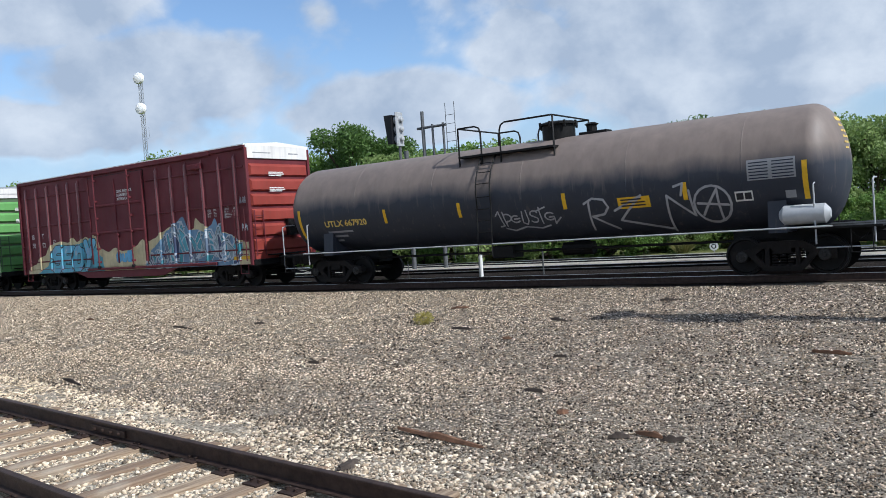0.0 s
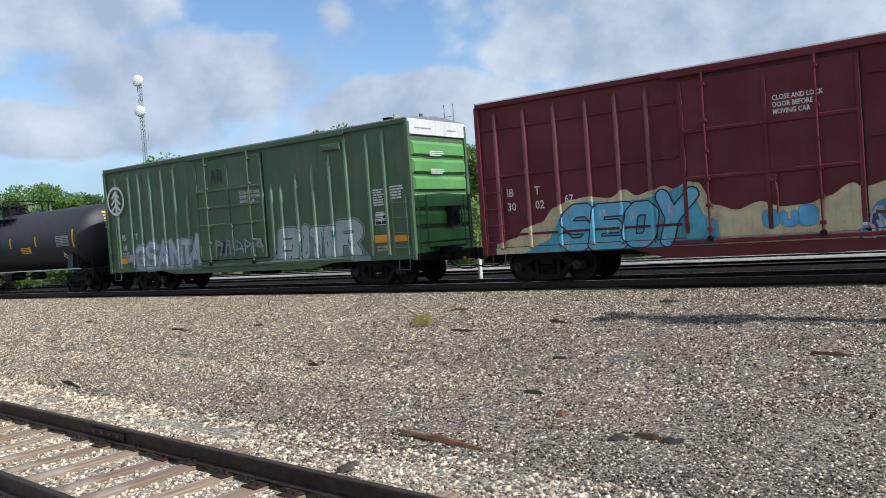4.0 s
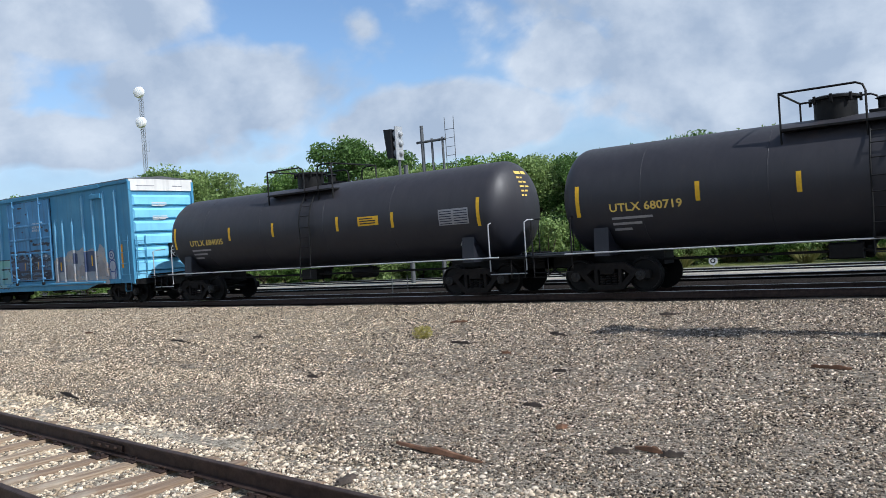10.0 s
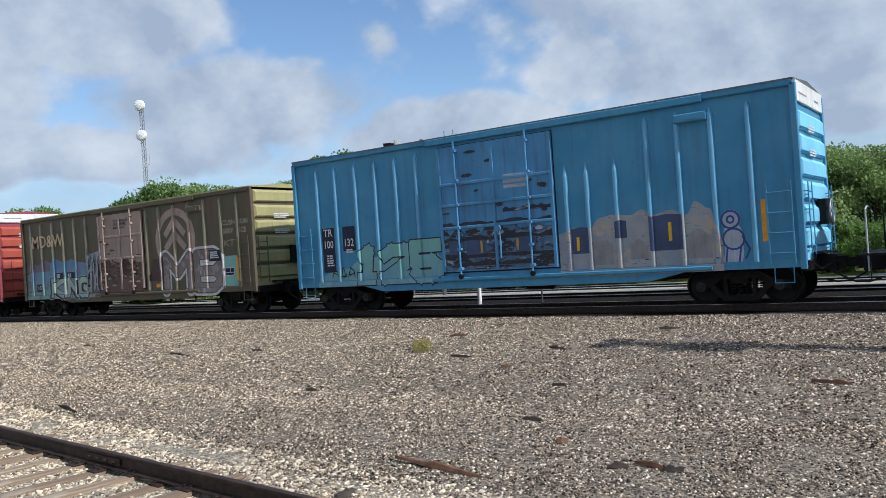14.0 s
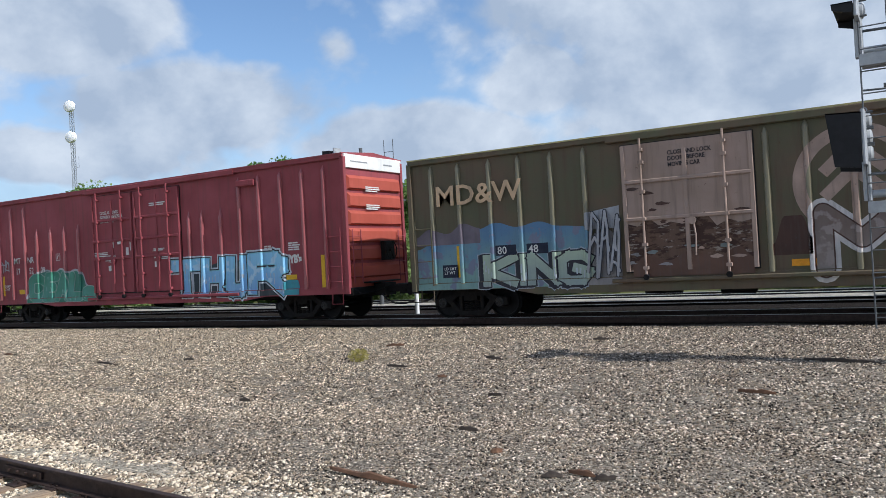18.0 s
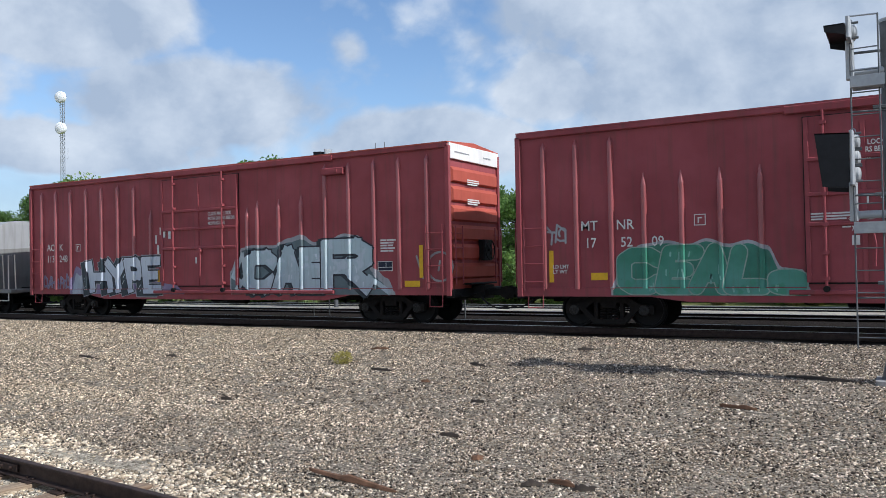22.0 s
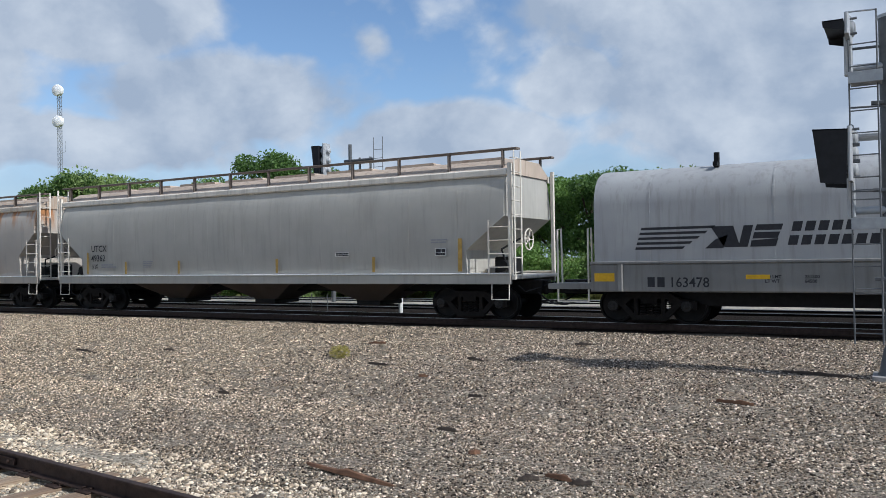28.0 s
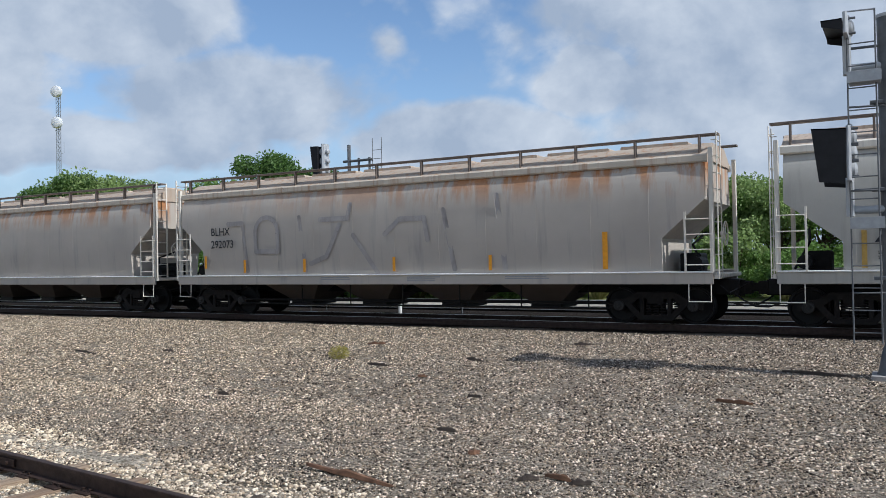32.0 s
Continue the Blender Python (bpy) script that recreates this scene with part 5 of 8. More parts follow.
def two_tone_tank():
    """Brown dust and painted-in top light on the upper half of a blue-black tank, with washed streaks."""
    m = Mat("brown dusted top lit blue black tank", 0.55)
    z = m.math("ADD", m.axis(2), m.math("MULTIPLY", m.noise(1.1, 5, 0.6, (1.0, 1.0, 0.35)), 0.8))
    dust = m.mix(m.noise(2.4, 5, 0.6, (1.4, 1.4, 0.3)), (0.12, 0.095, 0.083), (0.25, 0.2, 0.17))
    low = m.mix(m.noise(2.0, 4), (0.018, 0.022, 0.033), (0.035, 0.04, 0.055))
    # upper tone holds both the dirt and light put into the colour
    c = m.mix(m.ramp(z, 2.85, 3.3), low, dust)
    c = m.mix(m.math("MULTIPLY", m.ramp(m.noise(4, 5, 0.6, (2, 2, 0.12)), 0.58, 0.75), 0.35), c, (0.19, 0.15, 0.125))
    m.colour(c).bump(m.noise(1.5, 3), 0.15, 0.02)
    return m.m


def rusty_side():
    """Pale grey hopper side with rust runs from the roof edge and grey wash marks."""
    m = Mat("rust streaked pale grey hopper paint", 0.6)
    base = m.mix(m.noise(0.8, 4), (0.38, 0.335, 0.29), (0.51, 0.46, 0.4))
    base = m.mix(m.math("MULTIPLY", m.ramp(m.noise(2.5, 4, 0.6, (1.6, 1.6, 0.1)), 0.55, 0.72), 0.4), base, (0.22, 0.2, 0.2))
    run = m.ramp(m.noise(2.2, 5, 0.62, (1.3, 1.0, 0.2)), 0.42, 0.56)
    up = m.math("MULTIPLY", m.ramp(m.axis(2), 2.95, 3.7), m.ramp(m.axis(0), -9.0, 3.0))
    base = m.mix(m.math("MULTIPLY", m.math("MULTIPLY", run, up), 0.95), base, m.mix(m.noise(8, 3), (0.32, 0.11, 0.03), (0.48, 0.24, 0.09)))
    m.colour(base).bump(m.noise(1.6, 3), 0.2, 0.02)
    return m.m


def dusted_tank():
    """Blue-black tank with thin brown road dust on its upper half."""
    m = Mat("dusty black tank paint", 0.45, spec=0.4)
    z = m.math("ADD", m.axis(2), m.math("MULTIPLY", m.noise(1.1, 5, 0.6, (1.0, 1.0, 0.35)), 1.1))
    dust = m.mix(m.noise(2.4, 5, 0.6, (1.4, 1.4, 0.3)), (0.022, 0.021, 0.025), (0.046, 0.042, 0.046))
    low = m.mix(m.noise(2.0, 4), (0.013, 0.014, 0.021), (0.024, 0.025, 0.033))
    c = m.mix(m.ramp(z, 2.3, 3.7), low, dust)
    streak = m.noise(4, 5, 0.6, (2, 2, 0.12))
    c = m.mix(m.math("MULTIPLY", m.ramp(streak, 0.58, 0.75), 0.3), c, (0.06, 0.05, 0.048))
    c = m.mix(m.ramp(m.noise(0.55, 5, 0.6), 0.63, 0.7), c, (0.055, 0.038, 0.034))
    m.colour(c).rough(streak, 0.38, 0.62).bump(m.noise(1.5, 3), 0.15, 0.02)
    return m.m


P["black"] = dusted_tank()
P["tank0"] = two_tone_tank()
P["flakeblue"] = flaked("flaking dark blue door paint", (0.025, 0.025, 0.035), (0.08, 0.15, 0.24), (0.3, 0.32, 0.34))
P["flakerust"] = flaked("flaking rusted door paint", (0.05, 0.022, 0.014), (0.13, 0.075, 0.05), (0.3, 0.25, 0.21))
P["rusty"] = rusty_side()
G = {k: spray("spray " + k, c) for k, c in {
    "mauve": (0.17, 0.14, 0.17), "slate": (0.14, 0.185, 0.2), "edge": (0.5, 0.55, 0.6), "tealgrey": (0.27, 0.36, 0.39), "ink2": (0.03, 0.045, 0.055), "silver": (0.42, 0.46, 0.52), "pale": (0.62, 0.66, 0.7), "black": (0.015, 0.015, 0.02), "white": (0.75, 0.78, 0.8), "sky": (0.12, 0.38, 0.62),
    "teal": (0.06, 0.3, 0.36), "deep": (0.03, 0.07, 0.25), "aqua": (0.25, 0.55, 0.66), "cream": (0.6, 0.52, 0.3), "mint": (0.25, 0.5, 0.42), "forest": (0.02, 0.13, 0.09),
    "lilac": (0.25, 0.2, 0.32), "tan": (0.42, 0.3, 0.24), "rose": (0.45, 0.3, 0.28), "chalk": (0.4, 0.4, 0.42), "brown": (0.12, 0.06, 0.04), "grass": (0.1, 0.3, 0.1), "ghost": (0.3, 0.28, 0.28), "ghost2": (0.39, 0.355, 0.335), "umber": (0.07, 0.03, 0.02), "night": (0.02, 0.02, 0.032), "aqua2": (0.1, 0.37, 0.46), "steelblue": (0.15, 0.27, 0.4), "mint2": (0.2, 0.37, 0.33), "haze": (0.2, 0.24, 0.24), "sky2": (0.1, 0.24, 0.38), "sky3": (0.14, 0.32, 0.55), "putty": (0.3, 0.3, 0.29), "ink": (0.05, 0.075, 0.16), "steel": (0.44, 0.48, 0.52), "haze2": (0.3, 0.34, 0.33), "deepgreen": (0.05, 0.22, 0.15), "mint3": (0.1, 0.27, 0.24), "haze3": (0.3, 0.4, 0.34), "dusk": (0.14, 0.19, 0.27), "white2": (0.66, 0.62, 0.6), "drab": (0.19, 0.135, 0.12), "cream2": (0.5, 0.39, 0.29), "amber": (0.62, 0.43, 0.26)}.items()}

def scuffed(name, base, warm, cool):
    """Thin roller paint rubbed through to the coats below, with lying scratches."""
    m = Mat(name, 0.6)
    b = m.mix(m.ramp(m.noise(1.3, 4), 0.4, 0.62), base, cool)
    b = m.mix(m.ramp(m.noise(3.0, 5, 0.65), 0.54, 0.62), b, warm)
    b = m.mix(m.ramp(m.noise(6, 5, 0.7, (0.5, 1.0, 3.0)), 0.62, 0.66), b, (0.05, 0.05, 0.06))
    b = m.mix(m.ramp(m.noise(5, 5, 0.7, (1.2, 1.0, 1.2)), 0.64, 0.68), b, (0.1, 0.28, 0.42))
    m.colour(b)
    return m.m


P["mural"] = faded("spray mural fade", (0.19, 0.32, 0.3), (0.1, 0.2, 0.34), 1.2, 2.4, (0.17, 0.19, 0.27))
P["putty"] = scuffed("scuffed grey roller paint", (0.34, 0.34, 0.345), (0.42, 0.34, 0.28), (0.25, 0.28, 0.32))
G["hyp"] = faded("spray silver lilac fade", (0.45, 0.49, 0.57), (0.6, 0.64, 0.68), 0.9, 2.0)
G["caer"] = faded("spray grey teal fade", (0.4, 0.46, 0.5), (0.44, 0.54, 0.56), 0.9, 2.3, (0.5, 0.56, 0.6))
G["thur"] = faded("spray blue sky fade", (0.22, 0.41, 0.68), (0.28, 0.58, 0.78), 1.0, 2.2, (0.46, 0.64, 0.78))
G["sboy"] = faded("spray aqua steel fade", (0.12, 0.42, 0.52), (0.16, 0.45, 0.62), 0.9, 2.0, (0.2, 0.38, 0.56))
G["bitr"] = faded("spray thin grey fade", (0.42, 0.46, 0.45), (0.33, 0.38, 0.36), 0.95, 2.1)
G["one"] = faded("spray mint fade", (0.17, 0.34, 0.42), (0.2, 0.42, 0.36), 0.95, 1.9, (0.2, 0.4, 0.45))
G["mab"] = faded("spray brown grey fade", (0.26, 0.22, 0.2), (0.17, 0.12, 0.1), 0.9, 2.3, (0.3, 0.25, 0.23))
G["santa"] = faded("spray dull silver fade", (0.33, 0.37, 0.4), (0.44, 0.47, 0.5), 0.9, 2.0)
G["gbub"] = faded("spray green fade", (0.1, 0.3, 0.24), (0.04, 0.2, 0.12), 0.95, 2.0, (0.07, 0.27, 0.18))
G["king"] = faded("spray pale green grey fade", (0.3, 0.36, 0.34), (0.4, 0.48, 0.36), 0.9, 1.7)


def dense(strokes, step=0.1):
    """Cut long strokes short, so that they follow a curved side."""
    out = []
    for st in strokes:
        q = [st[0]]
        for (a, b), (c, d) in zip(st, st[1:]):
            n = max(1, int(math.hypot(c - a, d - b) / step))
            q += [(a + (c - a) * k / n, b + (d - b) * k / n) for k in range(1, n + 1)]
        out.append(q)
    return out


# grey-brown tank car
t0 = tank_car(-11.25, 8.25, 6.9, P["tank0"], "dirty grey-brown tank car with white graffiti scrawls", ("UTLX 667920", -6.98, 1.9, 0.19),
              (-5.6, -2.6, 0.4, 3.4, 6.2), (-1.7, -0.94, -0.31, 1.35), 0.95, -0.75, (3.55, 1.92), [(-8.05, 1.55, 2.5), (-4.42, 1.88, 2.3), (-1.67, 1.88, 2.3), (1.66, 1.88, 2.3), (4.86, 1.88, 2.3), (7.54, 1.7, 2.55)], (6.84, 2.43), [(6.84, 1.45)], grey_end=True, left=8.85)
mb = MB()
ribbon(mb, dense([[(2.34, 2.05), (2.26, 1.3)], [(2.2, 1.98), (2.45, 2.1), (2.75, 2.05), (2.85, 1.85), (2.7, 1.68), (2.36, 1.64), (2.95, 1.28)], [(3.0, 1.75), (3.75, 2.08), (3.1, 1.5), (4.35, 1.2)], [(4.4, 2.02), (4.35, 1.15)], [(4.4, 2.02), (5.0, 1.5), (4.95, 2.1)], [(4.6, 2.22), (4.82, 2.28), (4.75, 2.0)], arc(5.46, 1.74, 0.43, 0, 380, 18), [(5.2, 1.5), (5.6, 2.08), (5.62, 1.38)], [(5.12, 1.78), (5.82, 1.7)]]), 0.028, 0.0)
part("graffiti", wrap(mb, 0.008), G["chalk"], t0, "white chalky scrawl")
mb = MB()
tag = [[(-0.1, 5.5), (0.5, 6.4), (0.9, 3.2), (0.2, 3.0)], [(1.2, 6.2), (1.4, 3.0)], arc(1.7, 4.9, 0.8, 110, -100, 7) + [(1.5, 3.8)], arc(3.2, 4.5, 0.75, 60, 320, 8), [(3.0, 4.5), (3.9, 4.6)], [(4.5, 6.0), (4.3, 3.6), (4.9, 3.2), (5.3, 4.0), (5.2, 6.2)], arc(6.4, 5.4, 0.6, 20, 260, 6) + arc(6.3, 4.1, 0.6, 80, -150, 6), [(7.4, 6.6), (7.5, 3.2)], [(6.9, 5.9), (8.4, 6.6)], arc(8.9, 4.6, 0.8, 40, 330, 8), [(8.8, 4.4), (9.6, 4.5), (9.5, 3.0), (10.6, 4.2)], [(1.0, 2.6), (2.4, 2.0), (4.5, 2.7), (7.0, 2.2), (8.5, 2.7)]]
ribbon(mb, dense([[(-0.5 + p * 0.185, 1.16 + q * 0.125) for p, q in st] for st in tag]), 0.02, 0.0)
part("graffiti", wrap(mb, 0.008), G["chalk"], t0, "white chalky scrawl")
dp2 = part("data_plate", wrap(plate(6.0, 6.4, 1.75, 1.98), 0.006), M["stencil"], t0, "white bordered data plate")
part("plate_field", wrap(plate(6.03, 6.19, 1.79, 1.94), 0.01), M["kstencil"], dp2)
part("plate_field", wrap(plate(6.22, 6.37, 1.79, 1.94), 0.01), M["kstencil"], dp2)
part("placard", wrap(plate(7.1, 7.32, 1.75, 1.92), 0.006), M["plate"], t0)
part("air_reservoir", MB().lathe([(6.95, 0.1), (7.05, 0.22), (7.9, 0.22), (8.0, 0.1)], 16, "x", (0, -1.3, 1.36)), M["gpaint"], t0, "grey cylindrical air tank", 35)


def rows_of(xs2, a, b):
    return [(x, a, b) for x in xs2]


STD = (2.36, 3.0, 3.6)
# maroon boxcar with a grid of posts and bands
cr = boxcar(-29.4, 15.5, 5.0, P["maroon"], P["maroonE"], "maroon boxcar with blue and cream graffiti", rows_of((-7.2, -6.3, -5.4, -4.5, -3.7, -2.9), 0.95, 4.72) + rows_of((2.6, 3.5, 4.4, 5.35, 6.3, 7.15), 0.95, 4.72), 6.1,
            [(-2.1, 1.75, (-1.5, 0.9), (2.4, 3.5))], bands=[(-7.6, z, 5.4) for z in (1.35, 2.95, 4.25)] + [(1.9, z, 5.7) for z in (1.35, 2.95, 4.25)], sill=(0.72, 0.55, 2.6), roof_mat=M["white"], lit_post_paint=P["maroonP"])
lettering(cr, SHEET - 0.006, [("IB", -6.98, 2.38, 0.22, 0.9), ("T", -6.12, 2.38, 0.22, 0.9), ("30", -6.98, 2.0, 0.22, 0.9), ("02", -6.12, 2.0, 0.22, 0.9), ("67", -5.25, 2.1, 0.2, 0.9)], M["stencil"])
lettering(cr, FACE, [("CLOSE AND LOCK\nDOOR BEFORE\nMOVING CAR", 0.0, 3.95, 0.11, 0.8)], M["stencil"])
lettering(cr, SHEET - 0.006, [("EXH     17-0\nEXW    10-8\nEW        9-7", 5.5, 2.8, 0.075, 0.9), ("EXH W          6-2\nEXW H          6-0\nEW H          16-9\nEMPTY C.G.  5-0\nFLOOR H      3-5", 6.42, 2.9, 0.07, 0.8)], M["stencil"], bold=0.001)
def band(car, y, rows2, mat, label="", name="paint_patch", smooth=True):
    """Sprayed area with a jagged crest: rows2 of (x, top)."""
    mb = MB()
    if smooth:
        fine = []
        for (a, b), (c, d) in zip(rows2, rows2[1:]):
            fine += [(a + (c - a) * k / 6, b + (d - b) * (0.5 - 0.5 * math.cos(math.pi * k / 6))) for k in range(6)]
        rows2 = fine + [rows2[-1]]
    for (a, b), (c, d) in zip(rows2, rows2[1:]):
        mb.add([(a, y, 0.985), (c, y, 0.985), (c, y, d), (a, y, b)], [(0, 1, 2, 3)])
    return part(name, mb, mat, car, label)


rx = [-7.2, -6.3, -5.4, -4.5, -3.7, -2.9, 2.6, 3.5, 4.4, 5.35, 6.3, 7.15]
cs = Side(rx, [(-2.1, 1.75)])
wash(cr, cs, [(-7.4, 1.12), (-6.8, 1.25), (-6.5, 1.5), (-6.0, 1.62), (-5.55, 2.0), (-5.1, 2.15), (-4.6, 2.2), (-4.0, 2.12), (-3.6, 2.3), (-3.3, 2.12), (-2.95, 2.2), (-2.6, 2.3), (-2.35, 2.2), (-2.0, 2.35), (-1.75, 2.3), (-1.4, 1.75), (-0.9, 1.6), (-0.4, 1.75), (0.1, 1.6), (0.6, 1.62), (1.0, 1.75), (1.5, 2.0), (1.75, 1.85)], G["cream"], label="cream sprayed ground of the graffiti")
wash(cr, cs, [(1.75, 1.9), (2.2, 2.0), (2.6, 2.2), (3.3, 2.4), (3.9, 2.6), (4.35, 2.15), (4.62, 2.25), (4.75, 2.62), (5.1, 2.4), (5.5, 2.25), (6.0, 2.2), (6.4, 2.0), (6.8, 1.85), (7.1, 1.7), (7.55, 1.62), (7.65, 1.5)], G["cream"], label="cream sprayed ground of the graffiti")
wash(cr, cs, [(-6.55, 0.84), (-5.9, 1.1), (-5.3, 1.75), (-5.1, 2.02), (-4.7, 2.08), (-4.0, 1.98), (-3.2, 2.02), (-2.6, 2.1), (-2.2, 2.25), (-1.95, 2.2), (-1.6, 1.5), (-1.35, 1.4), (-1.3, 0.86)], G["aqua2"], lift=0.005, label="aqua sprayed ground of the graffiti")
piece(cr, cs, [("S", -5.4, -4.4, 0.84, 2.02, 0.03), ("E", -4.55, -3.5, 0.84, 1.98, 0.03), ("O", -3.65, -2.8, 0.86, 1.96, 0.02), ("Y", -2.95, -1.9, 0.84, 2.2, 0.05)], 0.155, G["sboy"], G["night"], None, 0.035, 0.0, gloss=G["edge"], square=False, label="aqua sprayed block letters", seed=3)
shards(cr, cs, 1.7, 7.1, [(1.55, 1.0), (2.0, 1.6), (2.5, 1.85), (3.0, 2.25), (3.5, 2.5), (4.0, 2.72), (4.35, 2.2), (4.8, 2.2), (5.2, 2.1), (5.6, 2.3), (5.85, 2.55), (6.1, 2.1), (6.5, 1.95), (7.0, 1.75), (7.1, 1.0)], 40, 8, G["edge"], [G["steelblue"], G["aqua2"], G["tealgrey"], G["ink"], G["teal"], G["dusk"], G["aqua2"]], G["ink2"], "blue and teal tangle of sprayed shapes")
piece(cr, cs, [("O", -0.35, 0.0, 1.15, 1.55, 0), ("U", 0.02, 0.4, 1.15, 1.5, 0), ("B", 0.42, 0.8, 1.15, 1.6, 0)], 0.075, G["sky"], G["sky2"], None, 0.012, 0.0, square=False, label="small blue sprayed letters")
graffiti(cr, wild(61, 2), 7.3, 7.62, 2.0, 2.25, SHEET - 0.006, G["white"], G["dusk"], None, 0.014, 0.008)
graffiti(cr, wild(63, 3), 7.28, 7.62, 2.95, 3.2, SHEET - 0.006, G["chalk"], G["chalk"], None, 0.008, 0.002)
strips(cr, FACE + 0.03, [(7.25, 1.0, 1.12, 0.9)], M["yellow"])

# green boxcar
ga = (-7.12, -6.23, -5.58, -4.87, -4.11, -3.35)
gb = (2.33, 3.06, 3.84, 4.6)
gc = boxcar(-47.45, 15.65, 5.0, P["green"], P["greenE"], "weathered green boxcar with silver graffiti", rows_of(ga, 0.98, 4.72) + rows_of((-2.65, 1.87), 1.0, 3.6) + [(x, 1.0, 3.55 + 0.25 * k) for k, x in enumerate(gb)] + rows_of((5.33, 6.22, 6.86), 0.98, 4.75), 5.95,
            [(-2.07, 1.5, (-1.39, 0.9), STD)], sill=(0.72, 0.66, 3.6), roof_mat=M["galv"], lit_post_paint=P["greenP"])
lettering(gc, SHEET - 0.006, [("IB", -7.0, 2.1, 0.24, 0.9), ("T", -6.1, 2.1, 0.24, 0.9), ("18", -7.0, 1.68, 0.24, 0.9)], M["stencil"])
lettering(gc, FACE, [("CLOSE AND LOCK\nBOTH DOORS BEFORE\nMOVING CAR", 0.32, 3.35, 0.11, 0.8)], M["stencil"])
lettering(gc, SHEET - 0.006, [("LD LMT\nLT WT", -7.0, 1.52, 0.09, 1.0)], M["stencil"], bold=0.001)
lettering(gc, SHEET - 0.006, [("LIFT AND\nJACK HERE", 6.35, 1.2, 0.07, 1.0)], M["stencil"], bold=0.001)
bars(gc, SHEET - 0.006, [(6.32, 3.0, 0.44, 7, 0.045), (7.0, 3.05, 0.55, 5, 0.05), (6.4, 2.3, 0.35, 6, 0.03)], M["stencil"])
emb = MB()
ribbon(emb, [arc(-7.12, 3.7, 0.53, 0, 360, 32), [(-7.12, 3.2), (-7.12, 4.05)], [(-7.4, 3.32), (-7.12, 3.56), (-6.84, 3.32)], [(-7.4, 3.58), (-7.12, 3.82), (-6.84, 3.58)], [(-7.34, 3.84), (-7.12, 4.06), (-6.9, 3.84)]], 0.05, 0.004)
part("emblem", onto(emb, 0, FACE - 0.002, 0), M["stencil"], gc, "white round emblem of chevrons")
gs = Side(ga + gb + (-2.65, 1.87, 5.33, 6.22, 6.86), [(-2.07, 1.5)])
wash(gc, gs, [(-6.2, 0.9), (-6.0, 1.7), (-5.6, 1.85), (-5.0, 1.75), (-4.4, 1.9), (-3.6, 1.7), (-2.9, 1.75), (-2.4, 1.9), (-2.1, 1.3)], G["haze"], label="dull grey sprayed ground")
piece(gc, gs, [("G", -6.15, -5.4, 0.9, 1.85, 0), ("S", -5.5, -4.65, 0.86, 1.95, 0.02), ("A", -4.75, -3.9, 0.86, 2.0, 0.02), ("N", -3.95, -3.15, 0.86, 2.0, -0.01), ("T", -3.25, -2.55, 0.88, 1.95, 0.0), ("A", -2.7, -1.98, 0.86, 2.12, 0.04)], 0.105, G["santa"], G["dusk"], G["haze2"], 0.03, 0.025, square=True, gloss=G["pale"], label="silver lilac sprayed block letters", seed=5)
graffiti(gc, word("GASSI", 4.8, 0.5, 8), -6.75, -5.85, 1.25, 1.5, SHEET - 0.024, G["chalk"], G["lilac"], None, 0.035, 0.02)
wash(gc, gs, [(1.6, 0.9), (1.9, 1.3), (2.2, 1.9), (2.6, 2.0), (3.1, 1.95), (3.8, 1.95), (4.3, 2.0), (4.8, 2.15), (5.3, 2.12), (5.6, 1.8), (5.8, 1.2), (6.1, 0.95)], G["haze"], label="thin grey sprayed ground")
piece(gc, gs, [("B", 1.98, 3.1, 0.92, 2.05, 0.02), ("I", 3.08, 3.55, 0.95, 2.1, 0.01), ("T", 3.48, 4.25, 0.95, 2.0, 0.01), ("E", 4.15, 4.8, 0.95, 2.0, 0.0), ("R", 4.65, 5.8, 0.92, 2.15, 0.02)], 0.17, G["bitr"], G["forest"], G["putty"], 0.025, 0.04, square=False, gloss=G["forest"], label="pale grey bubble letters", seed=9)
wash(gc, gs, [(1.6, 0.99), (3.0, 0.985), (4.8, 0.99), (6.1, 0.985)], G["putty"], lift=0.03, smooth=False)
graffiti(gc, wild(40, 5), -1.2, 1.4, 1.25, 1.8, FACE - 0.002, G["ghost"], G["forest"], None, 0.035, 0.02)
strips(gc, FACE + 0.0, [(-0.75, 1.35, 1.75, 0.45)], M["navy"], "dark_panel")
graffiti(gc, wild(45, 2), -1.1, -0.5, 3.85, 4.35, FACE - 0.002, G["night"], G["black"], None, 0.02, 0.006)
strips(gc, FACE + 0.028, [(-6.9, 1.15, 1.38, 0.4), (6.62, 1.36, 1.6, 0.62), (7.35, 1.36, 1.55, 0.6)], M["orange"])
strips(gc, -1.515, [(2.1, 0.86, 0.97, 0.8), (4.6, 0.86, 0.97, 0.8), (-3.9, 0.86, 0.97, 0.6)], M["orange"])
strips(gc, SHEET - 0.004, [(6.6, 1.9, 2.25, 0.5)], M["navy"], "data_panel")
part("panel_grid", MB().box(6.39, 6.81, SHEET - 0.014, SHEET - 0.009, 2.06, 2.09).box(6.39, 6.81, SHEET - 0.014, SHEET - 0.009, 2.2, 2.22).box(6.585, 6.61, SHEET - 0.015, SHEET - 0.009, 1.95, 2.22), M["stencil"], gc)

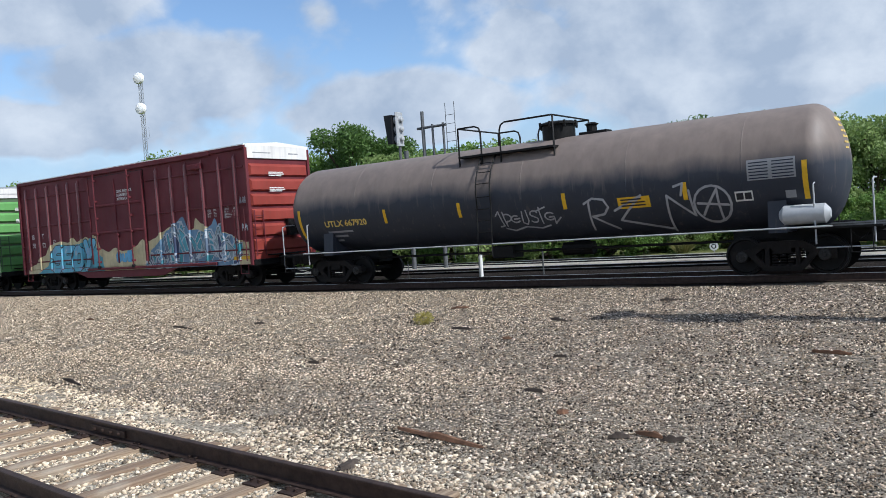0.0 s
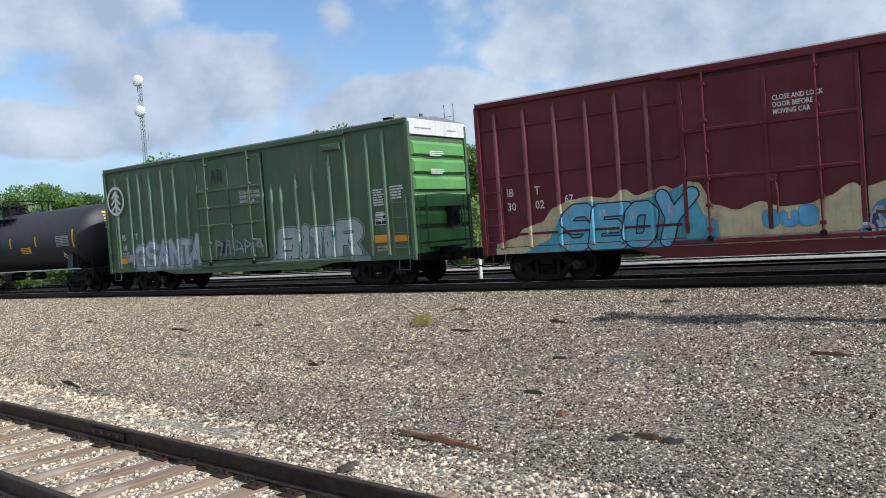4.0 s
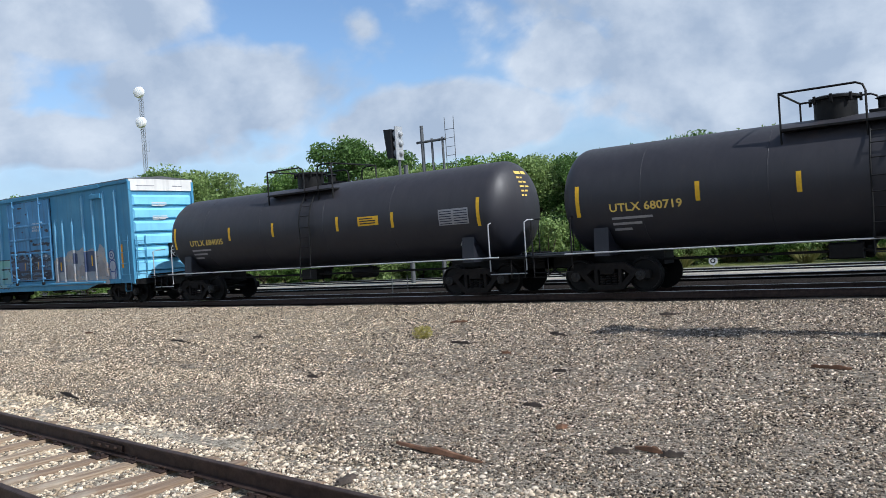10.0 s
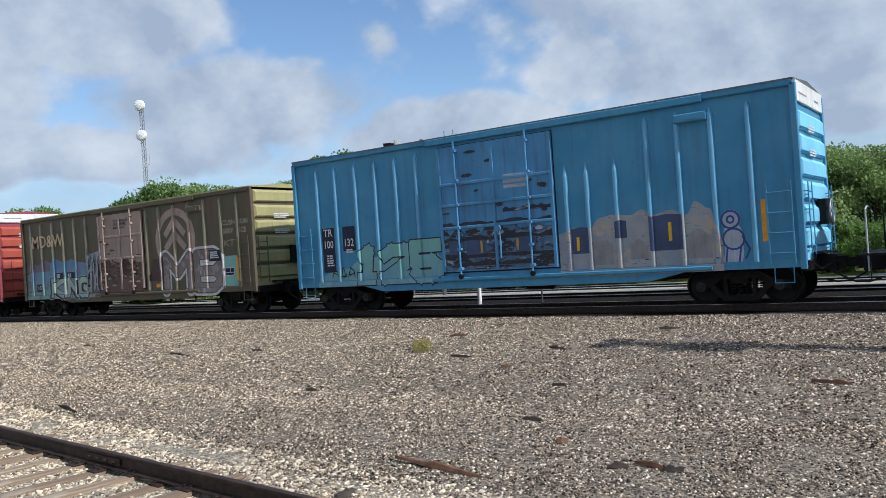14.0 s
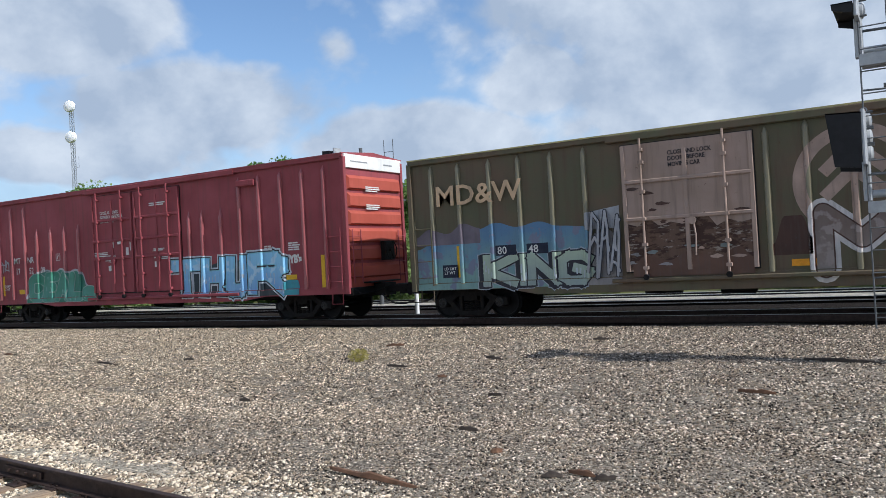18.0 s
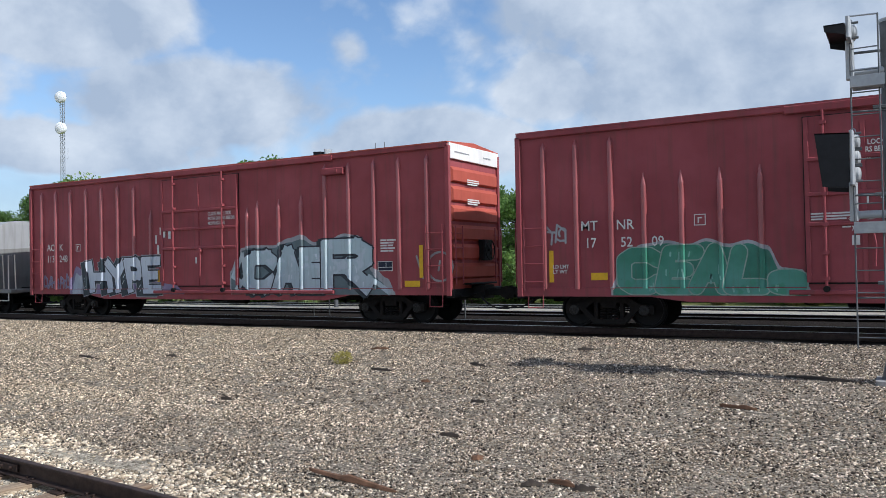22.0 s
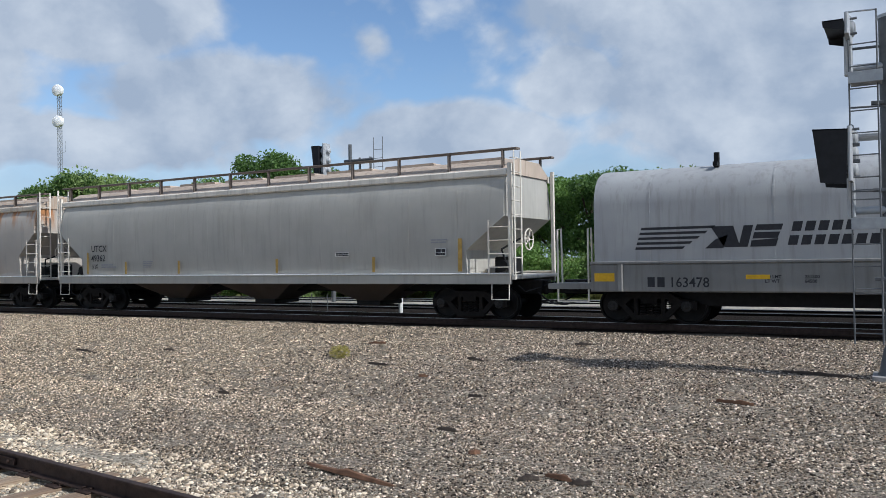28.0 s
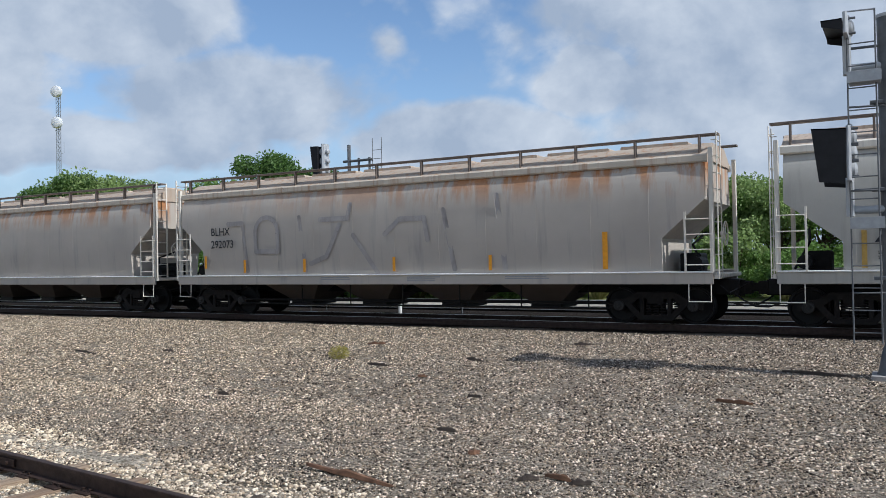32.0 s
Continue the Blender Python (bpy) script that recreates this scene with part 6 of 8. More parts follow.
# two black tank cars
TANK[:] = [1.41, 2.44]
TS = [(-6.9, 2.0, 2.8), (-3.79, 2.18, 2.64), (-1.55, 2.18, 2.64), (1.44, 2.18, 2.64), (3.7, 2.15, 2.62), (6.8, 2.0, 2.8)]
BR = (-1.92, -0.18, 0.45, 1.1)
tank_car(-65.03, 7.68, 6.34, P["black"], "dusty black tank car with yellow reflector strips", ("UTLX 680719", -6.05, 2.08, 0.2), (-5.2, -2.2, 0.8, 3.6), BR, -0.95, 0.1, (2.74, 2.02), TS, (5.95, 2.32), [(5.86, 1.66), (6.4, 1.42)])
tank_car(-81.8, 7.68, 6.34, P["black"], "black tank car with yellow stencilled numbers", ("UTLX 684005", -6.05, 2.08, 0.2), (-5.2, -2.2, 0.8, 3.6), BR, -0.95, 0.05, (2.74, 2.42), TS, (5.95, 2.32), [(6.1, 1.5)], grey_end=True)

# light blue boxcar
ba = (-6.75, -5.96, -5.11, -4.3, -3.5, -2.72)
bb = (2.1, 2.69, 3.47, 4.32, 5.09, 5.89, 6.73)
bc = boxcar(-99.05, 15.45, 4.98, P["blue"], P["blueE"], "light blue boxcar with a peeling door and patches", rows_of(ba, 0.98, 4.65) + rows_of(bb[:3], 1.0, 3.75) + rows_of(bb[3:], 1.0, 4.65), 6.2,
            [(-1.91, 1.77, (-1.25, 1.05), STD)], door_paint=P["blueD"], sill=(0.74, 0.64, 4.2), roof_mat=M["dgrey"], brake=True, latch=5.45, lit_post_paint=P["blueP"])
strips(bc, SHEET - 0.003, [(-6.4, 1.3, 2.72, 0.52), (-5.52, 1.95, 2.72, 0.52)], M["navy"], "dark_panel")
lettering(bc, SHEET - 0.01, [("TR", -6.6, 2.45, 0.24, 0.95), ("100", -6.62, 2.08, 0.24, 0.85), ("132", -5.75, 2.1, 0.24, 0.85)], M["stencil"])
bars(bc, SHEET - 0.01, [(-6.5, 1.85, 0.3, 5, 0.045), (-5.65, 2.0, 0.3, 2, 0.04)], M["stencil"])
patch(bc, -1.85, 1.72, 1.16, 2.3, FACE + 0.012, P["flakeblue"], seed=15, rag=0.16, label="dark flaked lower half of the door")
fr = random.Random(77)
for k in range(34):
    x, z = fr.uniform(-1.8, 1.66), fr.choice((fr.uniform(1.2, 2.25), fr.uniform(2.0, 2.7), fr.uniform(2.2, 4.5)))
    wd, ht = fr.uniform(0.05, 0.28), fr.uniform(0.03, 0.09)
    pts = [(x + wd * fr.uniform(0.55, 1) * math.cos(a), 0, z + ht * fr.uniform(0.5, 1) * math.sin(a)) for a in (0, 0.8, 1.6, 2.4, 3.2, 4.0, 4.8, 5.5)]
    y = FACE + 0.006 - 0.0002 * k
    part("paint_flake", MB().add([(p[0], y, p[2]) for p in pts], [tuple(range(8))]), (G["sky2"] if k % 3 else G["silver"]) if z < 2.2 else G["night"], bc)
for z, x0b, x1b in ((2.42, -1.85, 1.72), (2.02, -1.85, 1.72), (1.55, -1.85, 1.72), (1.32, -1.4, 1.2), (2.75, 0.2, 1.7)):
    rows3 = []
    for k in range(15):
        rows3.append((x0b + (x1b - x0b) * k / 14, z + fr.uniform(0.0, 0.09)))
    mb = MB()
    for (a, b), (c, d) in zip(rows3, rows3[1:]):
        mb.add([(a, FACE - 0.004, z - 0.06), (c, FACE - 0.004, z - 0.06), (c, FACE - 0.004, d), (a, FACE - 0.004, b)], [(0, 1, 2, 3)])
    part("bare_band", mb, P["flakeblue"] if z > 2.5 else G["night"], bc, "bare dark band where the paint has peeled")
for x, z, w3 in ((-0.75, 1.78, 0.62), (0.85, 1.78, 0.62), (-1.5, 1.8, 0.3)):
    part("paint_patch", MB().box(x - w3 / 2, x + w3 / 2, FACE - 0.01, FACE - 0.006, z - 0.2, z + 0.2), G["ink"], bc)
strips(bc, FACE - 0.012, [(-0.55, 1.62, 1.95, 0.07), (0.6, 1.62, 1.95, 0.07)], M["ochre"])
lettering(bc, FACE - 0.016, [("CLOSE AND LOCK\nDOORS BEFORE\nMOVING CAR", 0.28, 3.6, 0.1, 0.8)], M["stencil"])
bs = Side(ba + bb, [(-1.91, 1.77)])
wash(bc, bs, [(1.8, 1.95), (2.3, 2.1), (2.6, 2.0), (3.0, 2.3), (3.3, 2.35), (3.8, 2.3), (4.1, 2.42), (4.35, 2.25), (4.8, 2.35), (5.2, 2.2), (5.4, 2.5), (5.75, 2.3), (5.9, 1.9), (6.0, 1.5)], P["putty"], label="pale painted-over area")
for k, (a, b, c, d) in enumerate(((2.17, 1.42, 2.68, 2.1), (3.36, 1.75, 3.68, 2.2), (4.28, 1.38, 5.1, 2.25))):
    wash(bc, bs, [(a, d - 0.04), ((a + c) / 2, d), (c, d - 0.03)], G["ink"], z0=b, lift=0.006, name="paint_patch", label="dark blue painted-over patch", smooth=False)
for a, b, c, d in ((2.75, 1.1, 3.3, 1.7), (5.2, 1.15, 5.75, 1.75), (3.75, 1.2, 4.2, 1.6)):
    wash(bc, bs, [(a, d), ((a + c) / 2, d + 0.1), (c, d - 0.08)], G["ghost"], z0=b, lift=0.005, name="paint_patch")
strips(bc, SHEET - 0.014, [(4.78, 1.6, 2.05, 0.08), (2.35, 1.5, 1.85, 0.08)], M["yellow"])
wash(bc, bs, [(-6.9, 1.15), (-6.2, 1.35), (-5.6, 1.4), (-5.2, 1.6), (-4.3, 1.7), (-3.6, 1.8), (-2.9, 1.75), (-2.2, 1.7), (-1.92, 1.5)], G["one"], label="mint green sprayed ground")
piece(bc, bs, [("1", -5.45, -4.15, 0.85, 2.08, 0.02), ("2", -4.3, -2.85, 0.85, 2.05, 0.0), ("5", -3.15, -1.95, 0.85, 2.12, 0.0)], 0.19, G["one"], G["black"], None, 0.035, 0.0, gloss=None, label="mint sprayed block figures", seed=4)
graffiti(bc, wild(90, 3), -6.3, -5.3, 1.1, 1.4, SHEET - 0.008, G["black"], G["black"], None, 0.012, 0.004)
fig = MB()
ribbon(fig, [arc(6.2, 2.0, 0.2, 0, 360, 14), arc(6.2, 2.0, 0.08, 0, 360, 8), arc(6.25, 1.55, 0.24, 0, 360, 14), [(6.1, 1.35), (6.05, 1.0), (6.35, 1.0), (6.4, 1.35)], [(6.45, 1.6), (6.6, 1.3), (6.5, 1.1)]], 0.022, 0.006)
bk = MB()
ribbon(bk, [[(6.2, 2.0), (6.2, 2.02)], [(6.24, 1.7), (6.25, 1.2), (6.2, 1.05)]], 0.21, 0.002)
f1 = part("painted_figure", onto(bk, 0, SHEET - 0.004, 0), G["silver"], bc, "sprayed rounded cartoon shape")
part("outline", onto(fig, 0, SHEET - 0.008, 0), G["deep"], f1)
strips(bc, SHEET - 0.004, [(6.95, 1.45, 2.4, 0.12)], M["orange"])

# olive boxcar, lower than the rest
oa = (-7.04, -6.18, -5.24, -4.38, -3.48, -2.59)
ob2 = (2.47, 3.38, 4.25, 5.15, 6.08, 6.97)
oc = boxcar(-116.7, 15.45, 4.45, P["olive"], P["oliveE"], "faded olive boxcar with a rusty door and murals", rows_of(oa, 0.98, 4.25) + rows_of(ob2, 0.98, 4.25) + [(1.65, 1.0, 4.2)], 6.2,
            [(-1.62, 1.39, (-1.12, 0.77), (2.36, 3.25))], door_paint=P["oliveD"], white_top=0, sill=(0.72, 0.64, 4.0), roof_mat=P["oliveE"], latch=4.7, lit_post_paint=P["oliveP"])
lettering(oc, FACE - 0.003, [("MD&W", -6.9, 3.12, 0.54, 1.08)], G["amber"], "owner_mark", bold=0.012)
patch(oc, -1.55, 1.32, 1.15, 2.25, FACE + 0.012, P["flakerust"], seed=29, rag=0.2, label="rusted lower half of the door")
os2 = Side(oa + ob2 + (1.65,), [(-1.62, 1.39)])
wash(oc, os2, [(-7.6, 1.95), (-7.0, 2.15), (-6.3, 2.05), (-5.7, 2.4), (-5.1, 2.55), (-4.5, 2.4), (-3.9, 2.5), (-3.3, 2.35), (-2.7, 2.3), (-2.3, 1.9)], P["mural"], label="blue to mint sprayed ground of the mural")
wash(oc, os2, [(-7.6, 2.3), (-7.2, 2.5), (-6.6, 2.35), (-6.1, 2.6), (-5.6, 2.45)], G["mauve"], z0=2.05, lift=0.003)
wash(oc, os2, [(-2.62, 2.62), (-2.2, 2.68), (-1.75, 2.74)], G["chalk"], z0=2.2, lift=0.006, smooth=False, label="grey sprayed panel shape")
wash(oc, os2, [(-2.6, 1.5), (-2.4, 2.1), (-2.0, 2.15), (-1.75, 1.7)], G["ghost"], lift=0.007, label="grey sprayed shape")
graffiti(oc, wild(33, 3), -2.62, -1.72, 1.0, 2.55, SHEET - 0.09, G["chalk"], G["night"], None, 0.03, 0.022, label="tangled black and grey sprayed lines")
band(oc, FACE + 0.004, [(-1.45, 1.3), (-1.1, 1.5), (-0.6, 1.35), (-0.1, 1.55), (0.5, 1.4), (1.0, 1.6), (1.3, 1.35)], G["brown"])
piece(oc, os2, [("K", -5.55, -4.5, 0.85, 1.74, 0.0), ("I", -4.6, -4.1, 0.85, 1.72, 0.0), ("N", -4.25, -3.3, 0.85, 1.72, 0.0), ("G", -3.4, -2.45, 0.85, 1.7, 0.0)], 0.115, G["king"], G["night"], G["silver"], 0.035, 0.025, drop=(-0.1, -0.03), gloss=G["edge"], label="pale green sprayed block letters", seed=2)
strips(oc, SHEET - 0.012, [(-4.85, 1.68, 1.95, 0.6), (-3.95, 1.68, 1.95, 0.6)], M["navy"], "dark_panel")
lettering(oc, SHEET - 0.017, [("80", -5.1, 1.72, 0.2, 1.0), ("48", -4.2, 1.72, 0.2, 1.0)], M["stencil"])
strips(oc, SHEET - 0.012, [(-6.55, 1.15, 1.5, 0.5)], M["navy"], "dark_panel")
lettering(oc, SHEET - 0.017, [("LD LMT\nLT WT", -6.75, 1.36, 0.08, 1.0)], M["stencil"], bold=0.001)
strips(oc, SHEET - 0.012, [(-6.28, 1.15, 2.0, 0.1)], M["yellow"])
fr = random.Random(31)
for k in range(24):
    x, z = fr.uniform(-1.5, 1.25), fr.choice((fr.uniform(1.2, 2.3), fr.uniform(2.0, 3.2)))
    pts = [(x + fr.uniform(0.04, 0.22) * math.cos(a), 0, z + fr.uniform(0.02, 0.06) * math.sin(a)) for a in (0, 0.8, 1.6, 2.4, 3.2, 4.0, 4.8, 5.5)]
    part("paint_flake", MB().add([(p[0], FACE + 0.002 - 0.0002 * k, p[2]) for p in pts], [tuple(range(8))]), (G["ghost"], G["haze"], G["tan"])[k % 3] if z < 2.0 else G["umber"], oc)
rg = MB()
ribbon(rg, [arc(3.36, 2.86, 1.07, 0, 360, 40)], 0.135, 0.002)
for z in (3.62, 3.1):
    ribbon(rg, [[(2.83, z - 0.5), (3.36, z), (3.89, z - 0.5)]], 0.125, 0.006, True)
ribbon(rg, [[(3.36, 1.9), (3.36, 3.5)]], 0.07, 0.008)
part("emblem", os2.drape(rg), G["tan"], oc, "faded round emblem of chevrons")
wash(oc, os2, [(1.7, 1.6), (1.95, 2.2), (2.3, 2.2), (2.5, 1.7)], G["umber"], lift=0.004, z0=1.35, label="brown sprayed shape")
piece(oc, os2, [("M", 2.55, 4.35, 0.84, 2.4, 0.0), ("B", 4.4, 6.05, 0.84, 2.4, 0.0)], 0.17, G["mab"], G["umber"], G["white2"], 0.03, 0.1, gloss=G["white2"], square=False, label="brown letters with a broad pale outline", seed=6)
strips(oc, SHEET - 0.03, [(5.65, 1.95, 2.35, 0.66)], M["navy"], "dark_panel")
bars(oc, SHEET - 0.036, [(5.38, 2.3, 0.5, 4, 0.04)], M["stencil"])
lettering(oc, FACE, [("CLOSE AND LOCK\nDOORS BEFORE\nMOVING CAR", -0.5, 3.82, 0.1, 0.85)], M["kstencil"])
graffiti(oc, word("KT", 5.0, 0.4, 3), 6.2, 6.7, 2.45, 2.65, SHEET - 0.006, G["tan"], G["tan"], None, 0.015, 0.004)
lettering(oc, SHEET - 0.006, [("CUSH", 6.12, 3.2, 0.18, 1.05), ("SERV", 6.12, 2.9, 0.18, 1.05), ("ION", 7.02, 3.2, 0.18, 1.0), ("ICE", 7.02, 2.9, 0.18, 1.0)], G["cream2"])
strips(oc, SHEET - 0.004, [(6.45, 1.0, 2.1, 0.7)], G["mint"], "paint_patch")
strips(oc, SHEET - 0.009, [(6.82, 1.2, 2.05, 0.12), (2.3, 1.1, 1.25, 0.5), (4.65, 1.1, 1.22, 0.6)], M["orange"])
strips(oc, SHEET - 0.01, [(6.4, 1.4, 1.68, 0.5)], M["navy"], "data_panel")

# two red-brown boxcars
ma = (-8.57, -7.71, -6.82)
mc = (-6.02, -5.14, -4.27, -3.41)
md = (2.6, 3.22, 4.1)
me2 = (4.97, 5.83, 6.75, 7.63, 8.48)
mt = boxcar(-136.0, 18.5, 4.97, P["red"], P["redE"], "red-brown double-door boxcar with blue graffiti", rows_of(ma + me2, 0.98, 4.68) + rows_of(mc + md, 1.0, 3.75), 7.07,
            [(-2.51, -0.25, (-2.12, -0.75), STD[:2] + (3.75,)), (-0.15, 2.19, (0.3, 1.69), STD[:2] + (3.75,))], sill=(0.7, 0.68, 5.0), roof_mat=P["red"], white_top=0.4, latch=5.35, lit_post_paint=P["redP"])
lettering(mt, SHEET - 0.03, [("MT", -7.6, 2.42, 0.24, 0.95), ("NR", -6.7, 2.42, 0.24, 0.95), ("17", -7.5, 2.0, 0.24, 0.9), ("52", -6.6, 2.0, 0.24, 0.9), ("09", -5.85, 2.0, 0.24, 0.9), ("LD LMT\nLT WT", -8.35, 1.5, 0.09, 1.0)], M["stencil"])
lettering(mt, FACE, [("CLOSE AND LOCK\nBOTH DOORS BEFORE\nMOVING CAR", -2.0, 3.98, 0.11, 0.8)], M["stencil"])
bars(mt, FACE, [(0.7, 4.2, 0.9, 2, 0.04), (-2.4, 2.6, 0.8, 3, 0.035), (-1.8, 2.35, 0.5, 2, 0.03), (0.85, 2.6, 0.6, 2, 0.03), (1.1, 2.3, 0.5, 2, 0.03)], M["stencil"])
strips(mt, FACE - 0.004, [(-1.35, 2.75, 3.0, 0.12), (-0.95, 2.85, 2.95, 0.25), (-0.55, 2.45, 2.72, 0.14), (-0.35, 2.6, 2.9, 0.1), (-1.55, 1.9, 2.1, 0.15), (0.95, 1.95, 2.15, 0.15)], M["stencil"], "sticker")
strips(mt, SHEET - 0.004, [(-8.4, 1.15, 1.95, 0.12), (8.3, 1.0, 2.0, 0.14)], M["yellow"])
strips(mt, SHEET - 0.005, [(-7.15, 1.2, 1.38, 0.42), (7.0, 1.3, 1.45, 0.5)], M["yellow"], "label")
ms = Side(ma + mc + md + me2, [(-2.51, -0.25), (-0.15, 2.19)])
wash(mt, ms, [(-6.85, 1.0), (-6.6, 1.65), (-6.1, 2.05), (-5.5, 2.12), (-5.0, 2.02), (-4.6, 2.14), (-4.1, 2.0), (-3.7, 2.08), (-3.3, 1.95), (-3.0, 1.45), (-2.6, 1.4), (-2.45, 1.0)], G["chalk"], label="pale edge of a green sprayed piece")
wash(mt, ms, [(-6.8, 0.95), (-6.55, 1.6), (-6.1, 1.98), (-5.5, 2.05), (-5.0, 1.95), (-4.6, 2.07), (-4.1, 1.92), (-3.7, 2.0), (-3.3, 1.85), (-3.05, 1.38), (-2.65, 1.32), (-2.5, 0.95)], G["deepgreen"], lift=0.004)
piece(mt, ms, [("C", -6.7, -5.55, 0.86, 1.96, 0.0), ("E", -5.7, -4.75, 0.86, 2.0, 0.03), ("A", -4.95, -4.0, 0.86, 2.02, 0.02), ("L", -4.15, -3.15, 0.86, 1.98, 0.03), ("S", -3.3, -2.5, 0.86, 1.4, 0.0)], 0.17, G["gbub"], G["haze3"], None, 0.028, 0.0, gloss=G["mint"], square=False, label="green bubble letters with pale outlines", seed=21)
wash(mt, ms, [(2.0, 0.9), (2.1, 1.3), (2.4, 1.4), (2.9, 1.8), (4.2, 2.0), (5.2, 2.0), (6.2, 2.1), (6.8, 1.9), (6.9, 1.2), (7.2, 0.95)], G["ink2"], label="dark ground of the blue letters")
piece(mt, ms, [("T", 1.65, 3.15, 0.84, 2.14, 0.0), ("H", 3.05, 4.3, 0.84, 2.18, 0.01), ("U", 4.22, 5.3, 0.84, 2.18, 0.01), ("R", 5.2, 6.9, 0.84, 2.2, 0.0)], 0.2, G["thur"], G["night"], G["pale"], 0.05, 0.05, inline=G["aqua"], gloss=G["edge"], label="sky blue sprayed block letters", seed=11)
wash(mt, ms, [(6.75, 1.2), (6.9, 1.3), (7.3, 1.28), (7.35, 1.1)], G["teal"], lift=0.025, smooth=False, label="teal sprayed block")
lettering(mt, SHEET - 0.012, [("YB's", 7.0, 1.82, 0.24, 0.8)], M["stencil"], "sprayed_tag", bold=0.02)
lettering(mt, FACE, [("OPEN CLOSE", -1.68, 2.42, 0.065, 0.9), ("ASD", -1.62, 2.2, 0.1, 0.95), ("OPEN CLOSE", 0.78, 2.5, 0.065, 0.9), ("ASD", 0.85, 2.26, 0.1, 0.95)], M["stencil"], bold=0.001)
for q, a, z in ((mt, -4.86, 2.44),):
    fb = MB()
    for u0, u1, v0, v1 in ((0, 0.26, 0, 0.02), (0, 0.26, 0.24, 0.26), (0, 0.02, 0.02, 0.24), (0.24, 0.26, 0.02, 0.24), (0.08, 0.18, 0.16, 0.19), (0.08, 0.11, 0.06, 0.16)):
        fb.box(a + u0, a + u1, SHEET - 0.008, SHEET - 0.004, z + v0, z + v1)
    part("boxed_mark", fb, M["stencil"], q, "small white boxed mark")
bars(mt, SHEET - 0.006, [(5.95, 2.4, 0.35, 4, 0.035), (6.95, 2.45, 0.5, 4, 0.04)], M["stencil"])
graffiti(mt, wild(79, 2), -8.6, -7.95, 2.1, 2.6, SHEET - 0.006, G["chalk"], G["ghost"], None, 0.02, 0.01)

aa = (-8.62, -7.76, -6.89, -6.0, -5.13, -4.25)
ad = (5.04, 5.91, 6.8, 7.65, 8.58)
ak = boxcar(-156.6, 18.5, 4.98, P["red2"], P["redE"], "red-brown boxcar with silver and black graffiti", rows_of(aa + ad, 0.98, 4.7) + [(-3.4, 1.0, 4.6), (-2.54, 1.0, 3.72), (1.92, 1.0, 3.6), (2.35, 1.0, 3.77), (3.23, 1.0, 3.78), (4.12, 1.0, 3.85)], 7.05,
            [(-1.97, 1.55, (-1.31, 0.95), STD)], sill=(0.72, 0.66, 5.0), roof_mat=P["redE"], white_top=0.42, latch=5.4, lit_post_paint=P["red2P"])
lettering(ak, SHEET - 0.006, [("AO", -8.35, 2.45, 0.26, 0.95), ("K", -7.6, 2.45, 0.26, 0.95), ("113", -8.35, 2.02, 0.26, 0.85), ("248", -7.6, 2.02, 0.26, 0.9)], M["stencil"])
lettering(ak, FACE, [("CLOSE AND LOCK\nBOTH DOORS BEFORE\nMOVING CAR", 0.25, 3.4, 0.11, 0.8)], M["stencil"])
bars(ak, SHEET - 0.006, [(7.0, 2.4, 0.55, 5, 0.045)], M["stencil"])
strips(ak, SHEET - 0.006, [(7.15, 1.5, 1.78, 0.5)], M["navy"], "data_panel")
strips(ak, SHEET - 0.006, [(8.35, 1.3, 2.2, 0.12), (-2.2, 1.25, 1.65, 0.1), (2.05, 1.2, 1.6, 0.1), (4.9, 1.2, 1.6, 0.1)], M["yellow"])
strips(ak, SHEET - 0.007, [(8.05, 1.05, 1.22, 0.5)], M["yellow"], "label")
strips(ak, SHEET - 0.006, [(-2.3, 2.55, 2.85, 0.08), (-2.2, 2.2, 2.5, 0.1), (-2.08, 2.85, 3.1, 0.07), (-2.12, 1.95, 2.15, 0.08)], M["stencil"], "sticker")
strips(ak, FACE - 0.004, [(-0.25, 1.85, 2.05, 0.16), (-1.8, 2.75, 2.98, 0.1), (-1.55, 2.7, 2.95, 0.12)], M["stencil"], "sticker")
ks = Side(aa + ad + (-3.4, -2.54, 1.92, 2.35, 3.23, 4.12), [(-1.97, 1.55)])
wash(ak, ks, [(-6.95, 1.3), (-6.6, 1.85), (-6.2, 1.7), (-5.6, 1.4), (-4.0, 1.3), (-2.4, 1.3), (-1.9, 1.2), (-1.3, 1.15), (-0.9, 0.9)], G["lilac"], label="dull lilac sprayed ground")
wash(ak, ks, [(-6.8, 1.2), (-6.6, 1.6), (-6.4, 1.5), (-6.2, 1.55), (-6.05, 1.1)], G["silver"], lift=0.004)
piece(ak, ks, [("H", -5.9, -4.62, 0.85, 2.06, -0.03), ("Y", -4.9, -3.75, 0.85, 2.08, -0.03), ("P", -3.85, -2.9, 0.85, 2.1, -0.04), ("E", -3.0, -2.02, 0.85, 2.12, -0.02)], 0.15, G["hyp"], G["night"], G["chalk"], 0.04, 0.03, drop=(-0.3, -0.06), drop_mat=G["ink2"], hatch=G["pale"], gloss=G["pale"], label="silver sprayed block letters with black depth", seed=4)
wash(ak, ks, [(1.2, 1.55), (1.65, 2.3), (2.1, 2.38), (3.0, 2.35), (3.6, 2.55), (4.1, 2.65), (4.6, 2.4), (5.1, 2.45), (5.7, 2.62), (6.2, 2.55), (6.6, 2.1), (6.75, 1.6), (7.2, 1.3), (7.5, 0.9)], G["chalk"], label="pale halo of the grey letters")
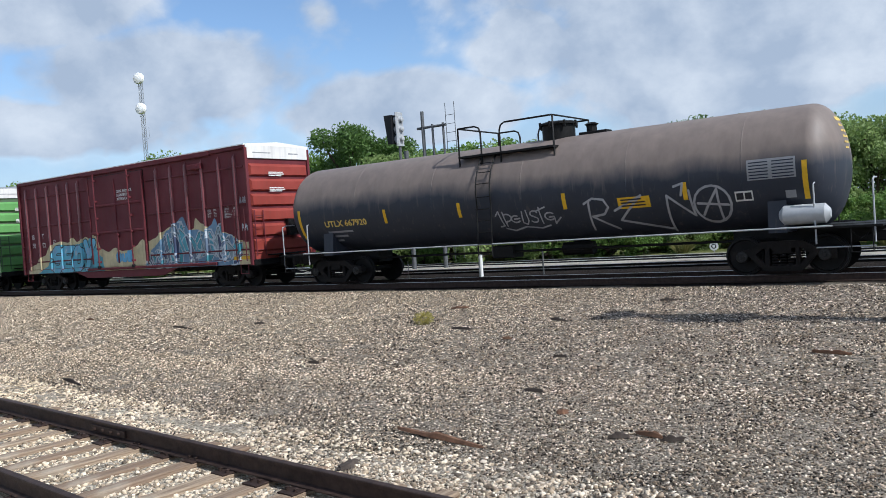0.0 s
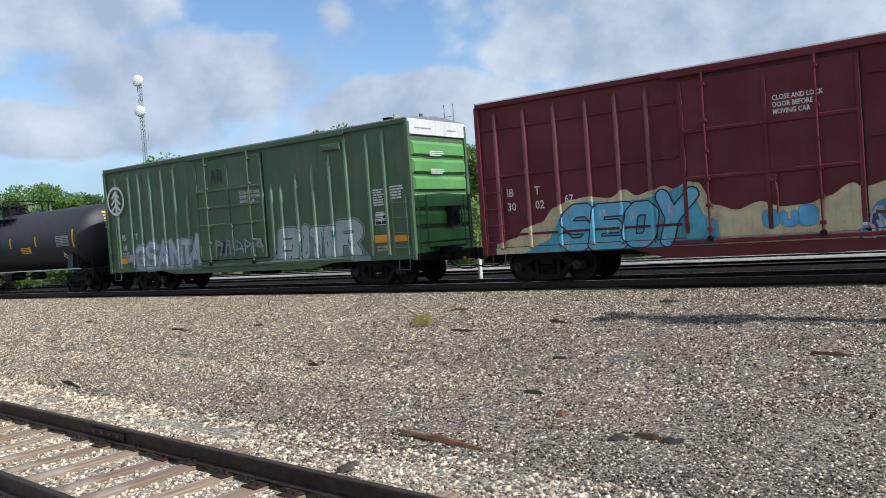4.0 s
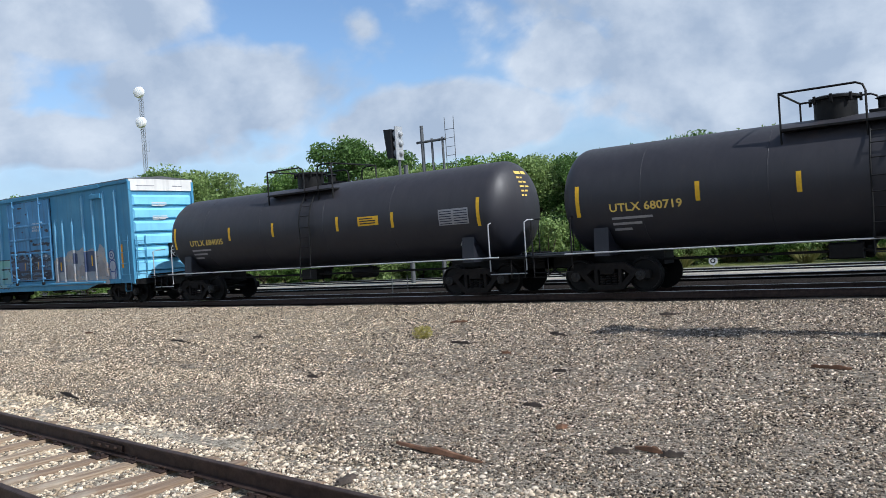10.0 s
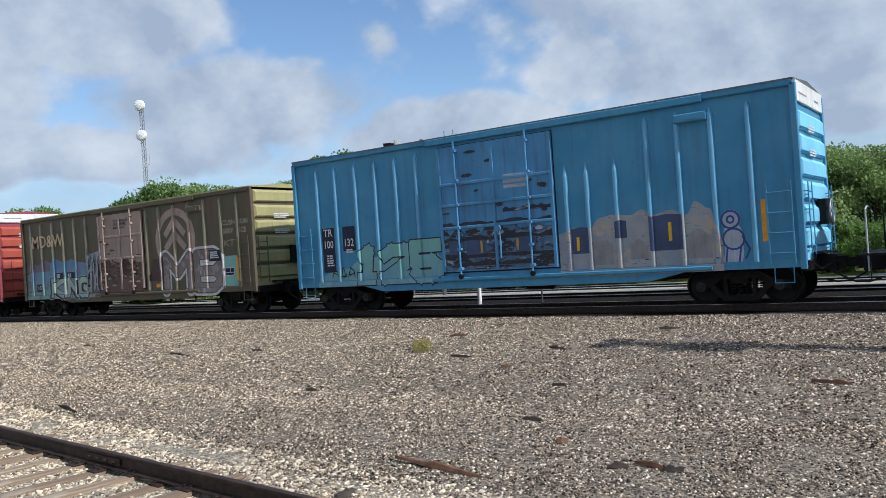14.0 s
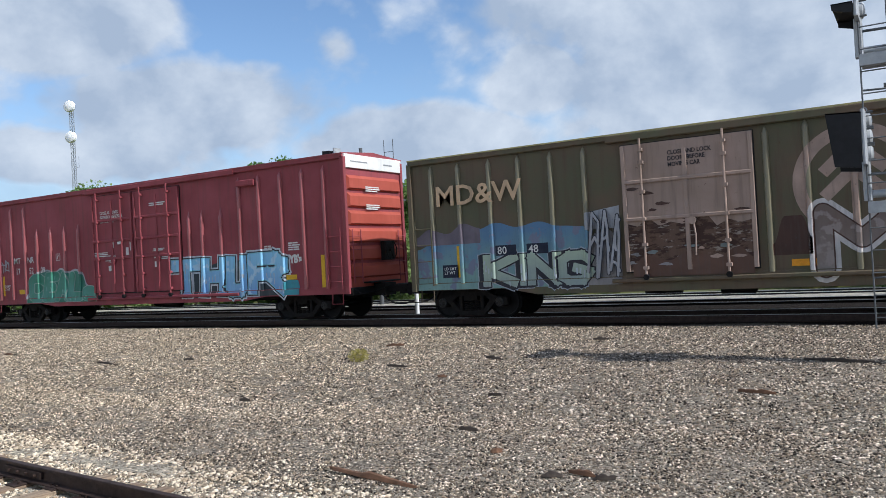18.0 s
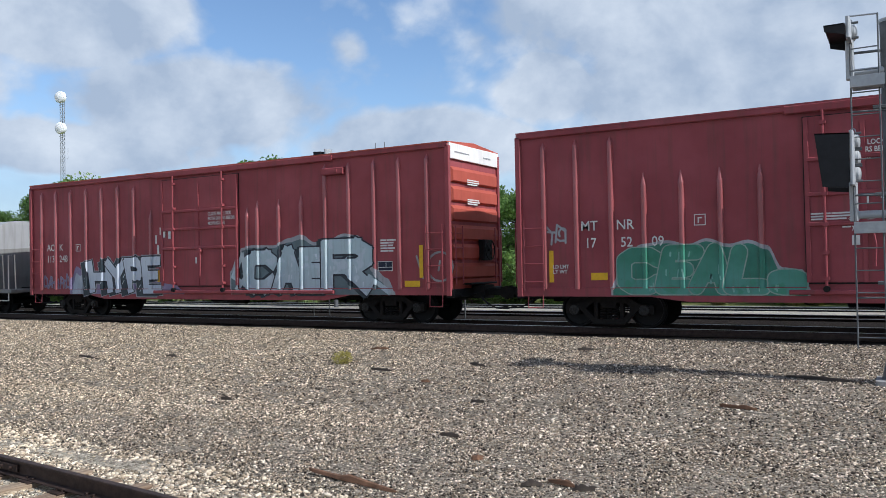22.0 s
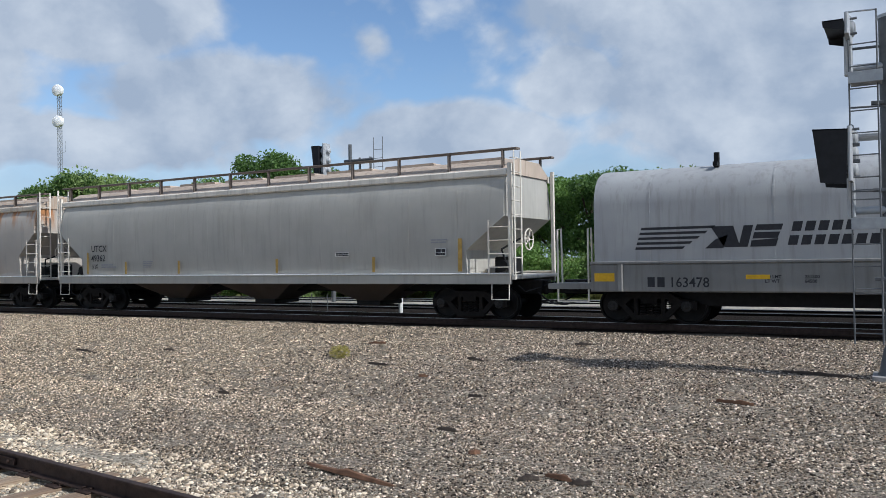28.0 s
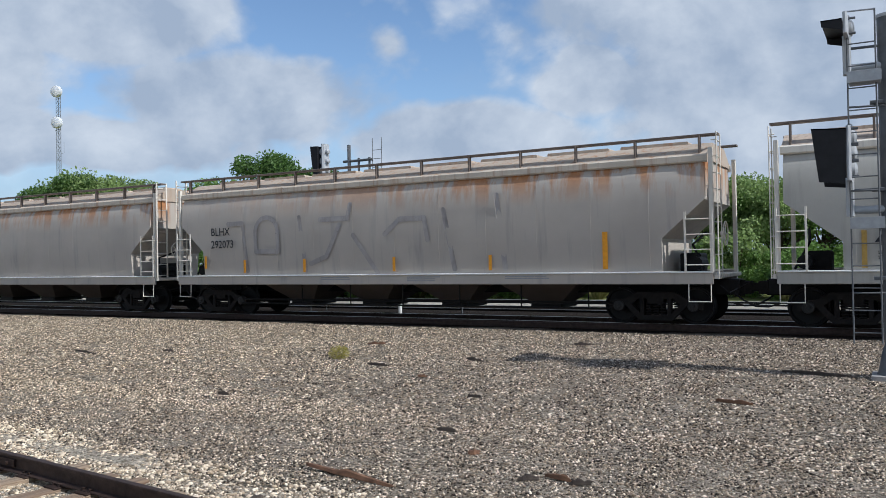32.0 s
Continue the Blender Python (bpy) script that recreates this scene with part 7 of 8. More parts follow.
wash(ak, ks, [(1.25, 1.5), (1.68, 2.22), (2.1, 2.3), (3.0, 2.27), (3.6, 2.42), (4.1, 2.5), (4.6, 2.3), (5.1, 2.36), (5.7, 2.54), (6.15, 2.45), (6.5, 2.05), (6.65, 1.5), (7.0, 1.2), (7.3, 0.86)], G["slate"], lift=0.0035)
piece(ak, ks, [("C", 1.75, 3.15, 0.85, 2.2, 0.01), ("A", 2.95, 4.2, 0.85, 2.32, 0.0), ("E", 4.05, 5.05, 0.85, 2.25, 0.0), ("R", 4.85, 6.75, 0.85, 2.46, 0.0)], 0.22, G["caer"], G["night"], G["tealgrey"], 0.045, 0.0, drop=(-0.12, -0.02), drop_mat=G["ink2"], hatch=G["tealgrey"], gloss=G["pale"], label="grey teal sprayed block letters", seed=14)
for st in ([(1.35, 1.4), (1.7, 2.1), (1.85, 1.1), (1.35, 1.4)], [(1.5, 1.0), (2.0, 1.6)], [(6.6, 1.35), (7.3, 0.9)]):
    part("letter_stroke", ks.drape(ribbon(MB(), [st], 0.07, 0.026, True)), G["caer"], ak)
lettering(ak, -1.512, [("RELEASE ROD", 0.1, 0.86, 0.05, 1.0)], M["stencil"], bold=0.001)
fb = MB()
for u0, u1, v0, v1 in ((0, 0.26, 0, 0.02), (0, 0.26, 0.24, 0.26), (0, 0.02, 0.02, 0.24), (0.24, 0.26, 0.02, 0.24), (0.08, 0.18, 0.16, 0.19), (0.08, 0.11, 0.06, 0.16)):
    fb.box(-6.62 + u0, -6.62 + u1, SHEET - 0.008, SHEET - 0.004, 2.4 + v0, 2.4 + v1)
part("boxed_mark", fb, M["stencil"], ak, "small white boxed mark")
lb = MB()
ribbon(lb, [arc(8.95, 1.6, 0.4, 0, 360, 16), [(8.2, 1.9), (8.4, 1.3)], [(8.9, 1.5), (8.95, 1.75)]], 0.03, 0.004)
part("graffiti", onto(lb, 0, SHEET - 0.004, 0), G["ghost"], ak, "faded sprayed loop")
graffiti(ak, wild(88, 5), -8.6, -6.9, 1.0, 1.5, SHEET - 0.006, G["lilac"], G["chalk"], None, 0.03, 0.012)

# coil car with a rounded hood
nc = thing("coil_car", "silver grey coil car with a rounded hood", "freight car", "cars of the passing train", pose(-174.3, YC, 0))
CARS.append((nc, -174.3))
HOOD = [(-1.5, 1.52), (-1.5, 2.9), (-1.46, 3.15), (-1.34, 3.4), (-1.15, 3.58), (-0.85, 3.72), (-0.4, 3.8), (0.4, 3.8), (0.85, 3.72), (1.15, 3.58), (1.34, 3.4), (1.46, 3.15), (1.5, 2.9), (1.5, 1.52)]
hd = part("hood", MB().prism(HOOD, "x", -5.75, 5.75), P["nsgrey"], nc, "rounded silver grey hood", 35)
part("hood_end_panel", MB().prism([(-1.46, 1.52), (1.46, 1.52), (1.46, 2.75), (-1.46, 2.6)], "x", 5.75, 5.758), P["nssill"], hd)
for x in (-4.4, -1.65, 1.0, 3.6):
    part("hood_seam", MB().prism([(p * 1.004, 1.52 + (q - 1.52) * 1.002) for p, q in HOOD], "x", x - 0.02, x + 0.02), P["nsgrey"], hd)
part("hood_flange", MB().cbox(-5.85, 5.85, -1.56, 1.56, 1.46, 1.53, 0.015), P["nssill"], nc)
part("side_sill", MB().cbox(-5.85, 5.85, -1.53, 1.53, 0.8, 1.47, 0.03), P["nssill"], nc)
for x in (-5.1, 4.85):
    part("sill_post", MB().cbox(x - 0.06, x + 0.06, -1.6, -1.5, 0.82, 1.46, 0.02, "z"), P["nssill"], nc)
part("belly", MB().prism([(-4.2, 0.82), (4.2, 0.82), (3.2, 0.45), (-3.2, 0.45)], "y", -0.9, 0.9), M["steel"], nc)
for s in (-1, 1):
    part("end_platform", MB().cbox(5.8 if s > 0 else -7.0, 7.0 if s > 0 else -5.8, -1.45, 1.45, 0.86, 1.0, 0.02, "y"), P["nssill"], nc)
    er = MB()
    for x in (5.95, 6.75):
        er.tube([(s * x, -1.4, 0.55), (s * x, -1.4, 2.35), (s * x, -1.15, 2.38), (s * x, -1.1, 1.0)], 0.025, 6)
    er.tube([(s * 5.95, -1.42, 0.55), (s * 6.75, -1.42, 0.55)], 0.02, 6)
    part("end_handrail", er, P["trim"], nc)
part("brake_wheel", brake_wheel(6.6, 0.1, 1.9, 0.3), M["steel"], nc, "black hand brake wheel")
part("brake_housing", MB().cbox(6.1, 6.5, -0.1, 0.35, 1.0, 2.2, 0.04, "z"), M["steel"], nc)
for x in (-2.95, 2.35):
    br = MB().cbox(x - 0.06, x + 0.06, -0.92, -0.82, 3.6, 4.05, 0.015, "z").cbox(x - 0.05, x + 0.05, -1.1, -0.82, 3.72, 3.82, 0.01, "y")
    part("stacking_bracket", br, M["steel"], nc)
lift = MB()
for y in (-0.3, 0.3):
    lift.tube([(-0.75, y, 3.78), (-0.62, y, 4.15), (-0.5, y, 4.24), (0.5, y, 4.24), (0.62, y, 4.15), (0.75, y, 3.78)], 0.05, 6)
lift.cbox(-0.5, 0.5, -0.34, 0.34, 4.2, 4.28, 0.02)
part("lifting_saddle", lift, P["nsgrey"], nc, "lifting frame on the hood's top")
# owner's emblem: slanted stripes, bold shapes and two rows of blocks
em = MB()
for k in range(5):
    z = 2.26 - 0.115 * k
    em.add([(-4.6 - 0.035 * k, z, 0.007), (-2.95 - 0.17 * k, z, 0.007), (-2.89 - 0.17 * k, z + 0.06, 0.007), (-4.58 - 0.035 * k, z + 0.06, 0.007)], [(0, 1, 2, 3)])
part("emblem_stripes", onto(em, 0, -1.5, 0), M["kstencil"], nc, "black slanted stripes of the owner's emblem")
for pts in ([(-3.12, 1.8), (-2.72, 1.8), (-2.62, 2.1), (-2.9, 2.0)], [(-3.0, 2.3), (-2.5, 2.3), (-2.36, 1.82), (-2.7, 1.82)], [(-2.4, 1.82), (-2.2, 1.82), (-2.08, 2.3), (-2.28, 2.3)],
            [(-2.15, 1.82), (-1.62, 1.82), (-1.56, 2.0), (-2.12, 1.96)], [(-2.1, 2.0), (-1.58, 2.0), (-1.52, 2.14), (-2.06, 2.14)], [(-2.05, 2.18), (-1.5, 2.18), (-1.46, 2.31), (-2.0, 2.31)]):
    part("emblem_block", onto(MB().add([(a, b, 0.007) for a, b in pts], [(0, 1, 2, 3)]), 0, -1.5, 0), M["kstencil"], nc, "bold black block of the owner's emblem")
for row, n2 in ((0, 7), (1, 8)):
    for k in range(n2):
        x, z = -1.3 - 0.08 * row + 0.262 * k, 2.14 - 0.3 * row
        part("name_block", onto(MB().add([(x, z, 0.007), (x + 0.19, z, 0.007), (x + 0.24, z + 0.21, 0.007), (x + 0.05, z + 0.21, 0.007)], [(0, 1, 2, 3)]), 0, -1.5, 0), M["kstencil"], nc)
for x in (-4.45, -4.22):
    part("name_block", MB().box(x, x + 0.17, -1.537, -1.533, 0.92, 1.15), M["kstencil"], nc)
lettering(nc, -1.535, [("163478", -3.95, 0.92, 0.23, 0.95), ("LD LMT\nLT WT", -1.85, 1.12, 0.07, 1.0), ("231500\n64500", -1.05, 1.12, 0.07, 1.0)], M["kstencil"])
strips(nc, -1.533, [(-5.5, 1.05, 1.25, 0.5), (-2.0, 1.1, 1.2, 0.5), (0.9, 1.1, 1.2, 0.5), (5.3, 1.05, 1.25, 0.55), (3.1, 1.1, 1.2, 0.4)], M["yellow"])
strips(nc, -1.535, [(1.95, 1.05, 1.2, 0.35), (4.2, 0.95, 1.3, 0.5)], M["stencil"], "label")
trucks(nc, 4.55)
ends(nc, 6.4, 0.6)

# covered hoppers
h1 = hopper(-191.55, 18.5, P["hop"], "pale grey covered hopper", P["trim"], 4.55, 1.3, 3, roof_mat=P["hoproof"], up=0.03, panels=12)
lettering(h1, -1.592, [("UTCX", -7.35, 2.12, 0.23, 0.95), ("49362", -7.35, 1.78, 0.23, 0.95), ("LD LMT\nLT WT", -7.3, 1.6, 0.07, 1.0)], M["kstencil"])
strips(h1, -1.588, [(-7.55, 1.32, 2.1, 0.1), (-5.5, 1.32, 1.75, 0.09), (-2.87, 1.32, 1.75, 0.09), (1.4, 1.32, 1.75, 0.09), (5.0, 1.32, 1.75, 0.09), (7.8, 1.32, 2.2, 0.12)], M["ochre"])
strips(h1, -1.588, [(7.2, 1.75, 1.95, 0.34), (3.9, 1.78, 1.9, 0.5)], M["kstencil"], "data_panel")
bars(h1, -1.588, [(-6.8, 1.67, 0.8, 2, 0.045), (-4.6, 1.75, 0.5, 4, 0.035), (6.9, 2.2, 0.6, 2, 0.04)], M["plate"])
h2 = hopper(-210.75, 17.2, P["rusty"], "pale covered hopper with rust streaks", P["trim"], 4.45, 1.15, 4, low_gear=True, roof_mat=P["rustroof"], knee=2.05, panels=12, rail_mat=P["rustrail"])
lettering(h2, -1.59, [("BLHX", -7.05, 2.55, 0.25, 0.95), ("292073", -7.05, 2.15, 0.25, 0.95)], M["kstencil"])
strips(h2, -1.588, [(-7.3, 1.5, 1.9, 0.09), (-5.6, 1.35, 1.75, 0.09), (-3.2, 1.35, 1.75, 0.09), (0.0, 1.35, 1.75, 0.09), (3.0, 1.35, 1.75, 0.09), (6.1, 1.35, 2.25, 0.13)], M["orange"])
bars(h2, -1.55, [(-2.6, 1.2, 1.2, 2, 0.03), (0.4, 1.2, 1.2, 3, 0.03), (3.4, 1.2, 1.4, 2, 0.03)], M["plate"])
gh = MB()
ribbon(gh, [[(-6.3, 2.9), (-5.7, 2.9), (-5.55, 1.4)], arc(-4.7, 2.6, 0.45, 0, 180, 8) + [(-5.15, 2.0), (-4.25, 2.0), (-4.25, 2.6)], [(-3.4, 3.0), (-3.2, 1.4)], [(-2.6, 2.9), (-1.6, 2.9), (-1.5, 3.3)], [(-1.9, 2.7), (-2.4, 1.8), (-3.0, 1.6)], [(-1.4, 2.4), (-0.6, 1.3)], [(-0.3, 2.4), (0.2, 2.8), (1.0, 2.8), (1.1, 2.2)], [(1.6, 3.0), (1.9, 1.4)], [(3.2, 3.3), (3.4, 1.4)]], 0.075, 0.0)
gv = MB()
gv.v = [(x, -lerp([(1.2, 1.46), (1.8, 1.53), (2.6, 1.56), (3.3, 1.54), (3.7, 1.47)], z) - 0.03 - q, z) for x, z, q in gh.v]
gv.f = gh.f
part("graffiti", gv, G["ghost2"], h2, "grey faded roller lettering")
hopper(-229.15, 17.2, P["rusty"], "tan stained covered hopper", P["trim"], 4.45, 1.15, 4, roof_mat=P["rustroof"], knee=2.05, panels=12, rail_mat=P["rustrail"])


# ---- sky: drifting clouds on a far shell ----
def cloud_mat():
    """Cumulus: a few big heaps at given bearings, torn by noise, white on the sunward side and grey-blue below."""
    q = Mat("drifting cloud")
    q.t.nodes.remove(q.b)
    co = q.scaled((1 / 2500, 1 / 2500, 1.3 / 2500))
    big = q.n("ShaderNodeTexNoise", Scale=5.2, Detail=8.0, Roughness=0.55, Distortion=0.15)
    q.link(co, big.inputs["Vector"])
    puff = q.n("ShaderNodeTexVoronoi", Scale=17.0, Detail=2.0)
    puff.feature = "SMOOTH_F1"
    q.link(co, puff.inputs["Vector"])
    f = q.math("ADD", q.math("MULTIPLY", q.math("SUBTRACT", big.outputs["Fac"], 0.5), 1.7), q.math("MULTIPLY", q.math("SUBTRACT", 0.42, puff.outputs["Distance"]), 0.4))
    near = None
    for az, el, wd, ht, gain in HEAPS:
        turn = q.n("ShaderNodeVectorRotate")
        turn.rotation_type = "Z_AXIS"
        turn.inputs["Angle"].default_value = radians(az)
        q.link(q.scaled((1 / 2500, 1 / 2500, 1 / 2500)), turn.inputs["Vector"])
        sep = q.n("ShaderNodeSeparateXYZ")
        q.link(turn.outputs[0], sep.inputs[0])
        u = q.math("DIVIDE", sep.outputs[0], math.sin(radians(wd)))
        v = q.math("DIVIDE", q.math("SUBTRACT", sep.outputs[2], math.sin(radians(el))), math.sin(radians(ht)))
        d = q.math("SQRT", q.math("ADD", q.math("MULTIPLY", u, u), q.math("MULTIPLY", v, v)), 0)
        g2 = q.math("MULTIPLY", q.ramp(d, 1.5, 0.0), gain)
        near = g2 if near is None else q.math("MAXIMUM", near, g2)
    f = q.math("ADD", f, near)
    body = q.n("ShaderNodeTexNoise", Scale=9.0, Detail=7.0, Roughness=0.58)
    q.link(co, body.inputs["Vector"])
    cover = q.math("MAXIMUM", q.ramp(f, 0.06, 0.4), q.math("MULTIPLY", q.ramp(q.math("ADD", q.axis(2), q.math("MULTIPLY", body.outputs["Fac"], -420)), 330, -150), 0.85))
    side = q.n("ShaderNodeTexNoise", Scale=5.2, Detail=8.0, Roughness=0.55, Distortion=0.15)
    mv = q.n("ShaderNodeVectorMath")
    mv.operation = "ADD"
    mv.inputs[1].default_value = (0.03, 0.02, 0.045)
    q.link(co, mv.inputs[0])
    q.link(mv.outputs[0], side.inputs["Vector"])
    lit = q.math("SUBTRACT", big.outputs["Fac"], side.outputs["Fac"])
    shade = q.math("ADD", q.math("MULTIPLY", lit, 3.4), q.math("MULTIPLY", q.math("SUBTRACT", body.outputs["Fac"], 0.5), 1.2))
    c = q.mix(q.ramp(shade, -0.4, 0.55), (0.45, 0.515, 0.61), (0.75, 0.78, 0.815))
    c = q.mix(q.ramp(f, 0.25, 0.0), c, (0.41, 0.51, 0.64))
    em = q.n("ShaderNodeEmission", Strength=1.0)
    q.link(c, em.inputs[0])
    tr = q.n("ShaderNodeBsdfTransparent")
    mx = q.n("ShaderNodeMixShader")
    q.link(q.math("MULTIPLY", cover, 0.97), mx.inputs[0])
    q.link(tr.outputs[0], mx.inputs[1])
    q.link(em.outputs[0], mx.inputs[2])
    q.link(mx.outputs[0], q.t.nodes["Material Output"].inputs[0])
    return q.m


# bearing, height, half width, half height (degrees), weight; at the start of the shot
HEAPS = [(-63, 17, 7.5, 4.2, 1.6), (-55, 11.0, 9, 3.0, 1.4), (-62, 8, 10, 2.4, 1.3), (-43, 15.3, 1.0, 0.9, 0.6), (-15, 11.5, 13, 6, 1.7), (-29, 12.2, 3.8, 2.6, 1.5), (-37, 8.6, 8, 2.2, 1.5), (-21, 17, 7, 1.8, 1.2), (-2, 12, 10, 5, 1.2),
         (-78, 13, 10, 4, 1.1), (15, 10, 12, 4, 1.0), (-80, 21, 14, 4, 0.9), (-30, 26, 14, 3, 0.8),
         # unseen heaps outside the view, added to brighten the cars' near sides
         (45, 20, 16, 7, 1.3), (100, 16, 18, 8, 1.5), (135, 32, 18, 8, 1.5), (170, 18, 20, 9, 1.6), (-160, 34, 20, 9, 1.5), (-130, 17, 18, 8, 1.5), (-105, 30, 16, 7, 1.4), (150, 48, 20, 7, 1.4)]
sh = MB()
na, ne = 72, 16
for j in range(ne + 1):
    for i in range(na + 1):
        a, e = radians(-180 + 360 * i / na), radians(-1.0 + 61 * j / ne)
        sh.v.append((2500 * math.sin(a) * math.cos(e), 2500 * math.cos(a) * math.cos(e), 2500 * math.sin(e)))
sh.f = [(j * (na + 1) + i, j * (na + 1) + i + 1, (j + 1) * (na + 1) + i + 1, (j + 1) * (na + 1) + i) for j in range(ne) for i in range(na)]
clouds = tagged(part("backdrop_clouds", sh, cloud_mat(), smooth=80), "white and grey cumulus clouds drifting over blue sky", "sky", kind="structure")


# ---- trees and bushes ----
def tree(name, label, height, spread, leafmat, seed, n=2600, leaf=0.16, trunk=0.35):
    r = random.Random(seed)
    t = thing(name, label, "tree" if name == "tree" else "bush")
    tb = MB()
    bend = [(r.uniform(-0.3, 0.3), r.uniform(-0.3, 0.3)) for _ in range(5)]
    base = [(bend[k][0] * k / 4, bend[k][1] * k / 4, height * trunk * 1.5 * k / 4) for k in range(5)]
    rad = height * 0.022
    tb.tube(base, rad, 7)
    blobs = []
    for k in range(16):
        a = r.uniform(0, 6.283)
        d = spread * r.uniform(0.15, 0.85)
        z = height * r.uniform(trunk * 0.9, 0.9)
        c = Vector((d * math.cos(a), d * math.sin(a), z))
        blobs.append((c, spread * r.uniform(0.15, 0.4)))
        s = Vector(base[r.choice((2, 3, 4))])
        mid = s.lerp(c, 0.5) + Vector((0, 0, 0.1 * height * r.uniform(-0.3, 0.6)))
        tb.tube([s, mid, c], rad * 0.35, 5)
    blobs.append((Vector((0, 0, height * 0.88)), spread * 0.24))
    blobs.append((Vector((0, 0, height * 0.6)), spread * 0.55))
    part("trunk", tb, M["bark"], t)
    rs = np.random.RandomState(seed)
    k = rs.randint(0, len(blobs), n)
    ctr = np.array([b[0] for b in blobs])[k]
    rr = np.array([b[1] for b in blobs])[k]
    d = rs.normal(size=(n, 3))
    d /= np.linalg.norm(d, axis=1)[:, None]
    p = ctr + d * (rr * rs.uniform(0.25, 1.3, n) ** 0.7)[:, None] * np.array([1, 1, 0.85])
    p[:, 2] = np.maximum(p[:, 2], 0.08)
    u = rs.normal(size=(n, 3))
    u /= np.linalg.norm(u, axis=1)[:, None]
    v = np.cross(u, rs.normal(size=(n, 3)))
    v /= np.linalg.norm(v, axis=1)[:, None]
    s = (leaf * rs.uniform(0.5, 1.25, n))[:, None]
    q = np.stack([p - u * s, p + v * s * 0.6, p + u * s * 1.2, p - v * s * 0.6], 1).reshape(-1, 3)
    me = bpy.data.meshes.new("crown")
    me.from_pydata(q.tolist(), [], np.arange(4 * n).reshape(n, 4).tolist())
    me.materials.append(leafmat)
    part("crown", me, None, t)
    return t


TREES = [tree("tree", "broad green roadside tree in leaf", 7.0, 3.2, M["leafA"], 1, 17000, 0.092), tree("tree", "dark green leafy tree", 8.0, 2.8, M["leafB"], 2, 16000, 0.095),
         tree("tree", "light green feathery roadside tree", 6.0, 3.0, M["leafC"], 3, 16000, 0.085), tree("bush", "dense low green leafy bush", 2.6, 2.0, M["leafA"], 4, 6000, 0.085, 0.1),
         tree("bush", "light green feathery low shrub", 2.2, 1.8, M["leafC"], 5, 6000, 0.08, 0.1)]
HGT = [7.0, 8.0, 6.0, 2.6, 2.2]
for o in TREES:
    o.matrix_world = pose(-400, 300, 0)
tr_rnd = random.Random(9)


def plant(k, az, dist, top):
    """Plant a copy of kind k at a bearing and distance so that its top stands at this height above the eye level per metre."""
    x, y = dist * math.sin(radians(az)), dist * math.cos(radians(az))
    z = ground_z(x, y)
    s = (CAM_Z + top * dist - z) / (HGT[k] * 0.97)
    o = copy_thing(TREES[k], Matrix())
    o.matrix_world = pose(x, y, z - 0.05, 0, 0, tr_rnd.uniform(0, 360)) @ Matrix.Diagonal((s, s, s, 1))
    return o


# bearing, rise of the top, distance, kind
WEST = [(-66, 0.07, 75, 0), (-63.5, 0.061, 75, 2), (-61.2, 0.081, 70, 0), (-59.0, 0.07, 72, 1), (-56.4, 0.091, 66, 1), (-54.6, 0.106, 66, 1), (-52.4, 0.102, 64, 2), (-50.3, 0.08, 66, 0), (-48.3, 0.08, 64, 2),
           (-46.4, 0.092, 60, 0), (-44.2, 0.101, 58, 0), (-41.6, 0.134, 56, 1)]
EAST = [(-40.2, 0.12, 58, 1), (-38.3, 0.094, 52, 2), (-36.5, 0.095, 55, 0), (-34.9, 0.099, 58, 1), (-32.8, 0.094, 55, 2), (-30.6, 0.1, 54, 0),
           (-28.4, 0.095, 50, 2), (-26.3, 0.095, 50, 1), (-24.0, 0.098, 48, 0), (-21.6, 0.1, 46, 0), (-19.3, 0.104, 45, 1), (-16.6, 0.108, 44, 1), (-14.2, 0.095, 44, 2), (-11.8, 0.086, 42, 2), (-9.4, 0.092, 43, 0), (-7.0, 0.086, 42, 2), (-4.4, 0.09, 43, 0), (-1.5, 0.09, 43, 1), (1.5, 0.09, 44, 0)]
for az, top, dist, k in WEST + EAST:
    plant(k, az, dist, top)
for i in range(40):
    az = -64 + 66 * i / 39 + tr_rnd.uniform(-0.6, 0.6)
    plant(tr_rnd.choice((3, 4, 3)), az, lerp([(-64, 62), (-35, 45), (2, 38)], az) * tr_rnd.uniform(0.85, 0.98), tr_rnd.uniform(-0.005, 0.03))
for az, dist, top in ((-44, 44, 0.0), (-41.5, 43, 0.005), (-39, 42, 0.01), (-37, 41.5, 0.0), (-35, 41, 0.012), (-33.2, 41, 0.0), (-31, 40, 0.005), (-29, 40, -0.01), (-24, 39, -0.015), (-19, 38.5, -0.012)):
    plant(4 if az % 2 else 3, az, dist, top)
for o in TREES:
    for c in o.children_recursive + [o]:
        bpy.data.objects.remove(c)


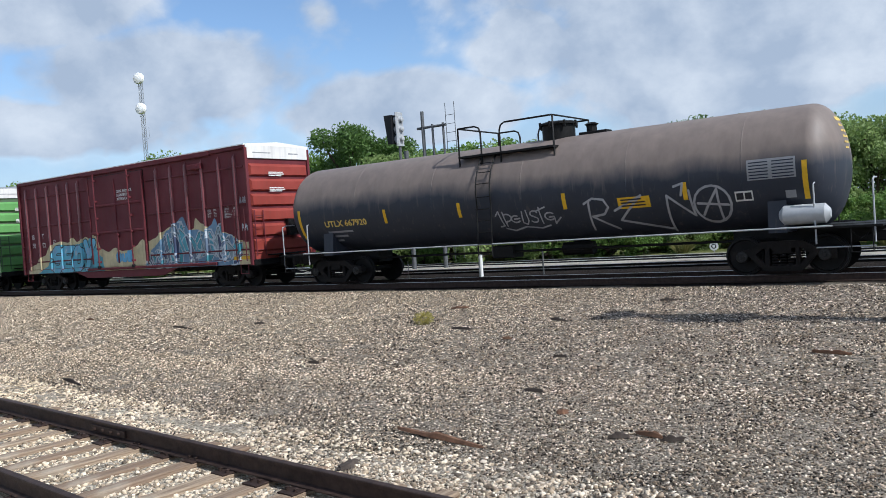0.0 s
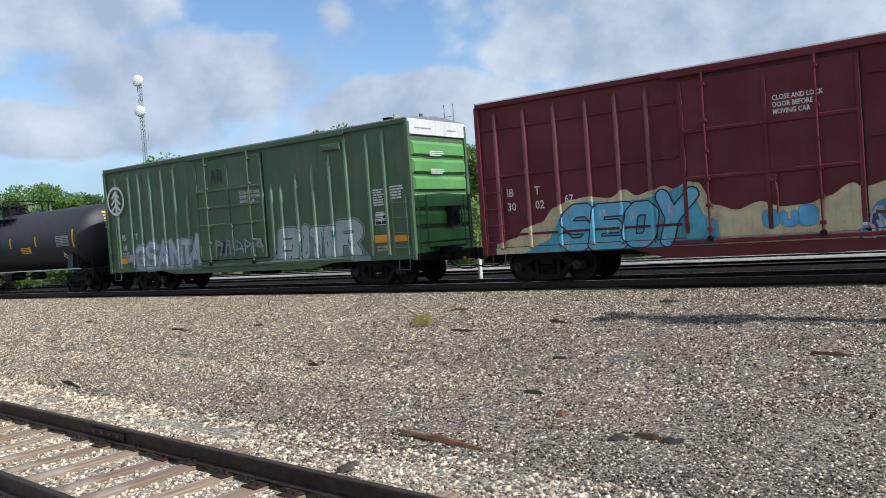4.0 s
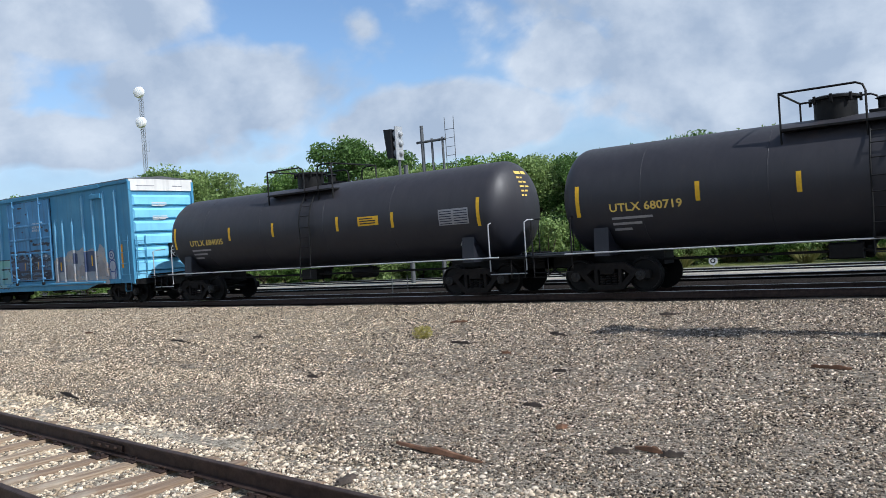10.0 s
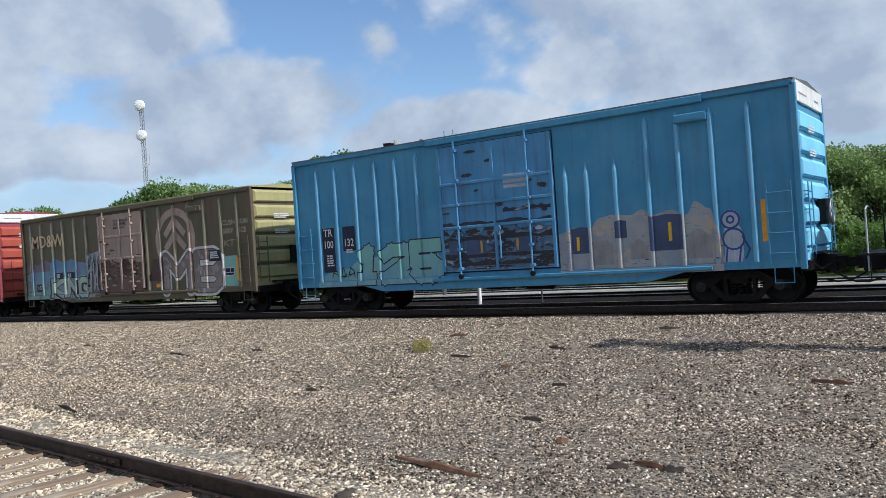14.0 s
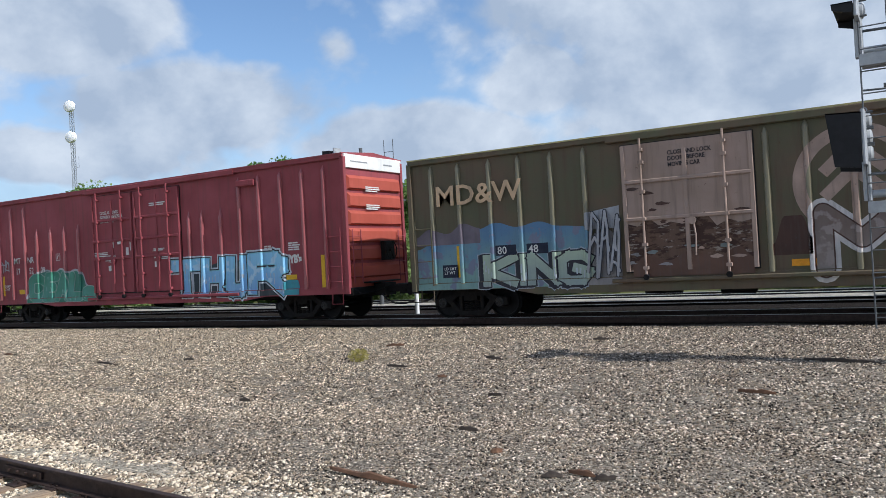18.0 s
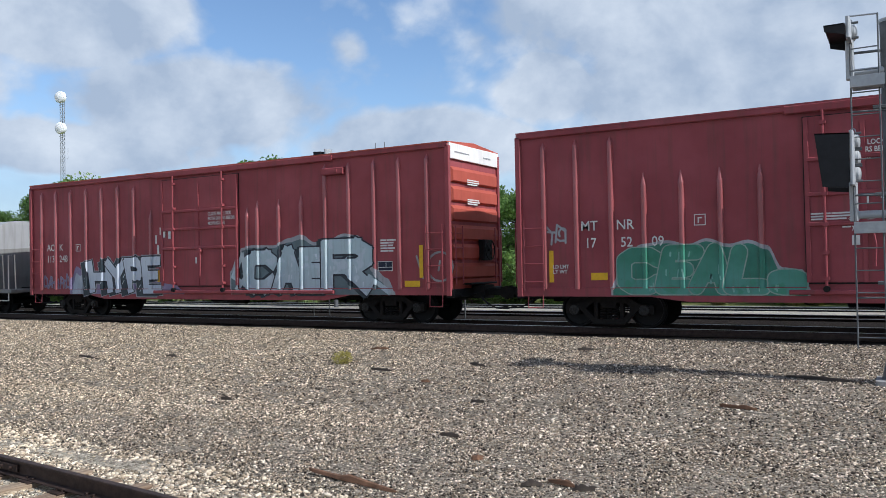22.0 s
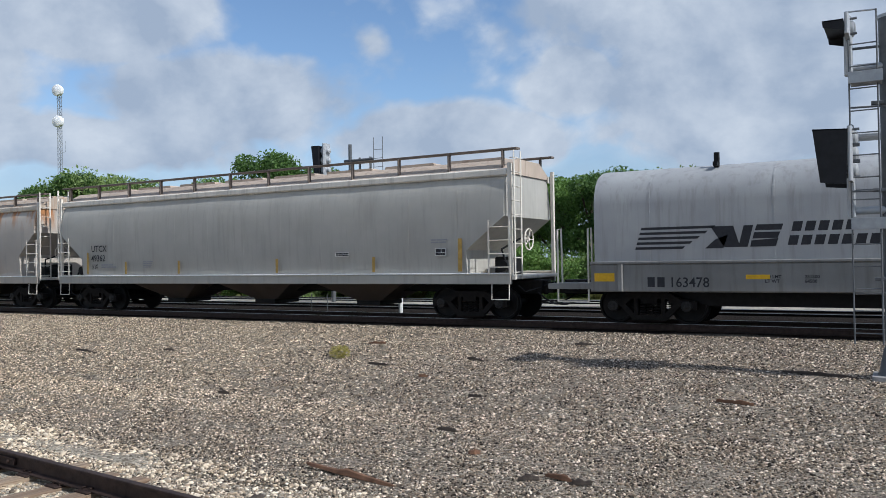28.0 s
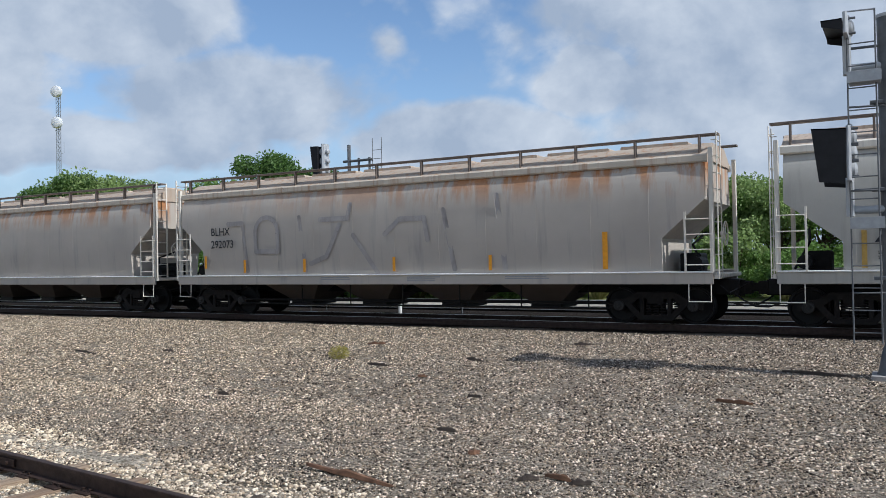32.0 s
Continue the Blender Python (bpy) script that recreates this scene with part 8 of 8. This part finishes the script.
# ---- lineside things ----
def signal_head(parent, x, y, top, h, depth=0.72, back=0.22, hr=0.15, yw=0.28):
    """Three-light head that faces -x, with a deep hood."""
    hood = MB().prism([(x - 0.1, top), (x - depth, top + 0.02), (x - depth + 0.14, top - h), (x - 0.1, top - h)], "y", y - yw, y - yw + 0.03)
    hood.prism([(x - 0.1, top), (x - depth, top + 0.02), (x - depth + 0.14, top - h), (x - 0.1, top - h)], "y", y + yw - 0.03, y + yw)
    hood.prism([(x - 0.1, top + 0.02), (x - depth, top + 0.04), (x - depth, top + 0.01), (x - 0.1, top - 0.01)], "y", y - yw, y + yw)
    head = part("signal_head", hood, M["blackp"], parent, "black deep-hooded signal head")
    part("backboard", MB().cbox(x - 0.12, x - 0.09, y - yw - 0.02, y + yw + 0.02, top - h - 0.02, top + 0.02, 0.008, "z"), M["blackp"], head)
    for k in range(3):
        z = top - h * (k + 0.5) / 3
        part("lamp_housing", MB().lathe([(x - 0.09, hr), (x + back * 0.3, hr), (x + back * 0.55, hr * 0.75), (x + back * 0.9, hr * 0.6), (x + back, 0.03)], 14, "x", (0, y, z)), M["gpaint"], head, "", 35)
        part("lens", MB().lathe([(x - 0.16, 0.1), (x - 0.12, 0.12)], 14, "x", (0, y, z)), M["lens"], head)
    return head


def stile_ladder(parent, x0, x1, y, z0, z1, pitch=0.31, mat=None):
    for x in (x0, x1):
        part("ladder_stile", MB().tube([(x, y, z0), (x, y, z1)], 0.014, 6), mat or M["gpaint"], parent)
    for k in range(int((z1 - z0) / pitch)):
        z = z0 + pitch * (k + 0.5)
        part("ladder_rung", MB().tube([(x0, y, z), (x1, y, z)], 0.011, 5), mat or M["gpaint"], parent)


mx0, my0 = -0.13, 14.55
mz0 = ground_z(mx0, my0)
mast = thing("signal_mast", "grey steel signal mast with ladder beside the line", "railway signal")
part("foundation", MB().cbox(mx0 - 0.35, mx0 + 0.35, my0 - 0.35, my0 + 0.35, mz0 - 0.3, mz0 + 0.05, 0.03, "z"), plain("concrete", (0.32, 0.3, 0.28), 0.9), mast)
part("base_casting", MB().lathe([(mz0 + 0.02, 0.3), (mz0 + 0.1, 0.26), (mz0 + 0.45, 0.19), (mz0 + 0.5, 0.175)], 18, "z", (mx0, my0, 0)), M["dgrey"], mast, "", 35)
part("mast", MB().lathe([(mz0, 0.165), (5.36, 0.165)], 20, "z", (mx0, my0, 0)), M["dgrey"], mast, "", 35)
part("mast_cap", MB().lathe([(5.36, 0.18), (5.41, 0.18), (5.43, 0.12), (5.435, 0.02)], 20, "z", (mx0, my0, 0)), M["gpaint"], mast, "", 35)
for z in (3.98, 2.6, 1.2):
    part("mast_clamp", MB().lathe([(z, 0.185), (z + 0.06, 0.185)], 18, "z", (mx0, my0, 0)).cbox(mx0 - 0.28, mx0 - 0.1, my0 - 0.2, my0 - 0.1, z, z + 0.06, 0.01), M["dgrey"], mast, "", 35)
lx0, lx1, ly = mx0 - 0.58, mx0 - 0.18, my0 - 0.28
stile_ladder(mast, lx0, lx1, ly, 0.2, 5.47, 0.352, M["dgrey"])
part("ladder_hoop", MB().tube([(lx0, ly, 5.46), (lx0, ly + 0.08, 5.5), (lx1, ly + 0.08, 5.48), (lx1, ly, 5.46)], 0.014, 6), M["galv"], mast)
for z in (1.0, 2.62, 3.95):
    part("ladder_bracket", MB().tube([(lx0, ly + 0.01, z), (mx0, my0 - 0.15, z)], 0.016, 6), M["dgrey"], mast)
hx2 = mx0 - 0.58


def lamp_head(top, low, hood_pts, yw, label):
    """Slim lamp column on a post, with a black sheet hood that reaches along the line."""
    hood = MB().prism(hood_pts, "y", my0 - 0.1 - yw, my0 - 0.08 - yw)
    hood.prism(hood_pts, "y", my0 - 0.12 + yw, my0 - 0.1 + yw)
    (a, za), (b, zb) = hood_pts[0], hood_pts[1]
    hood.prism([(a, za), (b, zb), (b, zb - 0.02), (a, za - 0.02)], "y", my0 - 0.1 - yw, my0 - 0.1 + yw)
    post = part("head_post", MB().cbox(hx2 - 0.07, hx2 + 0.05, my0 - 0.2, my0 - 0.02, low, low + 0.62, 0.02, "z"), M["gpaint"], mast, label)
    hd2 = part("hood", hood, M["blackp"], post, "black sheet hood")
    part("lamp_back", MB().cbox(hx2 - 0.03, hx2 + 0.03, my0 - 0.1 - yw, my0 - 0.1 + yw, low + 0.55, top, 0.02, "z"), M["gpaint"], post)
    n = 3 if top - low > 1.2 else 1
    for k in range(n):
        z = low + 0.62 + (top - low - 0.62) * (k + 0.5) / n
        h3 = part("lamp_housing", MB().lathe([(hx2 + 0.02, 0.14), (hx2 + 0.07, 0.13), (hx2 + 0.1, 0.09), (hx2 + 0.11, 0.02)], 14, "x", (0, my0 - 0.1, z)), M["gpaint"], post, "", 35)
        part("lens", MB().lathe([(hx2 - 0.06, 0.1), (hx2 - 0.03, 0.11)], 14, "x", (0, my0 - 0.1, z)), M["lens"], h3)
        for d in (-0.12, 0.12):
            part("hinge", MB().lathe([(hx2 + 0.03, 0.02), (hx2 + 0.13, 0.02)], 8, "x", (0, my0 - 0.26, z + d)), M["dgrey"], h3)
    part("lifting_eye", MB().tube([(hx2 + 0.04 * math.cos(t), my0 - 0.1, top + 0.04 + 0.05 * math.sin(t)) for t in (2 * math.pi * k / 10 for k in range(10))], 0.01, 5, True), M["gpaint"], post)
    part("arm", MB().tube([(hx2, my0 - 0.1, low + 0.1), (mx0, my0 - 0.05, low + 0.1)], 0.065, 12), M["gpaint"], mast, "thick grey pipe arm", 40)
    part("arm_brace", MB().tube([(hx2, my0 - 0.1, low + 0.42), (mx0, my0 - 0.05, low + 0.42)], 0.022, 8), M["dgrey"], mast)
    tread = MB()
    for k in range(9):
        tread.cbox(hx2 + 0.02, mx0 - 0.12, my0 - 0.52 + 0.045 * k, my0 - 0.5 + 0.045 * k, low - 0.2, low - 0.04, 0.003)
    tread.cbox(hx2, mx0 - 0.1, my0 - 0.535, my0 - 0.52, low - 0.21, low - 0.03, 0.003)
    part("foot_tread", tread, M["galv"], mast, "perforated steel foot tread")


lamp_head(5.38, 4.5, [(hx2 - 0.04, 5.28), (mx0 - 0.92, 5.28), (mx0 - 0.91, 5.18), (hx2 - 0.04, 5.1)], 0.6, "slim grey lamp column with a short hood")
lamp_head(3.62, 2.22, [(hx2 - 0.02, 3.58), (mx0 - 1.1, 3.61), (mx0 - 1.0, 2.76), (hx2 - 0.05, 2.72)], 0.53, "slim grey lamp column with a deep hood")

# signal beyond the second track
sx, sy = -21.1, 27.3
sz = ground_z(sx, sy)
sig = thing("signal_mast", "grey signal mast with ladder behind the train", "railway signal")
part("mast", MB().lathe([(sz, 0.1), (5.0, 0.1)], 14, "z", (sx, sy, 0)), M["dgrey"], sig, "", 35)
signal_head(sig, sx - 0.1, sy - 0.35, 6.5, 1.2, 0.5, 0.3, 0.17)
part("lamp_door", MB().cbox(sx - 0.09, sx + 0.06, sy - 0.58, sy - 0.12, 5.2, 6.62, 0.06, "z"), M["gpaint"], sig, "silver grey lamp case")
part("head_post", MB().tube([(sx - 0.05, sy - 0.35, 4.2), (sx - 0.05, sy - 0.35, 6.55)], 0.06, 8), M["dgrey"], sig)
fx, fy = sx + 1.35, sy + 0.3
fr = MB()
for x, z1 in ((fx - 0.6, 6.6), (fx + 0.45, 6.0), (fx - 0.1, 6.0)):
    fr.tube([(x, fy, 3.8), (x, fy, z1)], 0.075 if z1 > 6.5 else 0.05, 6)
for z in (4.5, 5.9):
    fr.tube([(fx - 0.9, fy, z), (fx + 0.6, fy, z)], 0.055, 6)
part("head_frame", fr, M["dgrey"], sig)
part("platform", MB().cbox(fx - 0.9, fx + 1.3, fy - 0.4, fy + 0.4, 4.2, 4.27, 0.01), M["dgrey"], sig)
part("platform_post", MB().lathe([(sz, 0.09), (4.22, 0.09)], 12, "z", (fx + 0.1, fy, 0)), M["dgrey"], sig)
stile_ladder(sig, fx + 0.75, fx + 1.2, fy - 0.2, 0.3, 6.75, 0.36, M["dgrey"])

# lattice tower with two dishes, far off
ta, td = radians(-55.35), 160.0
tx0, ty0 = td * math.sin(ta), td * math.cos(ta)
tz0 = ground_z(tx0, ty0)
tower = thing("radio_tower", "slim lattice radio tower with two white dishes", "tower", at=pose(tx0, ty0, 0))
legs = [(0.42 * math.cos(k * 2.094 + 0.4), 0.42 * math.sin(k * 2.094 + 0.4)) for k in range(3)]
for a, b in legs:
    part("tower_leg", MB().tube([(a, b, tz0), (a, b, 34.0)], 0.05, 6), M["galv"], tower)
lat = MB()
k = 0
z = tz0 + 0.5
while z < 33.4:
    for i in range(3):
        p, q = legs[i], legs[(i + 1) % 3]
        lat.tube([(p[0], p[1], z), (q[0], q[1], z + 0.8)], 0.025, 4)
        lat.tube([(p[0], p[1], z + 0.8), (q[0], q[1], z + 0.8)], 0.02, 4)
    z += 0.8
part("lattice", lat, M["galv"], tower)
for z, s in ((33.1, 1), (27.5, 1)):
    ds = MB().lathe([(-0.6, 0.9), (-0.55, 1.04), (-0.1, 1.05), (0.12, 0.92), (0.26, 0.52), (0.31, 0.05)], 28, "y")
    o = part("dish", ds, M["dish"], tower, "white drum-shaped microwave dish", 40)
    o.matrix_basis = pose(0.55, -0.95, z, 0, 0, 198)
    part("dish_mount", MB().tube([(0, 0, z), (0.55, -0.6, z)], 0.09, 6).tube([(-1.2, 0.2, z - 1.2), (0.9, -0.4, z - 1.2)], 0.05, 6), M["galv"], tower)
part("whip_antenna", MB().tube([(0.8, 0, 22.0), (1.5, 0, 22.0), (1.5, 0, 24.0)], 0.03, 5), M["galv"], tower)

# small posts and a round sign beyond the tracks
for x, y, h2, r2, m2, lab in ((-14.6, 22.5, 0.75, 0.07, "white", "short white marker post between tracks"), (-18.3, 22.4, 0.6, 0.014, "dgrey", "thin steel stake beside the track"), (-17.6, 22.4, 0.6, 0.014, "dgrey", "thin steel stake beside the track"), (-12.3, 22.6, 0.8, 0.025, "dgrey", "thin grey steel post beside track")):
    p = thing("marker_post", lab, "post")
    part("post", MB().lathe([(ground_z(x, y) - 0.1, r2), (ground_z(x, y) + h2, r2), (ground_z(x, y) + h2 + 0.02, r2 * 0.6)], 10, "z", (x, y, 0)), M[m2], p)
rs2 = thing("round_sign", "small round white disc on a low stake", "sign")
qx, qy = -9.59, 31.5
part("post", MB().tube([(qx, qy, ground_z(qx, qy) - 0.1), (qx, qy, 0.3)], 0.02, 6), M["galv"], rs2)
part("disc", MB().lathe([(qy - 0.05, 0.17), (qy - 0.03, 0.17)], 20, "y", (qx, 0, 0.15)), M["white"], rs2)
rg2 = MB()
ribbon(rg2, [arc(qx, 0.15, 0.08, 0, 360, 14)], 0.02, 0.0)
part("ring_mark", onto(rg2, 0, qy - 0.055, 0), M["kstencil"], rs2)


# ---- loose stones: near ones as real pieces ----
def stones(name, label, n, place, lo, hi, mat, seed, fine=True):
    """One mesh of many broken stones; place(rs, n) gives x and y."""
    rs = np.random.RandomState(seed)
    t = (1 + 5 ** 0.5) / 2
    base = np.array([(-1, t, 0), (1, t, 0), (-1, -t, 0), (1, -t, 0), (0, -1, t), (0, 1, t), (0, -1, -t), (0, 1, -t), (t, 0, -1), (t, 0, 1), (-t, 0, -1), (-t, 0, 1)])
    base /= np.linalg.norm(base[0])
    tri = np.array([(0, 11, 5), (0, 5, 1), (0, 1, 7), (0, 7, 10), (0, 10, 11), (1, 5, 9), (5, 11, 4), (11, 10, 2), (10, 7, 6), (7, 1, 8), (3, 9, 4), (3, 4, 2), (3, 2, 6), (3, 6, 8), (3, 8, 9), (4, 9, 5), (2, 4, 11), (6, 2, 10), (8, 6, 7), (9, 8, 1)])
    if not fine:
        base = np.array([(1, 0, 0), (-1, 0, 0), (0, 1, 0), (0, -1, 0), (0, 0, 1), (0, 0, -1)]) * 1.1
        tri = np.array([(0, 2, 4), (2, 1, 4), (1, 3, 4), (3, 0, 4), (2, 0, 5), (1, 2, 5), (3, 1, 5), (0, 3, 5)])
    k = len(base)
    forms = base[None] * rs.uniform(0.62, 1.2, (24, k, 1)) + rs.uniform(-0.16, 0.16, (24, k, 3))
    x, y = place(rs, n)
    n = len(x)
    z = np.array([ground_z(a, b) for a, b in zip(x, y)])
    size = lo * (hi / lo) ** (rs.uniform(0, 1, n) ** 1.8)
    sc = size[:, None] * np.stack([rs.uniform(0.8, 1.5, n), rs.uniform(0.7, 1.1, n), rs.uniform(0.5, 0.85, n)], 1)
    a, b = rs.uniform(0, 6.283, n), rs.uniform(-0.5, 0.5, n)
    v = forms[rs.randint(0, 24, n)] * sc[:, None, :]
    cb, sb = np.cos(b)[:, None], np.sin(b)[:, None]
    v = np.stack([v[..., 0] * cb - v[..., 2] * sb, v[..., 1], v[..., 0] * sb + v[..., 2] * cb], 2)
    ca, sa = np.cos(a)[:, None], np.sin(a)[:, None]
    v = np.stack([v[..., 0] * ca - v[..., 1] * sa + x[:, None], v[..., 0] * sa + v[..., 1] * ca + y[:, None], v[..., 2] + (z + size * rs.uniform(0.0, 0.35, n))[:, None]], 2)
    me = bpy.data.meshes.new(name)
    vv, ff = v.reshape(-1, 3), (tri[None] + k * np.arange(n)[:, None, None]).reshape(-1, 3)
    me.vertices.add(len(vv))
    me.vertices.foreach_set("co", vv.astype(np.float32).ravel())
    me.loops.add(ff.size)
    me.loops.foreach_set("vertex_index", ff.astype(np.int32).ravel())
    me.polygons.add(len(ff))
    me.polygons.foreach_set("loop_start", np.arange(0, ff.size, 3, dtype=np.int32))
    me.update(calc_edges=True)
    me.materials.append(mat)
    return tagged(part(name, me, None), label, "gravel", kind="stuff")


def wedge(az0, az1, y0, y1):
    """Random spots between two bearings and two distances from the eye's line, evenly thick on the ground."""
    def f(rs, n):
        y = np.sqrt(rs.uniform(y0 * y0, y1 * y1, n))
        u = rs.uniform(math.tan(radians(az0)), math.tan(radians(az1)), n)
        x = u * y
        k = (x > -48) & (x < 3)
        return x[k], y[k]
    return f


def off_track(f, lo, hi):
    """Keep the spots whose distance from the siding's centre line lies between lo and hi, clear of its rails."""
    def g2(rs, n):
        x, y = f(rs, n)
        d = (y - (4.78 - 0.0966 * (x + 11.9))) * 0.9954
        k = (d > lo) & (d < hi) & (np.abs(np.abs(d) - 0.7535) > 0.11)
        return x[k], y[k]
    return g2


stones("ballast_stones", "pale broken ballast stones round the siding", 48000, off_track(wedge(-72, 3, 2.2, 8.0), -4.0, 2.1), 0.011, 0.034, M["pale"], 1)
stones("ballast_stones", "grey broken ballast stones in the foreground", 150000, off_track(wedge(-70, 3, 3.4, 9.6), 1.3, 9.0), 0.0075, 0.0215, M["stone"], 2, False)
stones("ballast_stones", "grey gravel of the yard surface", 210000, wedge(-66, 3, 8.6, 18.9), 0.0095, 0.027, M["stone"], 3, False)

# ---- debris ----
dr = random.Random(12)


def splinter(name, label, x, y, ln, wd, turn, mat, seed):
    """Broken piece of timber, ragged at both ends."""
    r = random.Random(seed)
    mb = MB()
    rows2 = []
    for i in range(9):
        u = -ln / 2 + ln * i / 8
        k = 0.35 + 0.65 * math.sin(math.pi * (i + 0.6) / 9.2)
        w2 = wd * k * r.uniform(0.8, 1.15)
        h = 0.045 * k * r.uniform(0.7, 1.3)
        rows2.append([(u + r.uniform(-0.02, 0.02), -w2, 0), (u, -w2 * 0.6, h), (u + r.uniform(-0.03, 0.03), w2 * 0.2, h * 1.15), (u, w2, h * 0.5), (u, w2, -0.01)])
    mb.add([p for row in rows2 for p in row], [(i * 5 + j, i * 5 + (j + 1) % 5, (i + 1) * 5 + (j + 1) % 5, (i + 1) * 5 + j) for i in range(8) for j in range(5)] + [(4, 3, 2, 1, 0), tuple(range(40, 45))])
    o = part(name, mb, mat)
    o.matrix_world = pose(x, y, ground_z(x, y) + 0.015, 0, r.uniform(-3, 3), turn)
    return tagged(o, label, "debris")


splinter("wood_splinter", "long reddish splintered timber on the gravel", -4.9, 6.53, 1.2, 0.045, -8, M["wood"], 1)
for k, (x, y, ln, wd, a) in enumerate(((-7.4, 12.1, 0.16, 0.03, 20), (-7.38, 14.02, 0.4, 0.03, -12), (-1.25, 14.5, 1.2, 0.02, -14), (-2.95, 7.3, 0.3, 0.025, -10), (-3.2, 7.15, 0.2, 0.03, 30), (-2.7, 7.22, 0.22, 0.02, 14), (-4.12, 7.77, 0.12, 0.05, 40), (-16.75, 12.2, 1.0, 0.015, -10), (-15.1, 13.2, 0.3, 0.03, 5), (-2.08, 11.64, 0.5, 0.012, -4), (-4.96, 8.64, 0.25, 0.018, 4),
                                           (-5.64, 10.7, 0.22, 0.014, 0), (-10.8, 15.6, 0.5, 0.03, 0), (-9.5, 9.4, 0.2, 0.012, 10), (-13.0, 7.2, 0.9, 0.018, -12), (-22.5, 13.2, 0.5, 0.015, -6), (-8.9, 12.9, 0.5, 0.012, -3), (-6.2, 16.9, 0.35, 0.025, 10))):
    splinter("wood_scrap", "dark weathered scrap of wood on gravel", x, y, ln, wd, a, M["tieD"] if k % 3 else M["wood"], 10 + k)
bx, by = -5.4, 5.42
splinter("tie_chunk", "broken brown end of an old tie", bx - 0.1, by - 0.2, 0.5, 0.11, 80, M["tie"], 40)
splinter("tie_chunk", "dark twisted lump of rotten wood", bx + 0.12, by + 0.15, 0.3, 0.07, 100, M["tieD"], 41)


def tuft(name, label, x, y, h, spread, n, mat, seed, wd=0.006):
    rs = random.Random(seed)
    mb = MB()
    for _ in range(n):
        a, d = rs.uniform(0, 6.283), spread * math.sqrt(rs.random())
        px2, py2 = d * 0.5 * math.cos(a), d * 0.5 * math.sin(a)
        l2 = h * rs.uniform(0.5, 1.0)
        ex, ey = px2 + d * math.cos(a) * 0.9, py2 + d * math.sin(a) * 0.9
        b = a + 1.57
        w2 = wd * rs.uniform(0.6, 1.4)
        mx2, my2 = (px2 + ex) / 2, (py2 + ey) / 2
        mb.add([(px2 - w2 * math.cos(b), py2 - w2 * math.sin(b), 0), (px2 + w2 * math.cos(b), py2 + w2 * math.sin(b), 0), (mx2 + w2 * math.cos(b), my2 + w2 * math.sin(b), l2 * 0.65), (ex, ey, l2), (mx2 - w2 * math.cos(b), my2 - w2 * math.sin(b), l2 * 0.65)], [(0, 1, 2, 3, 4)])
    o = part(name, mb, mat)
    o.matrix_world = pose(x, y, ground_z(x, y) - 0.01)
    return tagged(o, label, "plant")


rw = np.random.RandomState(4)
wd3 = rw.normal(size=(900, 3))
wd3 /= np.linalg.norm(wd3, axis=1)[:, None]
wp = wd3 * (rw.uniform(0.2, 1.0, 900) ** 0.5)[:, None] * np.array([0.24, 0.24, 0.2]) + np.array([0, 0, 0.19])
wp[:, 2] = np.maximum(wp[:, 2], 0.01)
wu = wd3 * 0.6 + rw.normal(size=(900, 3)) * 0.4
wu /= np.linalg.norm(wu, axis=1)[:, None]
wv = np.cross(wu, rw.normal(size=(900, 3)))
wv /= np.linalg.norm(wv, axis=1)[:, None]
ws = rw.uniform(0.015, 0.04, 900)[:, None]
wm = MB()
wm.v = np.stack([wp - wu * ws, wp + wv * ws * 0.3, wp + wu * ws, wp - wv * ws * 0.3], 1).reshape(-1, 3).tolist()
wm.f = np.arange(3600).reshape(900, 4).tolist()
wo = tagged(part("weed", wm, M["weed"]), "round yellow-green weed growing in the gravel", "plant")
wo.matrix_world = pose(-10.37, 13.6, ground_z(-10.37, 13.6) - 0.01) @ Matrix.Diagonal((0.95, 0.95, 0.75, 1))
for k in range(26):
    a = -60 + 58 * k / 25 + dr.uniform(-1, 1)
    d = dr.uniform(33.5, 39)
    tuft("grass_tuft", "tall dry grass tuft beyond the tracks", d * math.tan(radians(a)) if a > -50 else -d * 1.2 - k, d, dr.uniform(0.5, 0.9), 0.5, 160, M["grass"], 50 + k, 0.014)


# ---- what moves ----
def ran(t):
    """Metres the train has run after t seconds: a nearly even 6.2 m/s."""
    u = t / 32
    return 200.538 * u + 10.319 * u ** 2 - 39.918 * u ** 3 + 37.764 * u ** 4 - 10.303 * u ** 5


def motions():
    for car, x in CARS:
        walk(car, [(t, pose(x + ran(t), YC, 0)) for t in range(0, 33, 2)])
    # all wheels roll alike: one set of keys, shared
    first = WHEELSETS[0]
    walk(first, [(k / 10, pose(0, 0, 0, 0, math.degrees(ran(k / 10) / WR))) for k in range(321)])
    act, slot = first.animation_data.action, first.animation_data.action_slot
    for o in WHEELSETS[1:]:
        o.rotation_mode = "QUATERNION"
        ad2 = o.animation_data_create()
        ad2.action = act
        ad2.action_slot = slot
    walk(clouds, [(t, pose(0, 0, 0, 0, 0, -0.303 * t)) for t in range(0, 33, 8)])


motions()
